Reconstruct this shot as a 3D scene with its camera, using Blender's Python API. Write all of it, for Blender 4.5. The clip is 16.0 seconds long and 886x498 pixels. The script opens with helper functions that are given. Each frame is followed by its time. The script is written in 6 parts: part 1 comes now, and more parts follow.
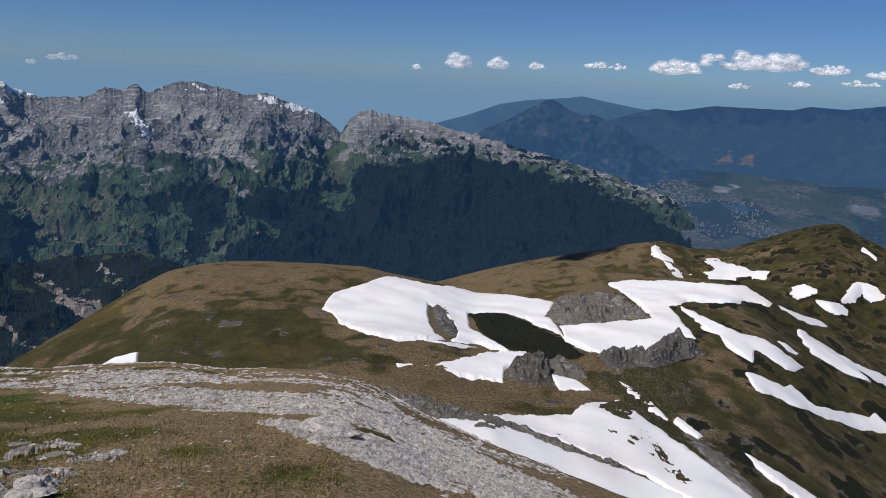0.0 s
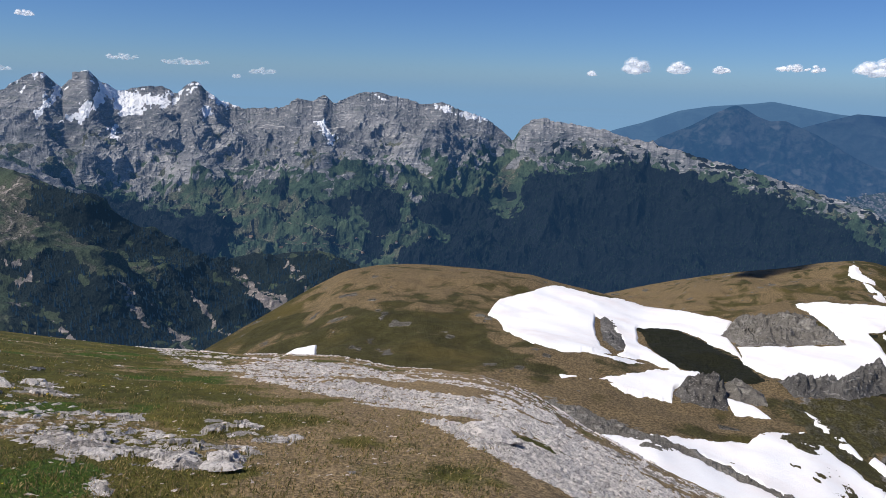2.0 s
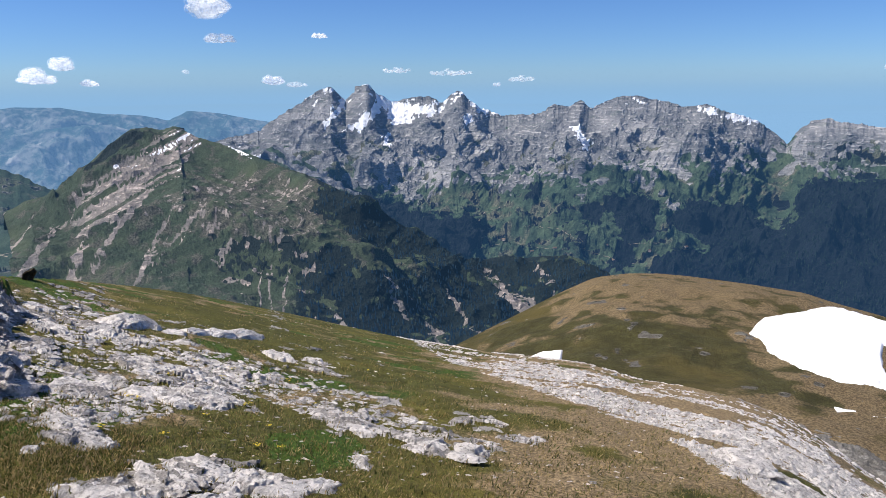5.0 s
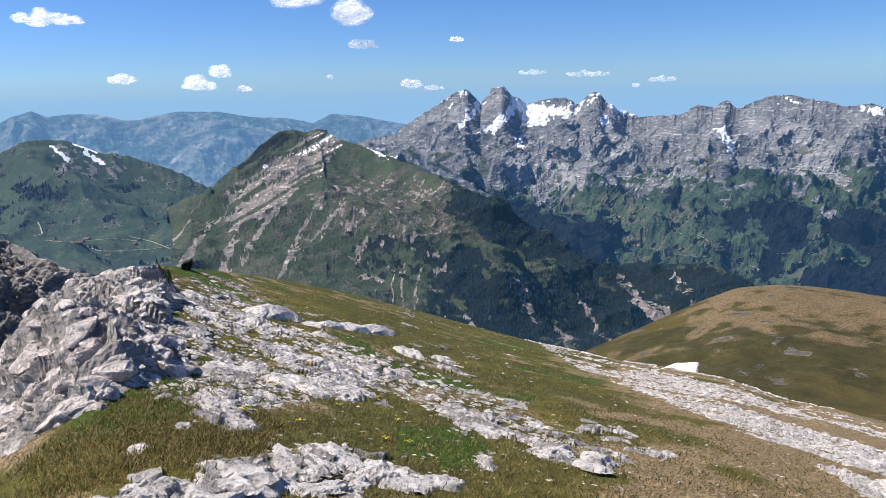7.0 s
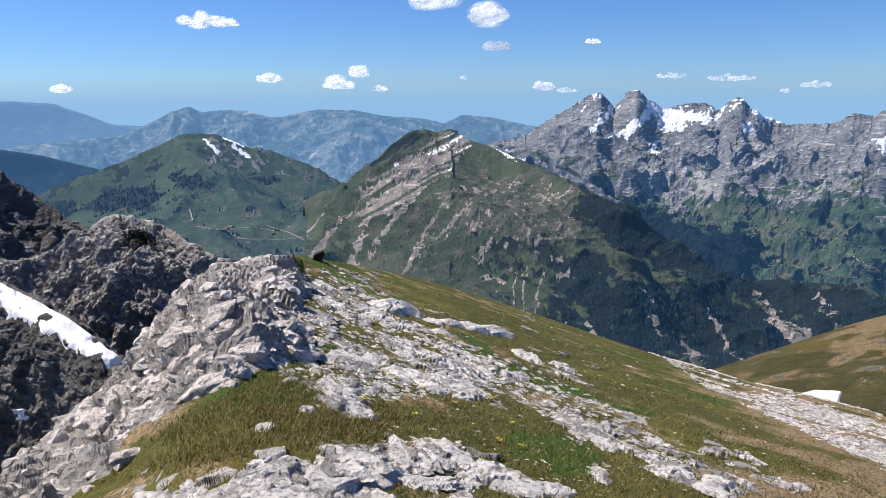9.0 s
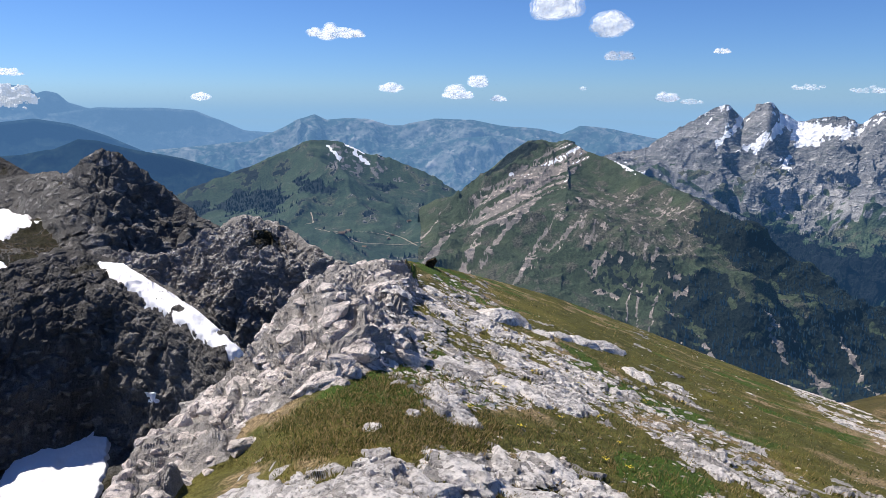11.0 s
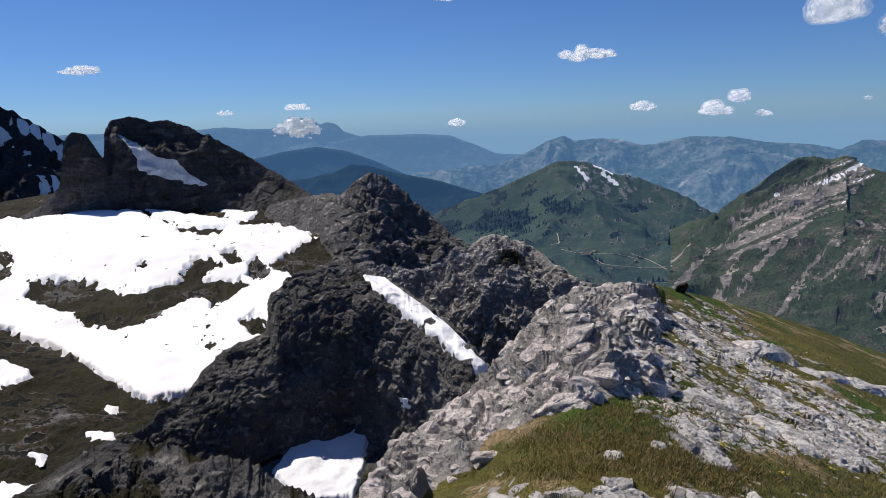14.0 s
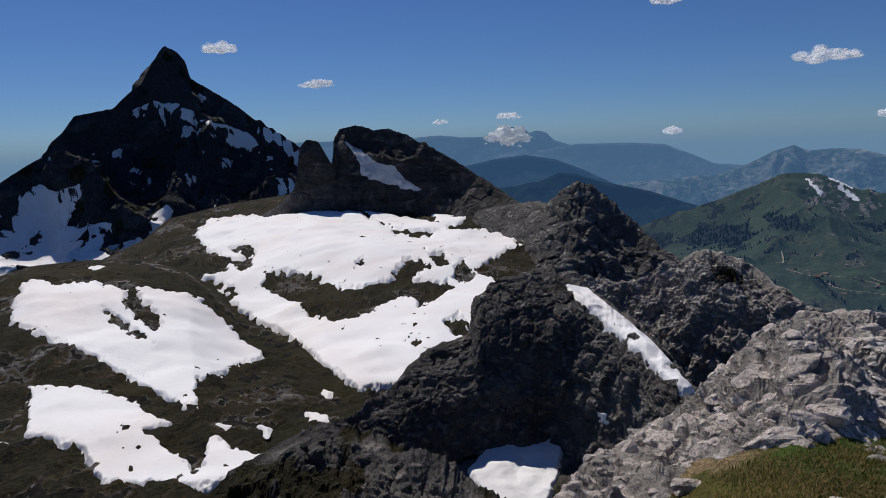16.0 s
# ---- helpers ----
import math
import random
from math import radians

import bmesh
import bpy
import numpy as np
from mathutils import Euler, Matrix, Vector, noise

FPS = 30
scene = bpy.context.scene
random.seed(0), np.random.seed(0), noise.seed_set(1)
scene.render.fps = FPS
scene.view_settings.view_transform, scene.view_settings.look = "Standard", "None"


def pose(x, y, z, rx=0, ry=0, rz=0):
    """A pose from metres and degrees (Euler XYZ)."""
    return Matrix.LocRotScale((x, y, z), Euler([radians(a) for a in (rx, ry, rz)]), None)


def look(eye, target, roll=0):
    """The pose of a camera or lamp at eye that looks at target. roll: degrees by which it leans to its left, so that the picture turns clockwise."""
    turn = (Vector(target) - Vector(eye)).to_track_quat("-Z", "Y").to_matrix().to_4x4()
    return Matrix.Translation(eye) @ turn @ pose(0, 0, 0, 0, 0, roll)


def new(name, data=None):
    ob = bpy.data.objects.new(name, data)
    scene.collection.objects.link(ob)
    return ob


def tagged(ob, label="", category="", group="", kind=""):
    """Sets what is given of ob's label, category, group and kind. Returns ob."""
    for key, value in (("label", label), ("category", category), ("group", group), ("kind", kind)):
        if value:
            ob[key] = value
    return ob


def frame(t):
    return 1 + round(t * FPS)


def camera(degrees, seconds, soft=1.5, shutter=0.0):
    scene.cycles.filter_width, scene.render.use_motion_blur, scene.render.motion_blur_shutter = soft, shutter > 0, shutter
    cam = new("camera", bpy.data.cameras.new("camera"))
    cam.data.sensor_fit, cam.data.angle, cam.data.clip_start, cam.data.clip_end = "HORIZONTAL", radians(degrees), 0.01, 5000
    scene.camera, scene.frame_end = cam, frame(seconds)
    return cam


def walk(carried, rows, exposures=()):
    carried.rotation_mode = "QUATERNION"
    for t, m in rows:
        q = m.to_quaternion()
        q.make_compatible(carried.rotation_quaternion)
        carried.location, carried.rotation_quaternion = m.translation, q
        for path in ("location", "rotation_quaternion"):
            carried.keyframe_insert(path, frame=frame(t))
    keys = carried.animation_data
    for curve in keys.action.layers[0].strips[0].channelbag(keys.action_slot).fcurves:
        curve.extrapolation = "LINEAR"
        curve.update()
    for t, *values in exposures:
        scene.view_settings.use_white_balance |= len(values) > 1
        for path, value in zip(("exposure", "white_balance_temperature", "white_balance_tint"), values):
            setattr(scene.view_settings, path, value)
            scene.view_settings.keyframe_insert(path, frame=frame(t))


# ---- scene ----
cam = camera(63.5, 16.0, soft=0.6)
# seconds, heading (left of +y), pitch and roll in degrees; the camera turns where it stands, at the origin
TURN = [
    (0.0, 0.00, -13.36, 2.76),
    (0.5, 3.32, -13.54, 2.77),
    (1.0, 6.47, -13.55, 2.60),
    (1.5, 10.03, -13.45, 2.27),
    (2.0, 13.73, -13.26, 1.72),
    (2.5, 17.25, -13.09, 1.24),
    (3.0, 21.06, -13.01, 0.83),
    (3.5, 24.77, -13.01, 0.28),
    (4.0, 27.95, -13.04, 0.02),
    (4.5, 31.12, -13.08, -0.24),
    (7.0, 44.78, -12.75, -1.21),
    (7.5, 47.48, -12.72, -1.28),
    (8.0, 49.82, -12.63, -1.04),
    (8.5, 52.42, -12.55, -0.70),
    (9.0, 54.88, -12.48, -0.37),
    (9.5, 57.56, -12.41, -0.19),
    (12.0, 68.65, -11.01, -0.15),
    (12.5, 71.69, -10.65, -0.48),
    (13.0, 75.29, -10.25, -0.88),
    (13.5, 79.49, -9.90, -1.56),
    (14.0, 83.77, -9.72, -1.98),
    (14.5, 87.80, -9.52, -2.05),
    (15.0, 92.09, -9.18, -1.88),
    (15.5, 95.98, -8.88, -1.87),
    (16.0, 100.17, -8.53, -1.85),
]
EXPOSURES = [(0.0, -0.6), (1.0, -0.48), (2.0, -0.22), (3.5, 0.06), (8.0, 0.38), (9.5, 0.31), (12.5, 0.1), (14.0, -0.26), (15.0, -0.6), (16.0, -0.85)]
walk(cam, [(t, pose(0, 0, 0, 90 + p, 0, h) @ pose(0, 0, 0, 0, 0, r)) for t, h, p, r in TURN], EXPOSURES)

# ---- sky and sun ----
SUN_HEADING, SUN_HEIGHT = 128.0, 52.0
world = bpy.data.worlds.new("sky")
scene.world = world
world.use_nodes = True
wn = world.node_tree.nodes
sky = wn.new("ShaderNodeTexSky")
sky.sky_type, sky.sun_disc = "NISHITA", False
sky.sun_elevation, sky.sun_rotation = radians(SUN_HEIGHT), radians(-SUN_HEADING)
sky.altitude, sky.air_density, sky.dust_density, sky.ozone_density = 2000, 1.0, 0.5, 2.5
wn["Background"].inputs["Strength"].default_value = 0.08
tint = wn.new("ShaderNodeMix")
tint.data_type, tint.blend_type = "RGBA", "MULTIPLY"
tint.inputs[0].default_value, tint.inputs[7].default_value = 1.0, (0.52, 0.78, 1.22, 1.0)
world.node_tree.links.new(sky.outputs["Color"], tint.inputs[6])
world.node_tree.links.new(tint.outputs[2], wn["Background"].inputs["Color"])
sun = new("sun", bpy.data.lights.new("sun", "SUN"))
sun.data.energy, sun.data.angle, sun.data.color = 6.2, radians(0.5), (1.0, 0.93, 0.84)
ch, sh = math.cos(radians(SUN_HEIGHT)), math.sin(radians(SUN_HEIGHT))
sun.matrix_world = look((-1000 * math.sin(radians(SUN_HEADING)) * ch, 1000 * math.cos(radians(SUN_HEADING)) * ch, 1000 * sh), (0, 0, 0))


# ---- noise on arrays ----
def _hash(i, j, k):
    h = (i * 374761393 + j * 668265263 + k * 2147483647 // 7) & 0xFFFFFFFF
    h = ((h ^ (h >> 13)) * 1274126177) & 0xFFFFFFFF
    h = ((h ^ (h >> 16)) * 2246822519) & 0xFFFFFFFF
    return ((h ^ (h >> 15)) & 0xFFFF) / 32767.5 - 1.0


def vnoise(p):
    """Smooth noise from -1 to 1 at the points p (..., 3)."""
    q = np.floor(p)
    f = p - q
    i, j, k = (q[..., a].astype(np.int64) + 4096 for a in range(3))
    u, v, w = (f[..., a] * f[..., a] * f[..., a] * (f[..., a] * (f[..., a] * 6 - 15) + 10) for a in range(3))
    x00 = _hash(i, j, k) * (1 - u) + _hash(i + 1, j, k) * u
    x10 = _hash(i, j + 1, k) * (1 - u) + _hash(i + 1, j + 1, k) * u
    x01 = _hash(i, j, k + 1) * (1 - u) + _hash(i + 1, j, k + 1) * u
    x11 = _hash(i, j + 1, k + 1) * (1 - u) + _hash(i + 1, j + 1, k + 1) * u
    return (x00 * (1 - v) + x10 * v) * (1 - w) + (x01 * (1 - v) + x11 * v) * w


def fbm(p, octaves=4, gain=0.5):
    out, a = 0, 1.0
    for n in range(octaves):
        out = out + a * vnoise(p * 2.03**n + 17.3 * n)
        a *= gain
    return out / 1.6


def ridged(p, octaves=4, gain=0.5):
    out, a = 0, 1.0
    for n in range(octaves):
        out = out + a * (1 - np.abs(vnoise(p * 2.07**n + 9.1 * n)) * 2)
        a *= gain
    return out / 1.6


def alpine(p, octaves=6):
    """Ridges with spurs on them and smooth hollows between."""
    out, a, w = 0, 1.0, 1.0
    for n in range(octaves):
        v = (1 - np.abs(vnoise(p * 2.04**n + 5.3 * n))) ** 2 * w
        w = np.clip(v * 1.7, 0, 1)
        out, a = out + a * v, a * 0.52
    return out * 0.62


def cells(p, flat=False):
    """Distances to the nearest and the next cell point, and the nearest cell's own number from -1 to 1."""
    q = np.floor(p)
    f1, f2, who = np.full(p.shape[:-1], 9.0), np.full(p.shape[:-1], 9.0), np.zeros(p.shape[:-1])
    for dx in (-1, 0, 1):
        for dy in (-1, 0, 1):
            for dz in ((0,) if flat else (-1, 0, 1)):
                i, j = (q[..., 0] + dx).astype(np.int64) + 4096, (q[..., 1] + dy).astype(np.int64) + 4096
                k = 0 * i if flat else (q[..., 2] + dz).astype(np.int64) + 4096
                ex = q[..., 0] + dx + 0.5 + 0.45 * _hash(i, j, k) - p[..., 0]
                ey = q[..., 1] + dy + 0.5 + 0.45 * _hash(i + 71, j, k + 13) - p[..., 1]
                ez = 0 if flat else q[..., 2] + dz + 0.5 + 0.45 * _hash(i, j + 37, k + 29) - p[..., 2]
                d = np.sqrt(ex * ex + ey * ey + ez * ez)
                closer = d < f1
                f2 = np.where(closer, f1, np.minimum(f2, d))
                who = np.where(closer, _hash(i + 5, j + 11, k + 3), who)
                f1 = np.where(closer, d, f1)
    return f1, f2, who


def smooth(a, b, x):
    t = np.clip((x - a) / (b - a), 0, 1)
    return t * t * (3 - 2 * t)


def polar(az, r, z):
    a = np.radians(az)
    return np.stack([-np.sin(a) * r, np.cos(a) * r, z + 0 * r], -1)


def edge_distance(az, el, outline):
    """Signed distance in degrees from the outline (bearing, dip), positive inside."""
    pts = np.array(outline, float)
    best, inside = np.full(az.shape, 1e9), np.zeros(az.shape, bool)
    for (x0, y0), (x1, y1) in zip(pts, np.roll(pts, -1, 0)):
        dx, dy = x1 - x0, y1 - y0
        t = np.clip(((az - x0) * dx + (el - y0) * dy) / (dx * dx + dy * dy + 1e-12), 0, 1)
        best = np.minimum(best, np.hypot(az - x0 - t * dx, el - y0 - t * dy))
        cross = ((y0 > el) != (y1 > el)) & (az < dx * (el - y0) / (dy if dy else 1e-9) + x0)
        inside ^= cross
    return np.where(inside, best, -best)


def grid_mesh(name, P, attrs=None, keep=None, crisp=None):
    rows, cols = P.shape[:2]
    idx = np.arange(rows * cols).reshape(rows, cols)
    quads = np.stack([idx[:-1, :-1], idx[:-1, 1:], idx[1:, 1:], idx[1:, :-1]], -1).reshape(-1, 4)
    verts = P.reshape(-1, 3)
    if keep is not None:
        ok = keep.reshape(-1)[quads].any(1)
        quads = quads[ok]
        used = np.unique(quads)
        remap = np.zeros(len(verts), np.int64)
        remap[used] = np.arange(len(used))
        verts, quads = verts[used], remap[quads]
        attrs = {k: v.reshape(-1, 4)[used] for k, v in (attrs or {}).items()}
    me = bpy.data.meshes.new(name)
    me.vertices.add(len(verts))
    me.vertices.foreach_set("co", verts.astype(np.float32).ravel())
    me.loops.add(quads.size)
    me.loops.foreach_set("vertex_index", quads.astype(np.int32).ravel())
    me.polygons.add(len(quads))
    me.polygons.foreach_set("loop_start", np.arange(0, quads.size, 4, dtype=np.int32))
    me.update(calc_edges=True)
    soft = np.ones(len(quads), bool)
    if crisp is not None and keep is None:
        soft = ~crisp.reshape(-1)[quads[:, 0]]
    me.polygons.foreach_set("use_smooth", soft)
    for key, v in (attrs or {}).items():
        me.attributes.new(key, "FLOAT_COLOR", "POINT").data.foreach_set("color", v.astype(np.float32).ravel())
    me.validate()
    return me


class Relief:
    """A mountain side between a crest line and a foot line, each of (bearing, dip, distance)."""

    def __init__(self, crest, foot, power=1.0, soft=0.3, back=(0.3, 0.4), bumps=(), flutes=None, near=False, rough=None, jag=None, taper=False):
        c = np.array(sorted(crest), float)
        f = np.array(sorted(foot), float)
        self.lo, self.hi = c[0, 0], c[-1, 0]
        a = np.linspace(self.lo - 3, self.hi + 3, 4000)
        k = max(1, int(soft / (a[1] - a[0])))
        kernel = np.hanning(2 * k + 3)[1:-1]
        kernel /= kernel.sum()

        def line(t, col):
            v = np.interp(a, t[:, 0], t[:, col])
            return np.convolve(np.pad(v, k + 1, "edge"), kernel, "same")[k + 1:-k - 1]

        self.a, self.rc, self.ec, self.rf, self.ef = a, line(c, 2), line(c, 1), line(f, 2), line(f, 1)
        self.power, self.back, self.bumps, self.flutes, self.near, self.rough, self.jag, self.taper = power, back, bumps, flutes, near, rough, jag, taper

    def base(self, az, s):
        rc, ec, rf, ef = (np.interp(az, self.a, v) for v in (self.rc, self.ec, self.rf, self.ef))
        zc, zf = rc * np.tan(np.radians(ec)), rf * np.tan(np.radians(ef))
        t = np.clip(s, 0, 1)
        if self.near:
            r = rc * (rf / rc) ** t
            z = zf + (zc - zf) * (np.maximum(r - rf, 0) / (rc - rf)) ** self.power
        else:
            r = rc + (rf - rc) * t
            z = zc + (zf - zc) * t**self.power
        b = np.clip(-s, 0, 1)
        r = r + b * rc * self.back[0]
        z = z - b**1.3 * rc * self.back[1]
        return polar(az, r, z), rc, np.abs(zc - zf)

    def at(self, az, s, even=False):
        P, rc, tall = self.base(az, s)
        across = self.base(az + 0.08, s)[0] - self.base(az - 0.08, s)[0]
        down = self.base(az, s + 0.015)[0] - self.base(az, s - 0.015)[0]
        out = np.cross(across, down)
        out *= np.sign(out[..., 2:] + 1e-9)
        out /= np.linalg.norm(out, axis=-1, keepdims=True) + 1e-9
        out = 0.8 * out + np.array([0, 0, 0.2])
        hold = 0.12 + 0.88 * smooth(0.0, 0.14, np.abs(s))
        shift = 0
        if self.flutes:
            width, amp = self.flutes
            bend = fbm(P / (width * 5), 3)
            for k, (scale, part) in enumerate(((1.7, 1.0), (0.6, 0.38), (0.22, 0.15))):
                q = np.stack([np.radians(az) * rc / (width * scale) + 1.3 * bend / scale**0.5 + 13 * k, s * 0.9 + 0.5 * bend + 3.1, P[..., 1] / (width * 20)], -1)
                shift = shift + amp * part * (ridged(q, 2, 0.4) - 0.55) * smooth(0.0, 0.22, s) * (0.3 + 0.7 * smooth(-0.4, 0.3, vnoise(P / (width * 4) + 5 * k)))
        for size, amp, kind in self.bumps:
            if even and size < 0.06 * self.rc.max():
                continue
            if kind == "blocks":
                f1, f2, who = cells(P / size)
                n = 0.8 * who + 0.5 * smooth(0.0, 0.25, f2 - f1) - 0.25 + 0.35 * fbm(P / size * 2.2, 4, 0.6)
            elif kind == "alpine":
                n = alpine(P * np.array([1.0, 1.0, 0.35]) / size + 0.25 * fbm(P / (size * 1.5), 2)[..., None]) - 0.5
            else:
                n = ridged(P / size, 5) - 0.45 if kind == "ridged" else fbm(P / size, 4)
            shift = shift + amp * n * hold
        if self.jag and not even:
            q = np.stack([np.radians(az) * rc / self.jag[0], 0 * az + 7.7, 0 * az], -1)
            shift = shift + self.jag[1] * ridged(q, 4, 0.65) * np.exp(-np.abs(s) * 16)
        if self.rough is not None:
            shift = shift + self.rough(az, s, P)
        if self.taper:
            shift = shift * smooth(0.01, 0.12, tall / rc) * smooth(0, 1.5, az - self.lo + 0.3) * smooth(0, 1.5, self.hi + 0.3 - az)
        return P + out * np.asarray(shift)[..., None]

    def grid(self, cols, rows, lo=None, hi=None, s0=-1.0, bunch=1.0):
        az = np.linspace(self.lo if lo is None else lo, self.hi if hi is None else hi, cols)
        behind = max(4, rows // 12)
        s = np.concatenate([np.linspace(s0, 0, behind, endpoint=False), np.linspace(0, 1, rows) ** bunch])
        A, S = np.meshgrid(az, s)
        return A, S, self.at(A, S)


def dip(P):
    return np.degrees(np.arctan2(P[..., 2], np.hypot(P[..., 0], P[..., 1])))


def relief_object(name, rel, cols, rows, material, cover=None, label="", category="", kind="", bunch=1.0, lo=None, hi=None, crisp=False):
    A, S, P = rel.grid(cols, rows, bunch=bunch, lo=lo, hi=hi)
    E = dip(P)
    attrs = {"cover": cover(A, E, S, P)} if cover else None
    ob = new(name, grid_mesh(name, P, attrs, None, np.full(A.shape, True) if crisp else None))
    ob.data.materials.append(material)
    return tagged(ob, label, category, "", kind)


def cover4(forest, snow, rock, dry):
    return np.clip(np.stack(np.broadcast_arrays(forest, snow, rock, dry), -1), 0, 1)


def sheet(rel, outline, step, ragged, grain, holes=(), even=False):
    """A fine piece of a relief around an outline of (bearing, dip): bearings, places, and the distance in degrees from its ragged edge."""
    o = np.array(outline, float)
    lo, hi, e0, e1 = o[:, 0].min() - 0.4, o[:, 0].max() + 0.4, o[:, 1].min() - 0.4, o[:, 1].max() + 0.4
    az = np.arange(lo, hi, step)
    s = np.linspace(0, 1, 500)
    dips = np.maximum.accumulate(-dip(rel.at(*np.meshgrid(az, s), True)), 0) + 1e-7 * np.arange(len(s))[:, None]
    wanted = np.linspace(-e1, -e0, int(min(420, max(12, (e1 - e0) / step))))
    S = np.stack([np.interp(wanted, dips[:, k], s) for k in range(len(az))], -1)
    A = np.broadcast_to(az, S.shape).copy()
    P = rel.at(A, S, even)
    E = dip(P)
    far = (S <= 0) | (S >= 1)
    d = edge_distance(A, E, outline)
    for hole in holes:
        d = np.minimum(d, -edge_distance(A, E, hole))
    d = np.where(far, -9.0, d)
    return A, P, d + ragged * fbm(np.stack([A, E * 1.6, 0 * A], -1) / grain, 5, 0.6)


def snow_patch(rel, outline, thick, label, holes=(), step=0.07, ragged=0.25, grain=1.0, even=True):
    """A sheet of old snow on a relief."""
    A, P, d = sheet(rel, outline, step, ragged, grain, holes, even)
    lift = thick * (np.clip(d / (0.25 * ragged + 0.06), -2.5, 1.0) * 0.8 + 0.3 * smooth(0, 2, d))
    lift = lift + 0.5 * thick * smooth(-0.2, 0.1, d)
    lift = lift + thick * 0.05 * fbm(P / (thick * 14), 3)
    P[..., 2] += lift
    ob = new("snow_patch", grid_mesh("snow_patch", P, None, d > -0.16))
    ob.data.materials.append(SNOW)
    return tagged(ob, label, "snow patch", "old snow patches")


def rock_patch(rel, name, outline, height, rough, size, mat, label, ragged=0.15, grain=0.6, step=0.05, rise=0.5, cover=(0, 0, 1.0, 0.3)):
    """Rock that stands out of a relief, inside an outline."""
    A, P, d = sheet(rel, outline, step, ragged, grain)
    lift = height * (smooth(-0.05, rise, d) - 0.06) + rough * ridged(P / size, 5, 0.55) * smooth(0, rise, d)
    P[..., 2] += lift
    attrs = {"cover": np.broadcast_to(np.array(cover, float), (*A.shape, 4)).copy()}
    ob = new(name, grid_mesh(name, P, attrs, d > -0.15))
    ob.data.materials.append(mat)
    return tagged(ob, label, "rock")


# ---- materials ----
def material(name):
    m = bpy.data.materials.new(name)
    m.use_nodes = True
    nt = m.node_tree
    return m, nt, nt.nodes["Principled BSDF"]


def node(nt, kind, **values):
    n = nt.nodes.new(kind)
    for key, v in values.items():
        n.inputs[key].default_value = v
    return n


def noise_node(nt, scale, detail=6.0, rough=0.6, vector=None, distortion=0.0):
    n = node(nt, "ShaderNodeTexNoise", Scale=scale, Detail=detail, Roughness=rough, Distortion=distortion)
    if vector is None:
        vector = nt.nodes.new("ShaderNodeNewGeometry").outputs["Position"]
    nt.links.new(vector, n.inputs["Vector"])
    return n.outputs["Fac"]


def craggy_node(nt, scale, detail=8.0, stretch=(1, 1, 1)):
    """Ridged noise: cracks and edges of bare rock."""
    n = node(nt, "ShaderNodeTexNoise", Scale=scale, Detail=detail, Roughness=0.62, Lacunarity=2.1, Distortion=0.6)
    n.noise_type = "RIDGED_MULTIFRACTAL"
    n.normalize = True
    mp = node(nt, "ShaderNodeMapping", Scale=stretch)
    nt.links.new(nt.nodes.new("ShaderNodeNewGeometry").outputs["Position"], mp.inputs["Vector"])
    nt.links.new(mp.outputs["Vector"], n.inputs["Vector"])
    return n.outputs["Fac"]


def ramp(nt, fac, stops):
    r = nt.nodes.new("ShaderNodeValToRGB")
    e = r.color_ramp.elements
    while len(e) < len(stops):
        e.new(0.5)
    for el, (p, c) in zip(e, stops):
        el.position = p
        el.color = (*c, 1) if len(c) == 3 else c
    nt.links.new(fac, r.inputs["Fac"])
    return r.outputs["Color"]


def mix(nt, fac, a, b):
    m = nt.nodes.new("ShaderNodeMix")
    m.data_type = "RGBA"
    for v, s in ((fac, m.inputs[0]), (a, m.inputs[6]), (b, m.inputs[7])):
        if isinstance(v, (int, float)):
            s.default_value = v
        elif isinstance(v, tuple):
            s.default_value = (*v, 1)
        else:
            nt.links.new(v, s)
    return m.outputs[2]


def calc(nt, op, a, b=0.0, c=None):
    m = nt.nodes.new("ShaderNodeMath")
    m.operation = op
    for v, s in zip((a, b) if c is None else (a, b, c), m.inputs):
        if isinstance(v, (int, float)):
            s.default_value = v
        else:
            nt.links.new(v, s)
    return m.outputs[0]


def step_node(nt, v, lo, hi):
    m = nt.nodes.new("ShaderNodeMapRange")
    m.interpolation_type = "SMOOTHSTEP"
    nt.links.new(v, m.inputs["Value"])
    m.inputs["From Min"].default_value, m.inputs["From Max"].default_value = lo, hi
    return m.outputs["Result"]


def bump(nt, bsdf, height, strength, distance):
    b = node(nt, "ShaderNodeBump", Strength=strength, Distance=distance)
    nt.links.new(height, b.inputs["Height"])
    nt.links.new(b.outputs["Normal"], bsdf.inputs["Normal"])


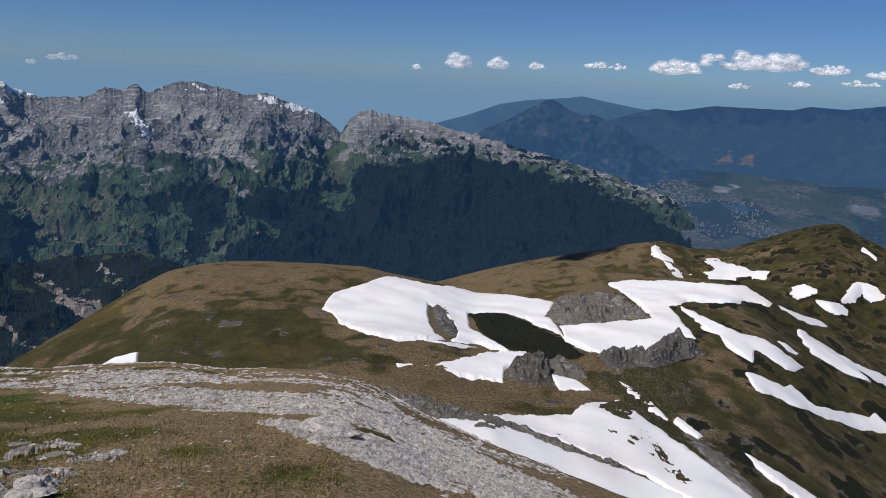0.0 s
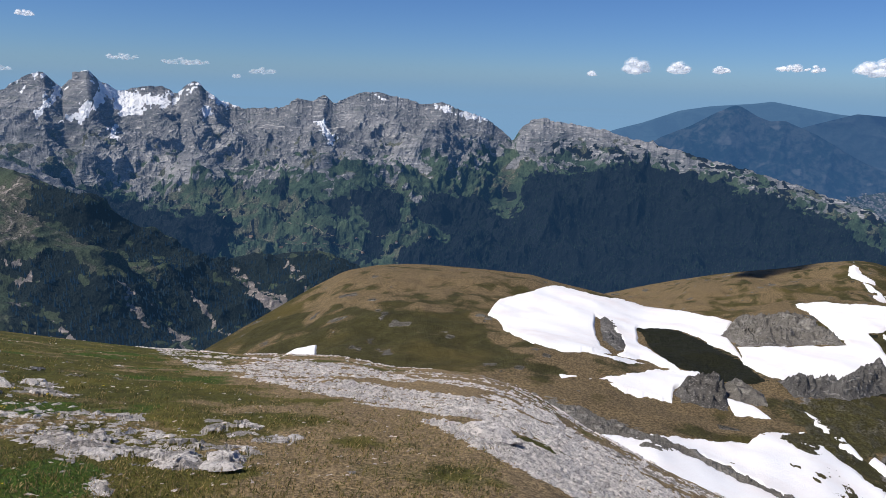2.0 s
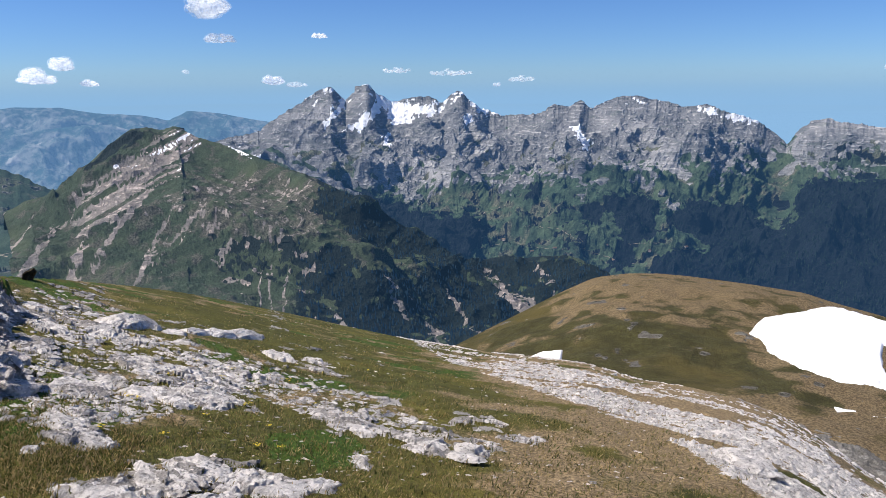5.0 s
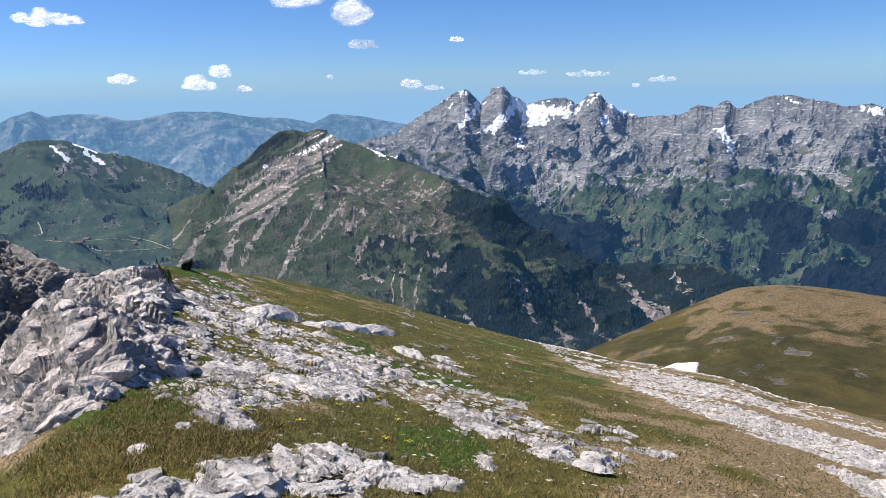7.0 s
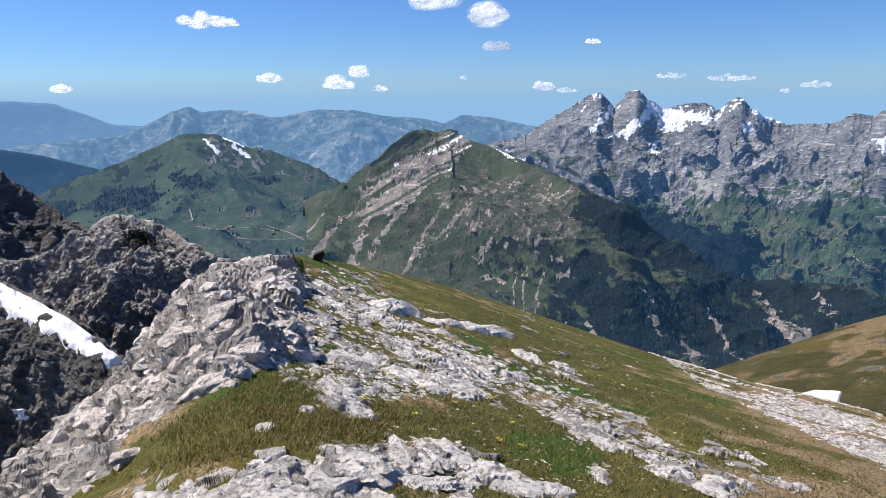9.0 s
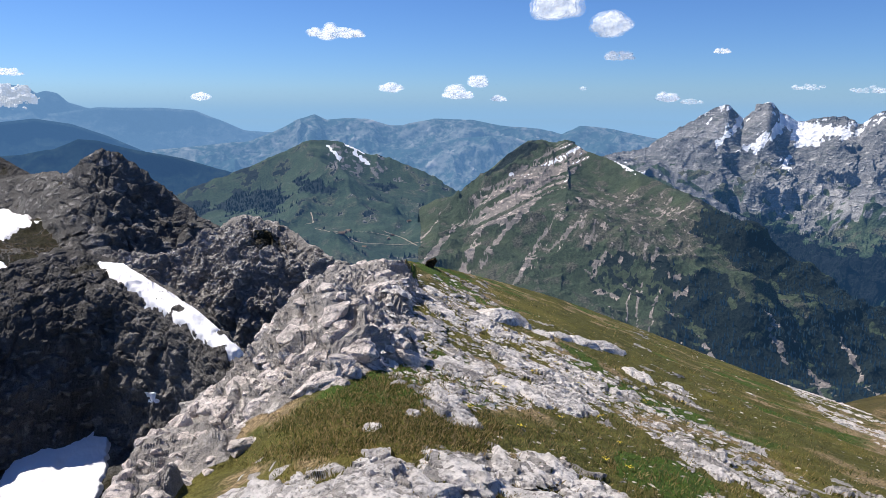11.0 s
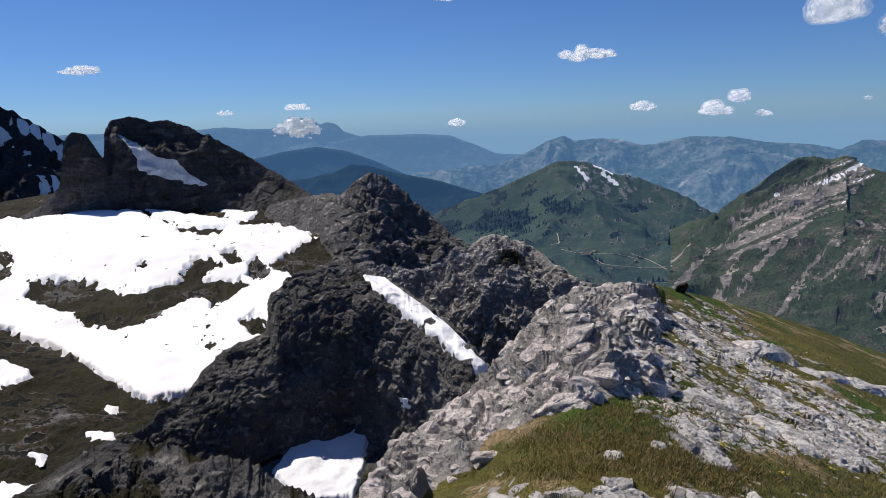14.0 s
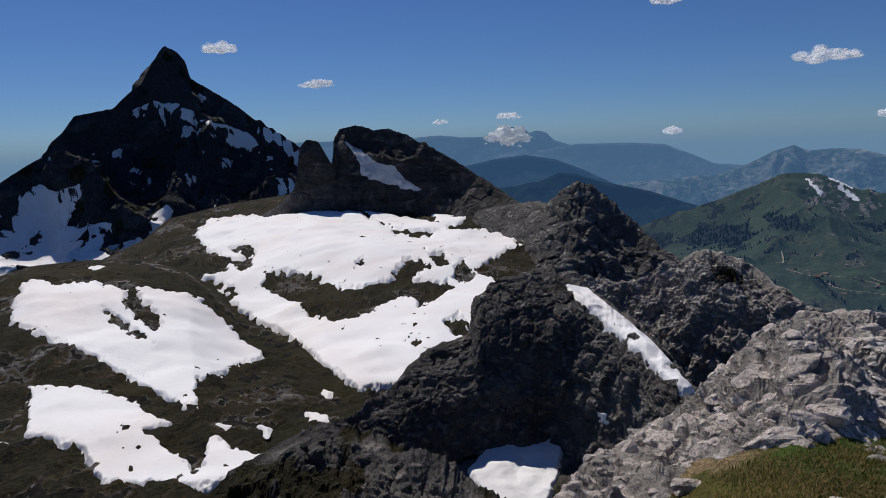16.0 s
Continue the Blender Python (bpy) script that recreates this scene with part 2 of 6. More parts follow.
def mountain_material(name, unit, grass, dry, rock, rock_dark, forest, snow=(0.82, 0.84, 0.88), strength=0.7, mottle=0.35, rib=None, crack=(0.08, 0.30), glow=None, beds=None, bedding=0.4):
    """Ground with four covers from the mesh: forest, snow, bare rock and dry grass. unit: metres of the finest mottling."""
    m, nt, b = material(name)
    at = nt.nodes.new("ShaderNodeAttribute")
    at.attribute_name = "cover"
    sep = nt.nodes.new("ShaderNodeSeparateColor")
    nt.links.new(at.outputs["Color"], sep.inputs["Color"])
    fine = noise_node(nt, 1.0 / unit, 5, 0.65)
    mid = noise_node(nt, 0.12 / unit, 6, 0.6)
    large = noise_node(nt, 0.02 / unit, 4, 0.55)
    g = mix(nt, step_node(nt, mid, 0.35, 0.65), grass, tuple(v * 0.62 for v in grass))
    g = mix(nt, calc(nt, "MULTIPLY", step_node(nt, fine, 0.58, 0.4), 0.7), g, tuple(v * 0.38 for v in grass))
    g = mix(nt, calc(nt, "MULTIPLY", step_node(nt, large, 0.45, 0.7), 0.5), g, (grass[0] * 1.5, grass[1] * 1.25, grass[2] * 1.1))
    dv = mix(nt, step_node(nt, fine, 0.6, 0.4), dry, tuple(v * 0.42 for v in dry))
    wob = calc(nt, "MULTIPLY_ADD", calc(nt, "ADD", calc(nt, "MULTIPLY", fine, 0.55), calc(nt, "MULTIPLY", mid, 0.45)), mottle * 2, -mottle)
    g = mix(nt, step_node(nt, calc(nt, "ADD", at.outputs["Alpha"], wob), 0.3, 0.7), g, dv)
    crag = craggy_node(nt, 0.22 / unit, 9, (1, 1, 1.6))
    r = mix(nt, step_node(nt, calc(nt, "ADD", calc(nt, "MULTIPLY", fine, 0.45), calc(nt, "MULTIPLY", mid, 0.55)), 0.40, 0.60), tuple(0.5 * (v + w) for v, w in zip(rock, rock_dark)), rock)
    r = mix(nt, calc(nt, "MULTIPLY", step_node(nt, crag, crack[1], crack[0]), 0.7), r, rock_dark)
    r = mix(nt, calc(nt, "MULTIPLY", step_node(nt, large, 0.5, 0.7), 0.35), r, tuple(v * 1.3 for v in rock))
    if rib:
        grey = mix(nt, step_node(nt, calc(nt, "ADD", calc(nt, "MULTIPLY", fine, 0.5), calc(nt, "MULTIPLY", mid, 0.5)), 0.4, 0.6), tuple(v * 0.72 for v in rib), rib)
        grey = mix(nt, calc(nt, "MULTIPLY", step_node(nt, crag, crack[1], crack[0]), 0.7), grey, tuple(v * 0.3 for v in rib))
        r = mix(nt, step_node(nt, at.outputs["Alpha"], 0.6, 0.95), r, grey)
    if beds:
        lay_map = node(nt, "ShaderNodeMapping", Scale=(0.09 / beds, 0.09 / beds, 1.0 / beds), Rotation=(0.22, 0.30, 0.0))
        nt.links.new(nt.nodes.new("ShaderNodeNewGeometry").outputs["Position"], lay_map.inputs["Vector"])
        ledge = noise_node(nt, 1.0, 5, 0.62, lay_map.outputs["Vector"], 0.9)
        r = mix(nt, calc(nt, "MULTIPLY", step_node(nt, ledge, 0.48, 0.40), bedding), r, mix(nt, step_node(nt, mid, 0.4, 0.6), rock_dark, tuple(0.6 * v for v in grass)))
        r = mix(nt, calc(nt, "MULTIPLY", step_node(nt, ledge, 0.60, 0.68), 0.6), r, tuple(min(0.8, v * 1.35) for v in rock))
    c = mix(nt, step_node(nt, calc(nt, "ADD", sep.outputs["Blue"], wob), 0.38, 0.62), g, r)
    f = mix(nt, step_node(nt, fine, 0.35, 0.7), forest, tuple(v * 0.45 for v in forest))
    c = mix(nt, step_node(nt, calc(nt, "ADD", sep.outputs["Red"], wob), 0.42, 0.58), c, f)
    grit = noise_node(nt, 2.7 / unit, 4, 0.75)
    shade = nt.nodes.new("ShaderNodeMix")
    shade.data_type, shade.blend_type = "RGBA", "MULTIPLY"
    nt.links.new(calc(nt, "MULTIPLY", step_node(nt, grit, 0.56, 0.40), 0.6), shade.inputs[0])
    nt.links.new(c, shade.inputs[6])
    shade.inputs[7].default_value = (0.42, 0.40, 0.36, 1)
    c = shade.outputs[2]
    sn = step_node(nt, calc(nt, "ADD", sep.outputs["Green"], calc(nt, "MULTIPLY", wob, 0.8)), 0.45, 0.55)
    c = mix(nt, sn, c, snow)
    nt.links.new(c, b.inputs["Base Color"])
    b.inputs["Roughness"].default_value = 0.9
    b.inputs["Specular IOR Level"].default_value = 0.15
    # haze before distant slopes, painted in as an even emission
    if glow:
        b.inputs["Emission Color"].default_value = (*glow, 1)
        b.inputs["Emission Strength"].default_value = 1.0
    h = calc(nt, "ADD", calc(nt, "ADD", calc(nt, "MULTIPLY", fine, 0.6), mid), calc(nt, "MULTIPLY", calc(nt, "MULTIPLY", crag, sep.outputs["Blue"]), 1.2))
    bump(nt, b, h, strength, unit * 2.6)
    return m


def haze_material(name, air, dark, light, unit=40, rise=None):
    """A far range seen through kilometres of air: what is left of its woods and rock, and the haze before it, painted
    in as emission.
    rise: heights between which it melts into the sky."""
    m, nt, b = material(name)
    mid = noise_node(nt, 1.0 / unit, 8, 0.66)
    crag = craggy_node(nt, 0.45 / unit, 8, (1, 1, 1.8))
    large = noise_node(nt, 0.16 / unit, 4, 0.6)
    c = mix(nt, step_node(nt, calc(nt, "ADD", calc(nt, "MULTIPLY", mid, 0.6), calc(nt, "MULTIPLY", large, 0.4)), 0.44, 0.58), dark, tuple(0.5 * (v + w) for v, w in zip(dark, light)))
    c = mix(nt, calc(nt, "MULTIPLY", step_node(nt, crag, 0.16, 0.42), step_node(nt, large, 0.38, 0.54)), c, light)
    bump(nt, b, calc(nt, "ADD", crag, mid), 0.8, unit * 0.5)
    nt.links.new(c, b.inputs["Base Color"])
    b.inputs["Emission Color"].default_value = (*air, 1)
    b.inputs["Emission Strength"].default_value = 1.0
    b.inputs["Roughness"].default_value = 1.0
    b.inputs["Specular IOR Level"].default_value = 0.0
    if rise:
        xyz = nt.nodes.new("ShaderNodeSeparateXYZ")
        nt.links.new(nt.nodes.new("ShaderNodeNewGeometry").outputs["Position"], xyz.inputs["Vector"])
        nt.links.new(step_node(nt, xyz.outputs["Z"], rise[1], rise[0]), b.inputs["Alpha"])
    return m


def snow_material():
    m, nt, b = material("old_snow")
    a = noise_node(nt, 0.06, 6, 0.6)
    d = noise_node(nt, 2.5, 5, 0.6)
    c = mix(nt, step_node(nt, a, 0.4, 0.75), (0.86, 0.87, 0.9), (0.80, 0.76, 0.76))
    c = mix(nt, calc(nt, "MULTIPLY", step_node(nt, d, 0.62, 0.8), 0.35), c, (0.62, 0.57, 0.54))
    nt.links.new(c, b.inputs["Base Color"])
    b.inputs["Roughness"].default_value = 0.75
    bump(nt, b, calc(nt, "ADD", d, noise_node(nt, 0.5, 4)), 0.25, 0.3)
    return m


SNOW = snow_material()
GRASS = (0.148, 0.146, 0.038)
AIR = (0.010, 0.029, 0.064)  # haze before the far backdrop, put in as blue emission
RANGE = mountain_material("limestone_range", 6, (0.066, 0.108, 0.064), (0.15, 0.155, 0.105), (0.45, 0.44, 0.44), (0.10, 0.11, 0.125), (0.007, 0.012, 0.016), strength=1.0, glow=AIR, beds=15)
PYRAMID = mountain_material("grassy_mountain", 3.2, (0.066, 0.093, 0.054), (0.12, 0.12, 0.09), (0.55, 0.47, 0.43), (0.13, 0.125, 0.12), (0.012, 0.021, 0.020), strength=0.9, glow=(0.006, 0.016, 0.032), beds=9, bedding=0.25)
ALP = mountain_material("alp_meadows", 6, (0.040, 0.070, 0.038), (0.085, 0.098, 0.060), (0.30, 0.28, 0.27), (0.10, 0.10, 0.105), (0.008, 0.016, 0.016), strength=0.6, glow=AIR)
HILL = mountain_material("alpine_pasture", 0.6, (0.086, 0.080, 0.030), (0.255, 0.190, 0.105), (0.33, 0.32, 0.30), (0.11, 0.10, 0.09), (0.022, 0.024, 0.012), strength=0.8)
# sun and shade put into colour: pale for the dome, darker for crags
SUNLIT_CRAG = mountain_material("sunlit_weathered_limestone", 0.16, (0.036, 0.034, 0.014), (0.075, 0.054, 0.028), (0.74, 0.70, 0.66), (0.16, 0.15, 0.145), (0.015, 0.015, 0.01), strength=1.0, crack=(0.05, 0.24))
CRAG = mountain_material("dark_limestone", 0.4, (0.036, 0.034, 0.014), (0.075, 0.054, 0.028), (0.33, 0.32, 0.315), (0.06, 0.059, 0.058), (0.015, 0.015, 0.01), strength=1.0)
NEAR_CRAG = mountain_material("shade_dark_pitted_limestone", 0.16, (0.036, 0.034, 0.014), (0.075, 0.054, 0.028), (0.29, 0.275, 0.265), (0.04, 0.039, 0.038), (0.015, 0.015, 0.01), strength=1.0, crack=(0.06, 0.30))
# bedded limestone darkened so that the ridge looks backlit
BACKLIT_ROCK = mountain_material("backlit_ridge_limestone", 1.1, (0.036, 0.034, 0.014), (0.075, 0.054, 0.028), (0.17, 0.165, 0.17), (0.035, 0.035, 0.037), (0.015, 0.015, 0.01), strength=1.0, beds=3)
TOWER = mountain_material("tower_limestone", 4, (0.05, 0.052, 0.025), (0.10, 0.09, 0.06), (0.13, 0.133, 0.145), (0.035, 0.037, 0.042), (0.02, 0.022, 0.018), strength=0.9)
GROUND = mountain_material("summit_turf", 0.03, GRASS, (0.44, 0.325, 0.185), (0.80, 0.76, 0.735), (0.20, 0.18, 0.165), (0.085, 0.145, 0.022), strength=1.0, crack=(0.10, 0.33), rib=(0.80, 0.745, 0.70))
# the valley's blue haze is put into the floor as emission
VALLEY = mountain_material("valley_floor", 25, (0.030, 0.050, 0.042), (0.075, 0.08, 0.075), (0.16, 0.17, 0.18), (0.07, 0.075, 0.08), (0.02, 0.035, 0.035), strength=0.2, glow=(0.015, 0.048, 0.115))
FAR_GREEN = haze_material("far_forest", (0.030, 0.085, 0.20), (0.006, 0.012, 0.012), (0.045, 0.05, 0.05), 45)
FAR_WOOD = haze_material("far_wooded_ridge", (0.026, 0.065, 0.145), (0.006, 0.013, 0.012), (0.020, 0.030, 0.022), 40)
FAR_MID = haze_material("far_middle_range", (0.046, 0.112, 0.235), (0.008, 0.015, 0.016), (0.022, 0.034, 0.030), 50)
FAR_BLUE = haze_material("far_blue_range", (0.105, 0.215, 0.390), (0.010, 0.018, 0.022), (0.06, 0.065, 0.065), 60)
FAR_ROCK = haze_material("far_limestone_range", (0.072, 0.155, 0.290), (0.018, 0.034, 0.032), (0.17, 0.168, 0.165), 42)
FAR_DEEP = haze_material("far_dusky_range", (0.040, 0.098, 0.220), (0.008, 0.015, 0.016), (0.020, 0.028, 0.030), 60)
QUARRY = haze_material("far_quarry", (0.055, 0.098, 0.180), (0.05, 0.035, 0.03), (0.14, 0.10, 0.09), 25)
# emission added to whiten summit snow whose near face lies in shade
FAR_GLOW_SNOW = haze_material("far_glow_snow", (0.30, 0.35, 0.42), (0.20, 0.21, 0.22), (0.80, 0.80, 0.81), 30)
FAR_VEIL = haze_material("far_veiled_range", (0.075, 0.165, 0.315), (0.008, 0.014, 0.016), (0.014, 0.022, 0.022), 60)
HORIZON_HAZE = haze_material("horizon_haze", (0.225, 0.410, 0.640), (0.003, 0.004, 0.005), (0.006, 0.008, 0.008), 200, (-220, 135))

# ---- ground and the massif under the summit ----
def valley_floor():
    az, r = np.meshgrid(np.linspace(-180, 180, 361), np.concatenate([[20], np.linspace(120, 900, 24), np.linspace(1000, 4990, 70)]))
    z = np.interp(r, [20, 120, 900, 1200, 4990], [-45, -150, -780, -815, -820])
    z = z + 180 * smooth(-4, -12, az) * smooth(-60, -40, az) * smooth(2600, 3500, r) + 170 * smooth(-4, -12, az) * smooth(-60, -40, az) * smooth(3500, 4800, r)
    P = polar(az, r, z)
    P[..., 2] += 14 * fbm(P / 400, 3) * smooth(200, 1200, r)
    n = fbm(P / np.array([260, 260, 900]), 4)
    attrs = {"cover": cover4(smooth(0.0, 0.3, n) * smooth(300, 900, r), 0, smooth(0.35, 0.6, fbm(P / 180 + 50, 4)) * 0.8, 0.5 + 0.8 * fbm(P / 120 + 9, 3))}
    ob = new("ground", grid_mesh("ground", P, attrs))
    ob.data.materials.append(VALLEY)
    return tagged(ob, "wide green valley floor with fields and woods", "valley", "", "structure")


valley_floor()

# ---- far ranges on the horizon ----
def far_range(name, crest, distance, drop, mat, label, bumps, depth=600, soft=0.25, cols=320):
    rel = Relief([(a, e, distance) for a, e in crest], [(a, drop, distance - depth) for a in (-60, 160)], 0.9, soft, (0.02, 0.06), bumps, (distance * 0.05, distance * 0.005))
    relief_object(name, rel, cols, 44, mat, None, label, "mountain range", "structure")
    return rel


# haze over the horizon, built as a glowing band that fades upward
far_range("far_haze_band", [(-60, 1.5), (20, 1.7), (50, 2.0), (160, 2.0)], 4965, -7, HORIZON_HAZE, "pale blue haze band glowing along the horizon", [(300, 4, "fbm")], 80, soft=1.2)
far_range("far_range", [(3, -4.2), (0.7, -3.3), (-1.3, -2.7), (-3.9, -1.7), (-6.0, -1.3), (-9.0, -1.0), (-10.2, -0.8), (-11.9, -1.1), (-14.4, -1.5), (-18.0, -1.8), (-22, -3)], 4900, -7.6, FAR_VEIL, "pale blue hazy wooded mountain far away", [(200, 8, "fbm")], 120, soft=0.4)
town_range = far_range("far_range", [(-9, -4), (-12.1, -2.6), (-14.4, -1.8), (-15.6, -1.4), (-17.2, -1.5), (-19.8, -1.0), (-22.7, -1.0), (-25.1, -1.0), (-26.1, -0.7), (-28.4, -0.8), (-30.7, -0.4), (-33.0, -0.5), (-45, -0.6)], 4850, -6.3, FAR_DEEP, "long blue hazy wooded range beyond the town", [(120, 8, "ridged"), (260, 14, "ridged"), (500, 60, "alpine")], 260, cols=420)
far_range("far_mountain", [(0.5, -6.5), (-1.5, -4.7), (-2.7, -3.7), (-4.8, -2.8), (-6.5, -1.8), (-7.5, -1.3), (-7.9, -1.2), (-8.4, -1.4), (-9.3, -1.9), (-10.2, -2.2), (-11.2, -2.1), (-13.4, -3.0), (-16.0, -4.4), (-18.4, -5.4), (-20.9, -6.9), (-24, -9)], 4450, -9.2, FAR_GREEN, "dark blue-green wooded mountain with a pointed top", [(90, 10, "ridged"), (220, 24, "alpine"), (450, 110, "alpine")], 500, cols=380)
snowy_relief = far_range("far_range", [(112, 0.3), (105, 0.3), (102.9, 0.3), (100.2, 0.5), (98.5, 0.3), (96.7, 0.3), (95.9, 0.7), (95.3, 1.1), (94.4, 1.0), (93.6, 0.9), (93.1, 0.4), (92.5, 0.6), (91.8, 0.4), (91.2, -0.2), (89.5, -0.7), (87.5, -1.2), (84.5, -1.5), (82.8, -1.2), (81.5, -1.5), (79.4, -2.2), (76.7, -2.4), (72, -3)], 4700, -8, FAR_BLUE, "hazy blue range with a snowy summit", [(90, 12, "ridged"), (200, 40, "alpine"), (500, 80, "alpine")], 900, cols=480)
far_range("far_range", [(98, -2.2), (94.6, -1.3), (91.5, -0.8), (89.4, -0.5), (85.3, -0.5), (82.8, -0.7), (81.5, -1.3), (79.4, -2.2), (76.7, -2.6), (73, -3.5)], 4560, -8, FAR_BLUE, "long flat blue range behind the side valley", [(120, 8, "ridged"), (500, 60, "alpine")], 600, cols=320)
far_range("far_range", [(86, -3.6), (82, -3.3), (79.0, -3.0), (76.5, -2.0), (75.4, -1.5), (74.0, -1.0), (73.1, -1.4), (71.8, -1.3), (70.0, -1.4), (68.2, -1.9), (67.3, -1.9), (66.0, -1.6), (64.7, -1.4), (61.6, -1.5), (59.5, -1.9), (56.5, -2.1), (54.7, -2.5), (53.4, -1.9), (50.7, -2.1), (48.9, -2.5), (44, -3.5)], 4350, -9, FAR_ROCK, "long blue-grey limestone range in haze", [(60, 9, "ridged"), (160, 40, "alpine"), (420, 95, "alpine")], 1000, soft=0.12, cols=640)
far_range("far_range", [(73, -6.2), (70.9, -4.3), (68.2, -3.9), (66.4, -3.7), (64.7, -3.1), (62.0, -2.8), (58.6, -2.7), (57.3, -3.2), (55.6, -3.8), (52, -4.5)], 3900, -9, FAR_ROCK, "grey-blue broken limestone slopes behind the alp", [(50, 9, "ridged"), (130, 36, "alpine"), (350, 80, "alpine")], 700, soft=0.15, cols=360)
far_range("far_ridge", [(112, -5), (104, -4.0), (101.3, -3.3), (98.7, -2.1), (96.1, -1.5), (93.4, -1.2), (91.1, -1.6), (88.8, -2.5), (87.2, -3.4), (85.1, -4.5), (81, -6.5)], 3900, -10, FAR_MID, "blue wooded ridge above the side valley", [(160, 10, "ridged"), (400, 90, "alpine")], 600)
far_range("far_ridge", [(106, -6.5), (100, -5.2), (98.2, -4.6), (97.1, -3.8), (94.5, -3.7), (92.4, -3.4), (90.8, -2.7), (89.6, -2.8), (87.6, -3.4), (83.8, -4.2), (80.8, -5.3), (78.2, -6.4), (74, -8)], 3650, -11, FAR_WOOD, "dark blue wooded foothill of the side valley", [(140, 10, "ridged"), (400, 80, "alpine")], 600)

# ---- the limestone range across the valley ----
RANGE_CREST = [(-24, -12, 3700), (-22.1, -10.8, 3700), (-18.8, -9.0, 3750), (-17.4, -7.9, 3800), (-14.6, -7.2, 3850), (-9.3, -5.8, 3900), (-4.8, -4.9, 3950), (-1.6, -4.2, 4000), (1.5, -3.4, 4000), (4.2, -3.1, 4000), (6.4, -2.8, 4000), (7.7, -3.4, 4000), (8.5, -4.5, 4000), (9.5, -3.6, 4000), (10.8, -2.8, 3950), (12.9, -2.2, 3900), (14.2, -1.7, 3900), (15.8, -1.8, 3900), (17.1, -1.4, 3900), (19.0, -1.1, 3900), (20.6, -1.1, 3900)]
PEAK_CREST = [(21.8, -1.6, 3900), (22.5, -2.0, 3900), (23.3, -1.4, 3900), (24.2, -1.9, 3900), (25.5, -1.9, 3900), (26.1, -2.4, 3950), (29.0, -2.5, 4000), (30.5, -2.5, 4000), (31.4, -1.8, 3950), (32.7, -0.6, 3950), (33.3, -0.8, 3950), (34.0, -1.6, 4000), (35.3, -1.0, 4000), (36.3, -1.1, 4000), (38.0, -1.4, 4000), (39.1, -0.8, 3950), (39.9, -0.2, 3900), (40.7, -0.7, 3900), (41.6, -1.4, 3950), (42.7, -0.3, 3900), (43.5, -0.5, 3900), (44.9, -1.4, 3900), (45.9, -1.9, 3900), (48.2, -3.5, 3900), (51.0, -4.0, 3900), (54.6, -5.4, 3900), (58, -7, 3900)]
RANGE_FOOT = [(-25, -14.5, 2700), (-10, -16, 2500), (5, -17.5, 2300), (20, -18.5, 2100), (35, -21, 1900), (45, -20, 2000), (60, -16, 2300)]
range_relief = Relief(RANGE_CREST + PEAK_CREST, RANGE_FOOT, 0.72, 0.22, (0.1, 0.15), [(600, 120, "alpine"), (210, 72, "alpine"), (75, 26, "alpine"), (30, 6, "ridged")], (170, 16), jag=(45, 7))


SNOW_STREAKS = [
    [(43.5, -3.1), (42.7, -2.0), (41.9, -1.0), (41.4, -1.2), (42.3, -2.4), (43.1, -3.2)],
    [(43.2, -0.3), (42.2, -0.1), (42.4, -0.5), (43.0, -0.6)],
    [(41.7, -3.6), (40.6, -2.7), (39.8, -2.1), (39.0, -0.8), (38.7, -1.3), (39.4, -2.4), (40.5, -3.3)],
    [(39.0, -0.8), (37.8, -1.2), (36.9, -1.5), (34.1, -2.0), (34.9, -2.6), (36.1, -2.4), (36.8, -3.0), (38.0, -3.2), (38.4, -2.2)],
    [(32.1, -0.8), (31.3, -1.5), (29.6, -2.3), (31.0, -2.4), (31.6, -1.9)],
    [(32.6, -2.3), (31.8, -2.6), (32.0, -3.2)],
    [(38.8, -4.1), (38.2, -3.9), (38.3, -4.7), (38.6, -4.6)],
    [(23.9, -3.4), (23.4, -3.5), (22.5, -4.8), (23.0, -4.9)],
    [(14.9, -1.8), (13.4, -2.2), (13.1, -2.6), (14.0, -2.3)],
    [(13.4, -2.5), (11.8, -2.3), (10.4, -2.7), (11.5, -3.0), (12.5, -2.7)],
]
PALE_SCREE = [
    [(37.7, -5.5), (36.6, -4.3), (34.6, -3.3), (35.0, -4.3), (36.3, -5.8)],
    [(23.6, -3.5), (21.7, -3.0), (21.5, -4.2), (22.2, -4.8)],
    [(8.3, -4.9), (7.3, -5.2), (4.9, -6.6), (5.8, -6.5), (7.6, -5.7)],
    [(16.5, -9.0), (15.7, -8.9), (15.7, -9.6), (16.4, -9.7)],
    [(38.2, -8.1), (36.5, -8.0), (35.6, -8.9), (37.2, -9.2)],
]
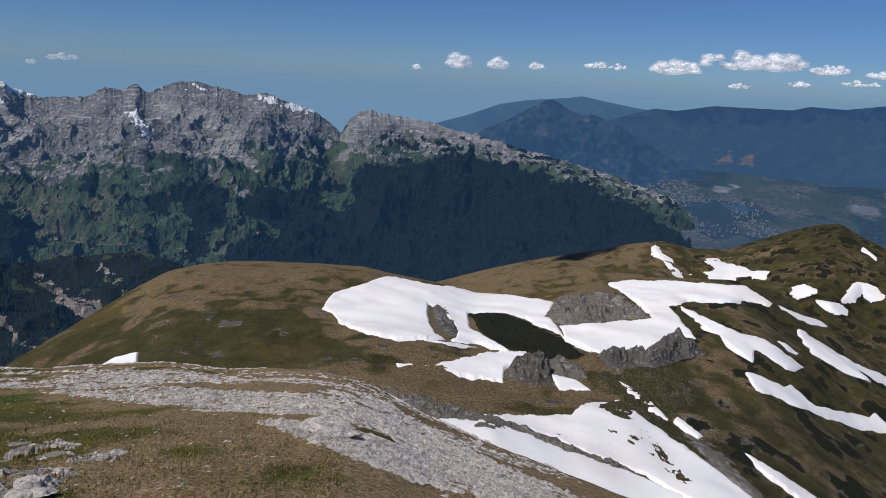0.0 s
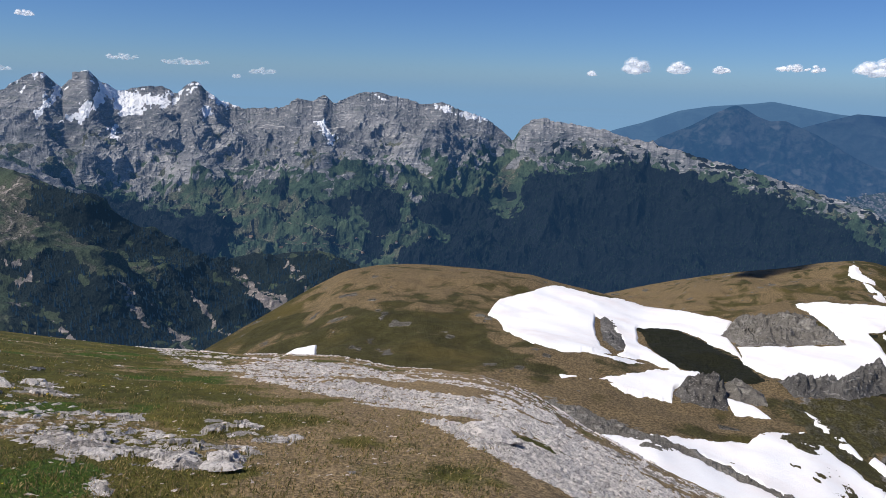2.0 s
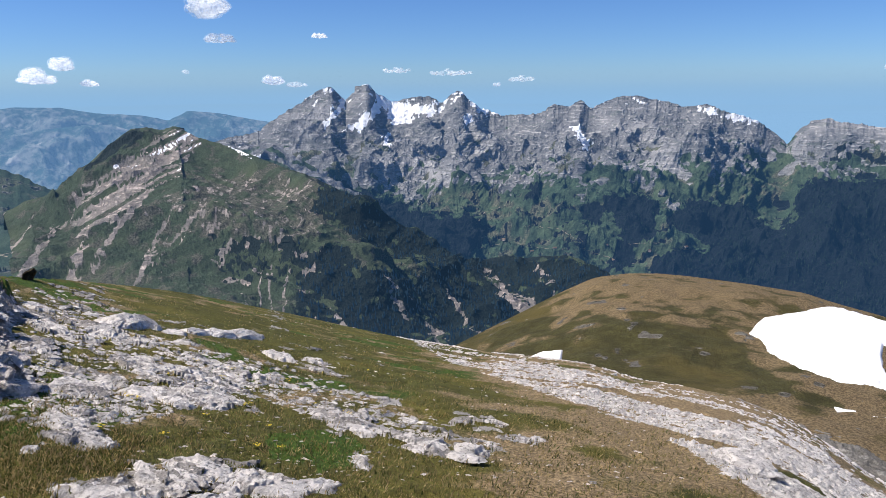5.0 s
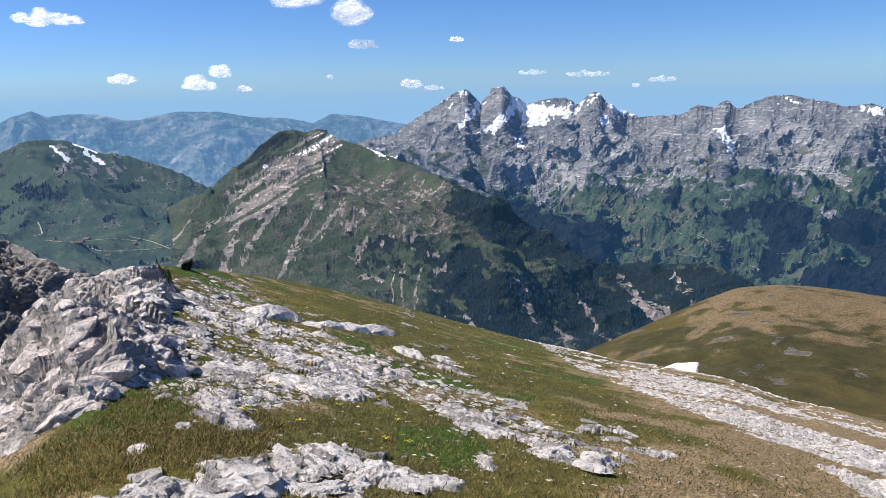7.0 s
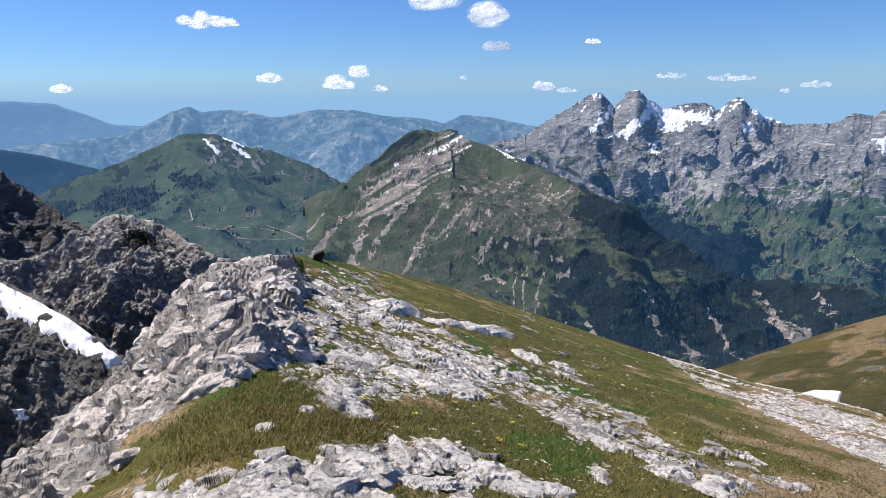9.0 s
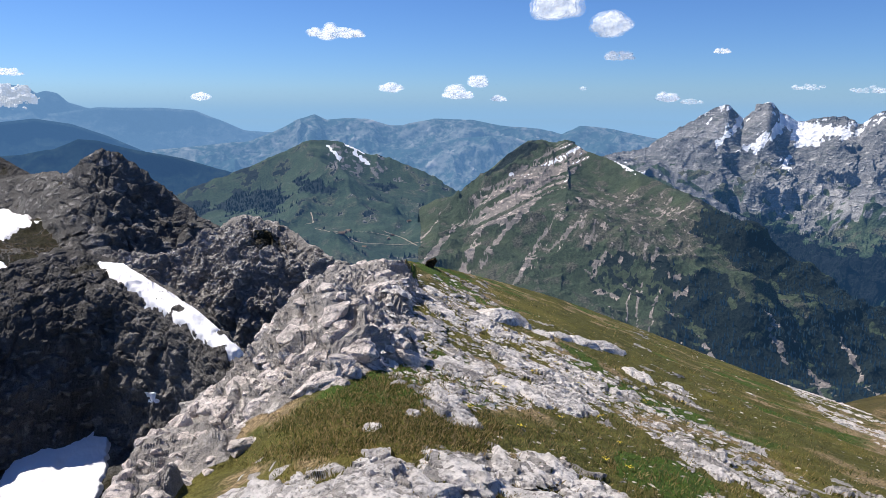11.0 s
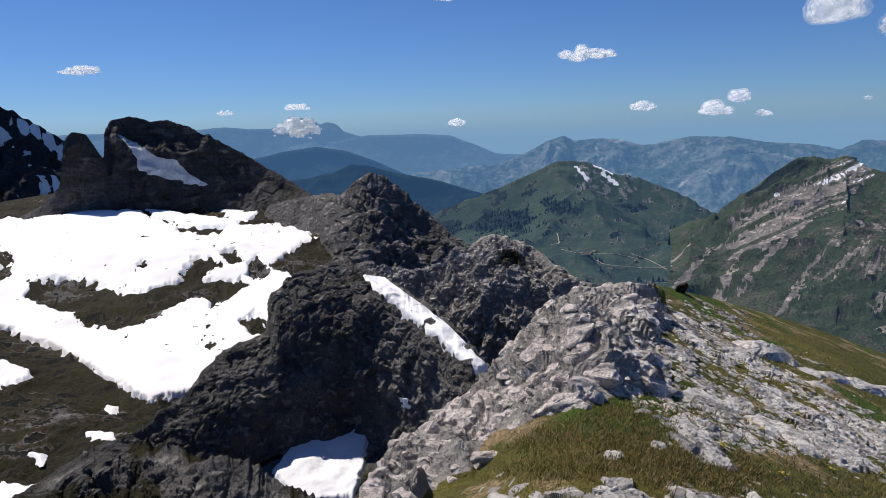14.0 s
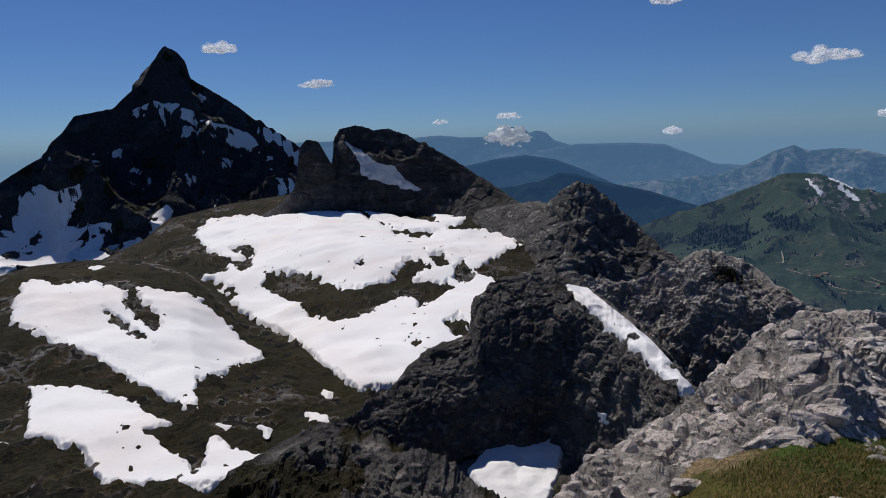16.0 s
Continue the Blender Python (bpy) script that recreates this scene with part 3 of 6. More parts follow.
WOODS = [
    [(42.7, -7.6), (39.5, -8.2), (36.9, -9.6), (35.8, -10.3), (31.9, -10.3), (30.5, -11.2), (31.0, -12.4), (32.4, -14.4), (36.1, -15.5), (42, -13)],
    [(27.2, -8.0), (26.0, -7.7), (25.7, -8.9), (27.5, -9.3)],
    [(21.3, -8.7), (19.2, -8.2), (17.2, -9.0), (17.2, -11.8), (18.5, -12.8), (18.9, -14.3), (20.7, -14.4), (19.9, -12.0)],
    [(23.1, -9.4), (21.6, -8.9), (21.3, -10.9), (22.8, -11.1)],
    [(16.5, -10.3), (15.2, -9.2), (13.6, -8.5), (11.1, -9.0), (9.8, -9.5), (8.6, -10.5), (7.5, -9.6), (8.7, -8.8), (7.6, -7.9), (7.1, -6.9), (3.6, -6.6), (-0.7, -5.9), (-4.8, -6.2), (-9.3, -7.2), (-14.6, -8.6), (-24, -13), (-24, -20), (20, -20), (17.5, -14.5), (16.8, -12.3), (13.3, -12.3)],
]
GLADE = [(18.5, -12.6), (16.4, -11.5), (14.2, -12.3), (16.7, -12.9), (18.5, -14.0)]


def range_cover(A, E, S, P):
    n, n2, n3 = fbm(P / 260, 5, 0.6), fbm(P / 70, 4), fbm(P / 28 + 31, 3)
    rock_line = np.interp(A, [-24, -5, 4, 8, 12, 16, 24, 30, 40, 50, 58], [-9, -6.4, -6, -5.6, -6.8, -7.0, -7.6, -8.2, -8.2, -8.0, -8.0])
    rock = smooth(-1.6, 1.2, E - rock_line + 2.6 * n + 3.4 * n2 + 2.4 * n3)
    strata = np.abs(vnoise(np.stack([P[..., 0] / 240, P[..., 1] / 240, P[..., 2] / 14 + 2.2 * n], -1)))
    rock = np.maximum(rock, 0.8 * smooth(0.40, 0.70, strata + 0.5 * n2) * smooth(-10.5, -8.0, E + 1.5 * n) * smooth(14, 20, A))
    rock = rock * (1 - 0.75 * smooth(0.2, 0.5, n2 + 0.4 * n) * smooth(-3.0, -5.0, E))
    scree = np.zeros(A.shape)
    for o in PALE_SCREE:
        scree = np.maximum(scree, smooth(-0.12, 0.2, edge_distance(A, E, o) + 0.4 * n3))
    forest = np.zeros(A.shape)
    for o in WOODS:
        forest = np.maximum(forest, smooth(-0.12, 0.12, edge_distance(A, E, o) + 0.7 * n2 + 0.5 * n3))
    forest = forest * (1 - smooth(-0.1, 0.2, edge_distance(A, E, GLADE) + 0.4 * n3))
    forest = forest * (1 - 0.9 * smooth(0.38, 0.5, n3 + 0.5 * n2) * smooth(2, -6, A))
    crest_wood = smooth(0.05, 0.3, n3 + 0.4 * n2) * smooth(9, 4, A) * smooth(-3.4, -4.8, E)
    copses = smooth(0.34, 0.44, n3 + 0.45 * n2 + 0.2 * n) * smooth(-7.5, -9.0, E)
    forest = np.maximum(np.maximum(forest, copses), 0.85 * crest_wood) * (1 - scree)
    streaks = 0.34 * (ridged(np.stack([np.radians(A) * 4000 / 34 + 1.2 * n2, P[..., 2] / 60 + 0.9 * A, 0 * A], -1), 3) - 0.18)
    snow = np.zeros(A.shape)
    for o in SNOW_STREAKS:
        snow = np.maximum(snow, smooth(-0.08, 0.08, edge_distance(A, E, o) + 0.25 * n3 + 0.14 * vnoise(P / np.array([9, 9, 20])) + streaks))
    snow = np.maximum(snow, 0.8 * smooth(0.30, 0.42, n3) * smooth(-2.4, -1.2, E) * smooth(6, 10, A) * smooth(47, 44, A))
    rock = np.maximum(rock * (1 - forest), scree)
    return cover4(forest * (1 - snow), snow, rock, np.maximum(0.30 + 0.9 * n2 + 0.6 * n3, 0.5 * scree))


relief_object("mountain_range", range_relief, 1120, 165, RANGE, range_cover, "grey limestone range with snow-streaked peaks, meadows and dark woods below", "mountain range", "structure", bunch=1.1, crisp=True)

# ---- the grassy pyramid and the alp beyond it ----
pyramid_relief = Relief([(66, -8.4, 1900), (64.5, -7.7, 1900), (62.5, -7.5, 1950), (61.5, -6.4, 2000), (60.2, -5.4, 2000), (58.4, -4.0, 2050), (57.3, -3.2, 2100), (56.2, -3.1, 2050), (55.1, -3.3, 2000), (54.3, -3.0, 1950), (52.8, -3.8, 1900), (51.0, -4.3, 1850), (48.8, -5.2, 1750), (46.2, -6.4, 1680), (43.0, -7.8, 1600), (40.8, -8.8, 1580), (38.5, -11.0, 1600), (35.8, -12.5, 1600), (32.6, -13.8, 1600), (29.1, -14.2, 1600), (25.7, -14.0, 1600), (22.3, -14.7, 1600), (20.7, -15.9, 1600), (17, -18, 1550)],
                        [(15, -26, 900), (30, -27, 850), (45, -23, 850), (60, -17, 950), (70, -15, 1100)], 0.95, 0.3, (0.25, 0.25), [(330, 75, "alpine"), (90, 10, "alpine"), (25, 3, "ridged")], None, jag=(40, 1.5))


PYRAMID_WOODS = [
    [(43.8, -7.4), (41.6, -8.2), (37.9, -12.3), (34.5, -14.2), (37.9, -13.7), (40.5, -12.1), (42.4, -10.9), (44.2, -9.4)],
    [(44.9, -13.7), (43.6, -12.3), (42.3, -12.7), (41.3, -14.6), (39.1, -14.3), (37.8, -15.3), (39.4, -17.3), (42.1, -17.5), (44.0, -15.0)],
    [(42.1, -7.6), (38.6, -10.4), (35.0, -12.2), (30.4, -13.6), (25.7, -13.6), (18, -14), (18, -16.5), (26.6, -15.9), (31.3, -15.5), (35.0, -14.6), (37.8, -12.9), (40.4, -11.5)],
]


def pyramid_cover(A, E, S, P):
    n, n2, n3 = fbm(P / 110, 4), fbm(P / 26, 4), fbm(P / np.array([9, 9, 22]), 4, 0.6)
    forest = np.zeros(A.shape)
    for o in PYRAMID_WOODS:
        forest = np.maximum(forest, smooth(-0.15, 0.2, edge_distance(A, E, o) + 0.9 * n2 + 0.4 * n3))
    low = smooth(-13.6, -15.2, E + 1.0 * n) * smooth(50, 43, A)
    forest = np.maximum(forest, low * smooth(-0.7, -0.2, n2 + 0.4 * n3))
    cliffs = smooth(-0.3, 0.4, edge_distance(A, E, [(52.5, -11.2), (47.7, -11.6), (43.5, -12.6), (43.5, -16.5), (50.4, -15.6), (52.4, -13.3)]) + 1.2 * n2)
    forest = np.maximum(forest, cliffs * smooth(-0.1, 0.15, n3 + 0.5 * n2))
    # pale gullies that fall straight down the face and slantwise lower on the wooded spurs
    straight = ridged(np.stack([(A + 0.17 * E) * 1.05 + 0.35 * n2, E * 0.10, 0 * A], -1), 3)
    slant = ridged(np.stack([(A - 0.75 * E) * 0.42 + 0.35 * n2, E * 0.08 + 4, 0 * A], -1), 3)
    rock = 0.95 * smooth(0.62, 0.82, straight + 0.35 * n3) * smooth(43, 45, A) * smooth(52, 49, A) * smooth(-6.5, -7.5, E)
    bare = low * 0.9 * smooth(0.50, 0.80, slant + 0.5 * n3 + 0.2 * n2) * smooth(18, 24, A)
    rock = np.maximum(rock, bare)
    rock = np.maximum(rock, cliffs * smooth(0.0, 0.3, n2 - 0.3 * n3) * 0.8)
    grey = smooth(-0.8, 0.8, edge_distance(A, E, [(55.5, -7.5), (49.6, -6.1), (45.6, -7.0), (44.0, -7.8), (44.1, -12.3), (48.1, -12.4), (51.4, -12.0), (56.9, -10.6)]) + 1.5 * n2)
    rock = np.maximum(rock, grey * (0.20 + 0.8 * n3 + 0.2 * n2))
    slabs = edge_distance(A, E, [(54.3, -2.7), (51.9, -3.7), (54.1, -6.4), (56.9, -8.1), (59.2, -9.9), (61.5, -10.5), (62.3, -9.6), (61.4, -7.4), (59.1, -6.1), (57.3, -4.7)])
    beds = ridged(np.stack([(E + 0.505 * A) * 2.4 + 0.15 * n2, (A - 0.5 * E) * 0.09, 0 * A], -1), 3, 0.65)
    pale = smooth(-0.3, 0.5, slabs + 0.4 * n2)
    rock = np.maximum(rock, pale * smooth(0.0, 0.35, beds + 0.3 * n3))
    trails = ridged(np.stack([(E + 1.2 * A) * 0.55 + 0.2 * n2, E * 0.05 + 9, 0 * A], -1), 2, 0.6)
    rock = np.maximum(rock, 0.75 * smooth(0.66, 0.85, trails + 0.2 * n3) * smooth(50, 54, A) * smooth(-6.5, -8.5, E))
    snow = smooth(-0.1, 0.3, slabs + 0.3 * n2) * smooth(0.72, 0.86, beds + 0.35 * n2) * smooth(-6.4, -4.8, E + n2)
    snow = np.maximum(snow, smooth(-0.08, 0.1, edge_distance(A, E, [(50.9, -4.2), (49.6, -4.8), (49.0, -5.5), (49.9, -5.1)]) + 0.2 * n3))
    # shade on the wall by the summit, painted with the forest cover
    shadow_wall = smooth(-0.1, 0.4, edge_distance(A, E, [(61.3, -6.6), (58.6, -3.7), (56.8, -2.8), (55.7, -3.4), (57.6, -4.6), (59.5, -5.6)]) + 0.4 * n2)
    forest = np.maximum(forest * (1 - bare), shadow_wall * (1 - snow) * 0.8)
    return cover4(forest * (1 - 0.6 * pale), snow, rock, 0.30 + 0.8 * n2 + 0.4 * n3 + 0.3 * grey)


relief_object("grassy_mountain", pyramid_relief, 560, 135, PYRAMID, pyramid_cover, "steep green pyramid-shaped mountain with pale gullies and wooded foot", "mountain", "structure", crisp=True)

spur_relief = Relief([(52.5, -5.5, 2250), (50.6, -4.3, 2250), (49.3, -4.7, 2250), (47.9, -4.7, 2250), (46.6, -5.0, 2250), (45.3, -5.7, 2250), (43.9, -6.6, 2250), (42.1, -7.7, 2250), (40.3, -8.9, 2250)], [(55, -9, 1900), (38, -11.5, 1900)], 0.9, 0.15, (0.1, 0.2), [(120, 30, "alpine"), (30, 4, "ridged")], None, jag=(40, 6))


def spur_cover(A, E, S, P):
    n = fbm(P / 40, 4)
    return cover4(0, smooth(0.25, 0.4, n) * smooth(-6.2, -5.2, E), 0.75 + n - 0.8 * S, 0.5 + n)


relief_object("rocky_spur", spur_relief, 220, 60, RANGE, spur_cover, "small rocky spur behind the grassy mountain", "mountain", "structure")

alp_relief = Relief([(90, -9.5, 2900), (84.0, -6.6, 2900), (79.5, -5.0, 2950), (77.1, -4.1, 3000), (74.7, -3.2, 3000), (73.5, -3.0, 3000), (72.1, -3.1, 3000), (70.3, -3.9, 3000), (68.2, -4.4, 3000), (66.5, -5.1, 2950), (64.8, -5.8, 2900), (63.6, -6.7, 2850), (61.4, -8.2, 2800), (57, -8.8, 2600)],
                    [(55, -14, 1500), (70, -14, 1500), (92, -15, 1500)], 0.6, 0.3, (0.2, 0.2), [(520, 90, "alpine"), (120, 7, "ridged"), (30, 2.5, "ridged")], (150, 8), jag=(60, 5))


ALP_WOODS = [
    [(82.0, -8.3), (80.9, -6.8), (78.2, -6.7), (76.7, -6.9), (77.3, -8.8)],
    [(76.2, -6.9), (75.7, -6.0), (73.9, -6.0), (72.5, -6.8), (73.4, -7.2)],
    [(70.0, -6.1), (68.7, -6.3), (67.1, -6.6), (69.1, -6.8)],
    [(83.7, -6.4), (81.7, -5.5), (79.9, -4.8), (78.8, -4.7), (79.5, -5.2), (81.3, -5.9)],
    [(88, -9.2), (84, -7.2), (82.5, -7.6), (83.5, -9.4)],
]


def alp_cover(A, E, S, P):
    n, n2, n3 = fbm(P / 130, 4), fbm(P / 40, 4), fbm(P / 16 + 3, 3)
    forest = 0.8 * smooth(0.36, 0.5, n2 + 0.3 * n3 + 0.25 * smooth(72, 80, A) - 0.1)
    for o in ALP_WOODS:
        forest = np.maximum(forest, smooth(-0.1, 0.15, edge_distance(A, E, o) + 0.7 * n2 + 0.4 * n3))
    top = edge_distance(A, E, [(73.4, -2.8), (70.9, -3.3), (68.7, -4.6), (66.6, -6.6), (69.1, -6.3), (71.4, -5.8), (73.0, -4.9)])
    rock = np.maximum(smooth(-0.5, 0.5, top + 0.9 * n2) * (0.45 + 0.9 * n3 + 0.4 * n2), smooth(0.3, 0.6, n2 + 0.3 * n3) * 0.7)
    snow = np.zeros(A.shape)
    for o in ([(73.5, -3.2), (73.1, -3.2), (71.8, -4.6), (72.2, -4.8)], [(72.4, -2.9), (71.5, -3.0), (69.9, -3.9), (70.2, -4.1), (71.6, -3.5)], [(71.6, -3.7), (70.9, -3.8), (69.6, -5.0), (70.0, -5.1)]):
        snow = np.maximum(snow, smooth(-0.05, 0.05, edge_distance(A, E, o) + 0.2 * n3 - 0.07))
    return cover4(forest * (1 - snow), snow, rock, 0.28 + 0.9 * n2 + 0.4 * n3)


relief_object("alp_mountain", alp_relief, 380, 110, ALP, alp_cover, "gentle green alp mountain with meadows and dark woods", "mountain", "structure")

# ---- the rounded hill, the saddle and the ridge beyond ----
hill_relief = Relief([(44, -27, 220), (40, -24, 230), (36.1, -22.0, 250), (33.1, -20.7, 270), (30.6, -19.5, 285), (27.5, -18.0, 300), (24.4, -16.4, 315), (21.7, -15.1, 325), (19.4, -14.7, 330), (16.7, -14.5, 330), (12.0, -14.7, 330), (6.4, -15.0, 325), (4.5, -15.4, 320), (1.7, -15.8, 315), (-0.6, -16.2, 312), (-2.9, -16.8, 310), (-5.6, -16.7, 310), (-9.3, -16.2, 315), (-12.8, -14.9, 330), (-16.7, -14.2, 345), (-22.9, -13.6, 360), (-25.7, -14.0, 370), (-30, -16, 370), (-36, -19.5, 360), (-45, -24, 340)],
                     [(50, -34, 110), (30, -27, 140), (10, -28, 120), (-5, -30, 110), (-20, -34, 110), (-45, -38, 110)], 1.0, 0.9, (0.3, 0.5), [(60, 5, "fbm"), (9, 0.7, "fbm")])


def hill_cover(A, E, S, P):
    n, n2 = fbm(P / 30, 4), fbm(P / 7, 4)
    green = smooth(-0.5, 0.6, edge_distance(A, E, [(26, -20.6), (21.6, -18.2), (16, -18.0), (11.0, -18.4), (8.5, -20.8), (3, -22.4), (14, -22.9), (24, -22.2)]) + 1.2 * n)
    green = np.maximum(green, 0.8 * smooth(23, 27, A + 2 * n))
    dry = 0.74 - 0.85 * green + 0.45 * n + 0.75 * n2 - 0.4 * smooth(-14, -20, A)
    rock = smooth(0.42, 0.7, n2 + 0.3 * smooth(-12, -18, A) * smooth(-19, -22, E))
    return cover4(0.5 * smooth(0.2, 0.6, n2) + 0.45 * smooth(-16, -24, A + 6 * n), 0, rock, dry)


relief_object("pasture_hill", hill_relief, 640, 130, HILL, hill_cover, "rounded hill of brown and green alpine pasture", "hill", "structure")

ridge_relief = Relief([(6, -18, 620), (3.8, -17.1, 620), (0.1, -15.9, 620), (-3.2, -14.9, 630), (-7.7, -13.7, 640), (-12.1, -12.7, 650), (-15.1, -11.8, 660), (-17.0, -11.4, 660), (-18.1, -11.4, 665), (-19.4, -11.7, 680), (-22.2, -11.4, 720), (-24.0, -10.5, 740), (-26.2, -9.5, 750), (-27.9, -8.8, 750), (-29.3, -8.6, 750), (-30.5, -9.2, 745), (-32.2, -9.9, 740), (-45, -13, 700)],
                      [(8, -20, 420), (-10, -18.5, 420), (-20, -19, 400), (-30, -22, 380), (-46, -27, 360)], 1.0, 0.5, (0.25, 0.4), [(90, 10, "fbm"), (22, 2.5, "fbm")])
relief_object("pasture_ridge", ridge_relief, 420, 90, HILL, hill_cover, "green and brown grassy ridge streaked with snow", "hill", "structure")

# ---- crags and the snowy basin ----
tower_relief = Relief([(150, -9, 420), (140, -5, 420), (134.3, -2.6, 420), (131.6, -1.9, 425), (129.5, -0.6, 430), (127.6, 1.3, 430), (126.7, 2.6, 435), (124.2, 3.2, 440), (123.1, 4.2, 445), (122.1, 4.8, 450), (121.4, 6.3, 450), (120.4, 7.4, 450), (119.6, 7.0, 450), (119.0, 6.3, 450), (118.8, 5.2, 450), (117.1, 4.1, 440), (115.2, 2.8, 430), (112.4, 0.9, 420), (111.1, -0.1, 410), (108.6, -1.9, 400), (106.5, -3.3, 390), (102, -6, 380)],
                      [(150, -14, 315), (125, -11, 335), (112, -8, 335), (100, -8.5, 330)], 0.65, 0.2, (0.2, 0.4), [(60, 24, "alpine"), (14, 2.5, "ridged"), (8, 1.4, "blocks")], (40, 8), jag=(14, 1.6))


def tower_cover(A, E, S, P):
    n, n2 = fbm(P / 30, 4), fbm(P / 9, 4)
    snow = 0.9 * smooth(0.60, 0.66, n2 + 0.25 * n) * smooth(3.5, 1.0, E)
    return cover4(0, snow, 0.85 + n2, 0.2)


relief_object("tower_peak", tower_relief, 360, 140, TOWER, tower_cover, "dark rocky peak crowned by a rock tower with snow gullies", "mountain", "structure", crisp=True)

ridge4_relief = Relief([(118, -7, 210), (113, -4.5, 205), (111.7, -3.3, 200), (111.0, -0.1, 200), (110.6, 0.4, 200), (109.7, 0.2, 200), (108.7, -1.6, 200), (108.4, 0.2, 205), (108.0, 1.1, 208), (106.8, 1.5, 210), (105.3, 1.1, 210), (104.2, 1.2, 210), (102.8, 0.7, 208), (99.2, -1.4, 200), (95.8, -3.7, 190), (93.7, -5.2, 180), (90, -8, 170)],
                       [(120, -6.6, 195), (110.4, -5.2, 200), (107, -6.2, 192), (104.9, -7.6, 186), (103, -6.9, 188), (101.5, -5.8, 192), (99, -6.2, 187), (97.8, -6.9, 180), (95, -7.3, 172), (93.5, -8.0, 160), (88, -11, 140)], 0.9, 0.15, (0.3, 0.5), [(26, 6, "alpine"), (6, 0.7, "ridged"), (4, 0.7, "blocks")], (18, 2), jag=(6, 0.5), taper=True)


def crag_cover(A, E, S, P):
    n = fbm(P / 5, 4)
    return cover4(0, 0, 0.95 + 0.7 * n, 0.4)


def ridge_cover(A, E, S, P):
    n = fbm(P / 5, 4)
    strip = edge_distance(A, E, [(107.6, 0.2), (106.5, -0.3), (105.3, -1.3), (104.0, -1.6), (102.9, -2.7), (101.6, -3.8), (102.3, -3.9), (104.0, -3.2), (105.3, -2.9), (106.4, -2.4), (106.8, -1.0)])
    return cover4(0, smooth(-0.12, 0.12, strip + 0.35 * n), 0.95 + 0.7 * n, 0.4)


relief_object("rocky_ridge", ridge4_relief, 400, 130, BACKLIT_ROCK, ridge_cover, "dark slanting limestone ridge above the snow basin", "rock ridge", "structure", crisp=True)

knob3_relief = Relief([(98.2, -7.4, 172), (97.8, -6.3, 174), (97.3, -5.5, 174), (94.6, -5.1, 168), (92.4, -4.9, 155), (91.8, -5.1, 148), (90.6, -4.1, 145), (89.4, -3.4, 145), (88.0, -3.8, 144), (86.4, -5.3, 142), (84.8, -6.7, 140), (83.1, -8.4, 136), (81.0, -9.9, 132), (77, -12, 125)],
                      [(102, -8.6, 160), (99, -8.1, 160), (97.2, -7.8, 163), (95.2, -8.1, 158), (93.4, -9.2, 141), (92.5, -10.6, 126), (90, -13.6, 110), (85, -16, 112), (75, -18, 105)], 1.0, 0.12, (0.3, 0.5), [(20, 5.5, "alpine"), (5, 0.5, "ridged"), (3, 0.8, "blocks")], (12, 1.2), jag=(4, 0.35), taper=True)
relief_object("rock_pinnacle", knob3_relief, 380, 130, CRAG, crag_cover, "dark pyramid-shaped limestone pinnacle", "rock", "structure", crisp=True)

basin_relief = Relief([(128, -8.5, 200), (123, -6.5, 215), (121.1, -5.0, 225), (116.9, -4.2, 230), (110.9, -3.6, 235), (106.5, -3.4, 240), (101.2, -4.2, 230), (97.1, -5.6, 200), (93.5, -6.9, 172), (86, -11, 130)],
                      [(130, -24, 75), (110, -22, 60), (95, -24, 52), (84, -26, 50)], 0.75, 0.5, (0.2, 0.4), [(22, 2.2, "fbm"), (5, 0.6, "ridged"), (1.6, 0.4, "ridged")])


def basin_cover(A, E, S, P):
    n, n2 = fbm(P / 8, 4), fbm(P / 1.6, 4, 0.6)
    return cover4(0.7 * smooth(-0.1, 0.4, n2), 0, 0.22 + 0.7 * n + 0.8 * n2, 0.35 + n + n2)


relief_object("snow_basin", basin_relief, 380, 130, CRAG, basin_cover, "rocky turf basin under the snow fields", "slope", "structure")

slope_relief = Relief([(150, -12, 120), (135.0, -8.9, 120), (132.3, -8.1, 120), (130.2, -7.6, 120), (127.0, -7.6, 120), (123.3, -8.0, 115), (120.2, -9.1, 110), (116.3, -12.9, 92), (112.5, -15.4, 80), (108.2, -18.8, 66), (105.5, -20.7, 60), (100, -25, 50)],
                      [(152, -34, 34), (120, -33, 32), (98, -34, 32)], 1.0, 0.4, (0.25, 0.5), [(16, 1.6, "fbm"), (3, 0.45, "ridged"), (1.0, 0.16, "ridged")])
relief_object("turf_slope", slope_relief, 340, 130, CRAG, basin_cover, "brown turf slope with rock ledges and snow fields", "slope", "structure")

knob2_relief = Relief([(124, -30, 36), (119.5, -25.6, 38), (114.9, -23.2, 41), (111.1, -21.8, 42), (107.4, -20.6, 44), (105.0, -19.2, 46), (101.6, -16.5, 49), (98.3, -15.6, 50), (97.9, -14.2, 51), (97.4, -12.6, 53), (95.8, -11.2, 55), (93.0, -10.4, 55), (90.1, -10.9, 54), (88.9, -11.5, 53), (86.9, -13.0, 50), (84.8, -14.6, 46), (82.8, -16.4, 43), (80.9, -18.7, 39.5), (79.5, -20.4, 37), (75, -25, 35)],
                      [(126, -34, 33), (112, -29, 37), (104, -26, 40), (98, -24.6, 42.5), (92, -24.4, 43.5), (86, -26, 39), (80, -31, 31), (74, -32, 29)], 5.0, 0.12, (0.3, 0.5), [(9, 0.9, "ridged"), (1.8, 0.22, "ridged"), (1.5, 0.26, "blocks"), (0.5, 0.10, "blocks")], (6, 0.4), jag=(2, 0.25))
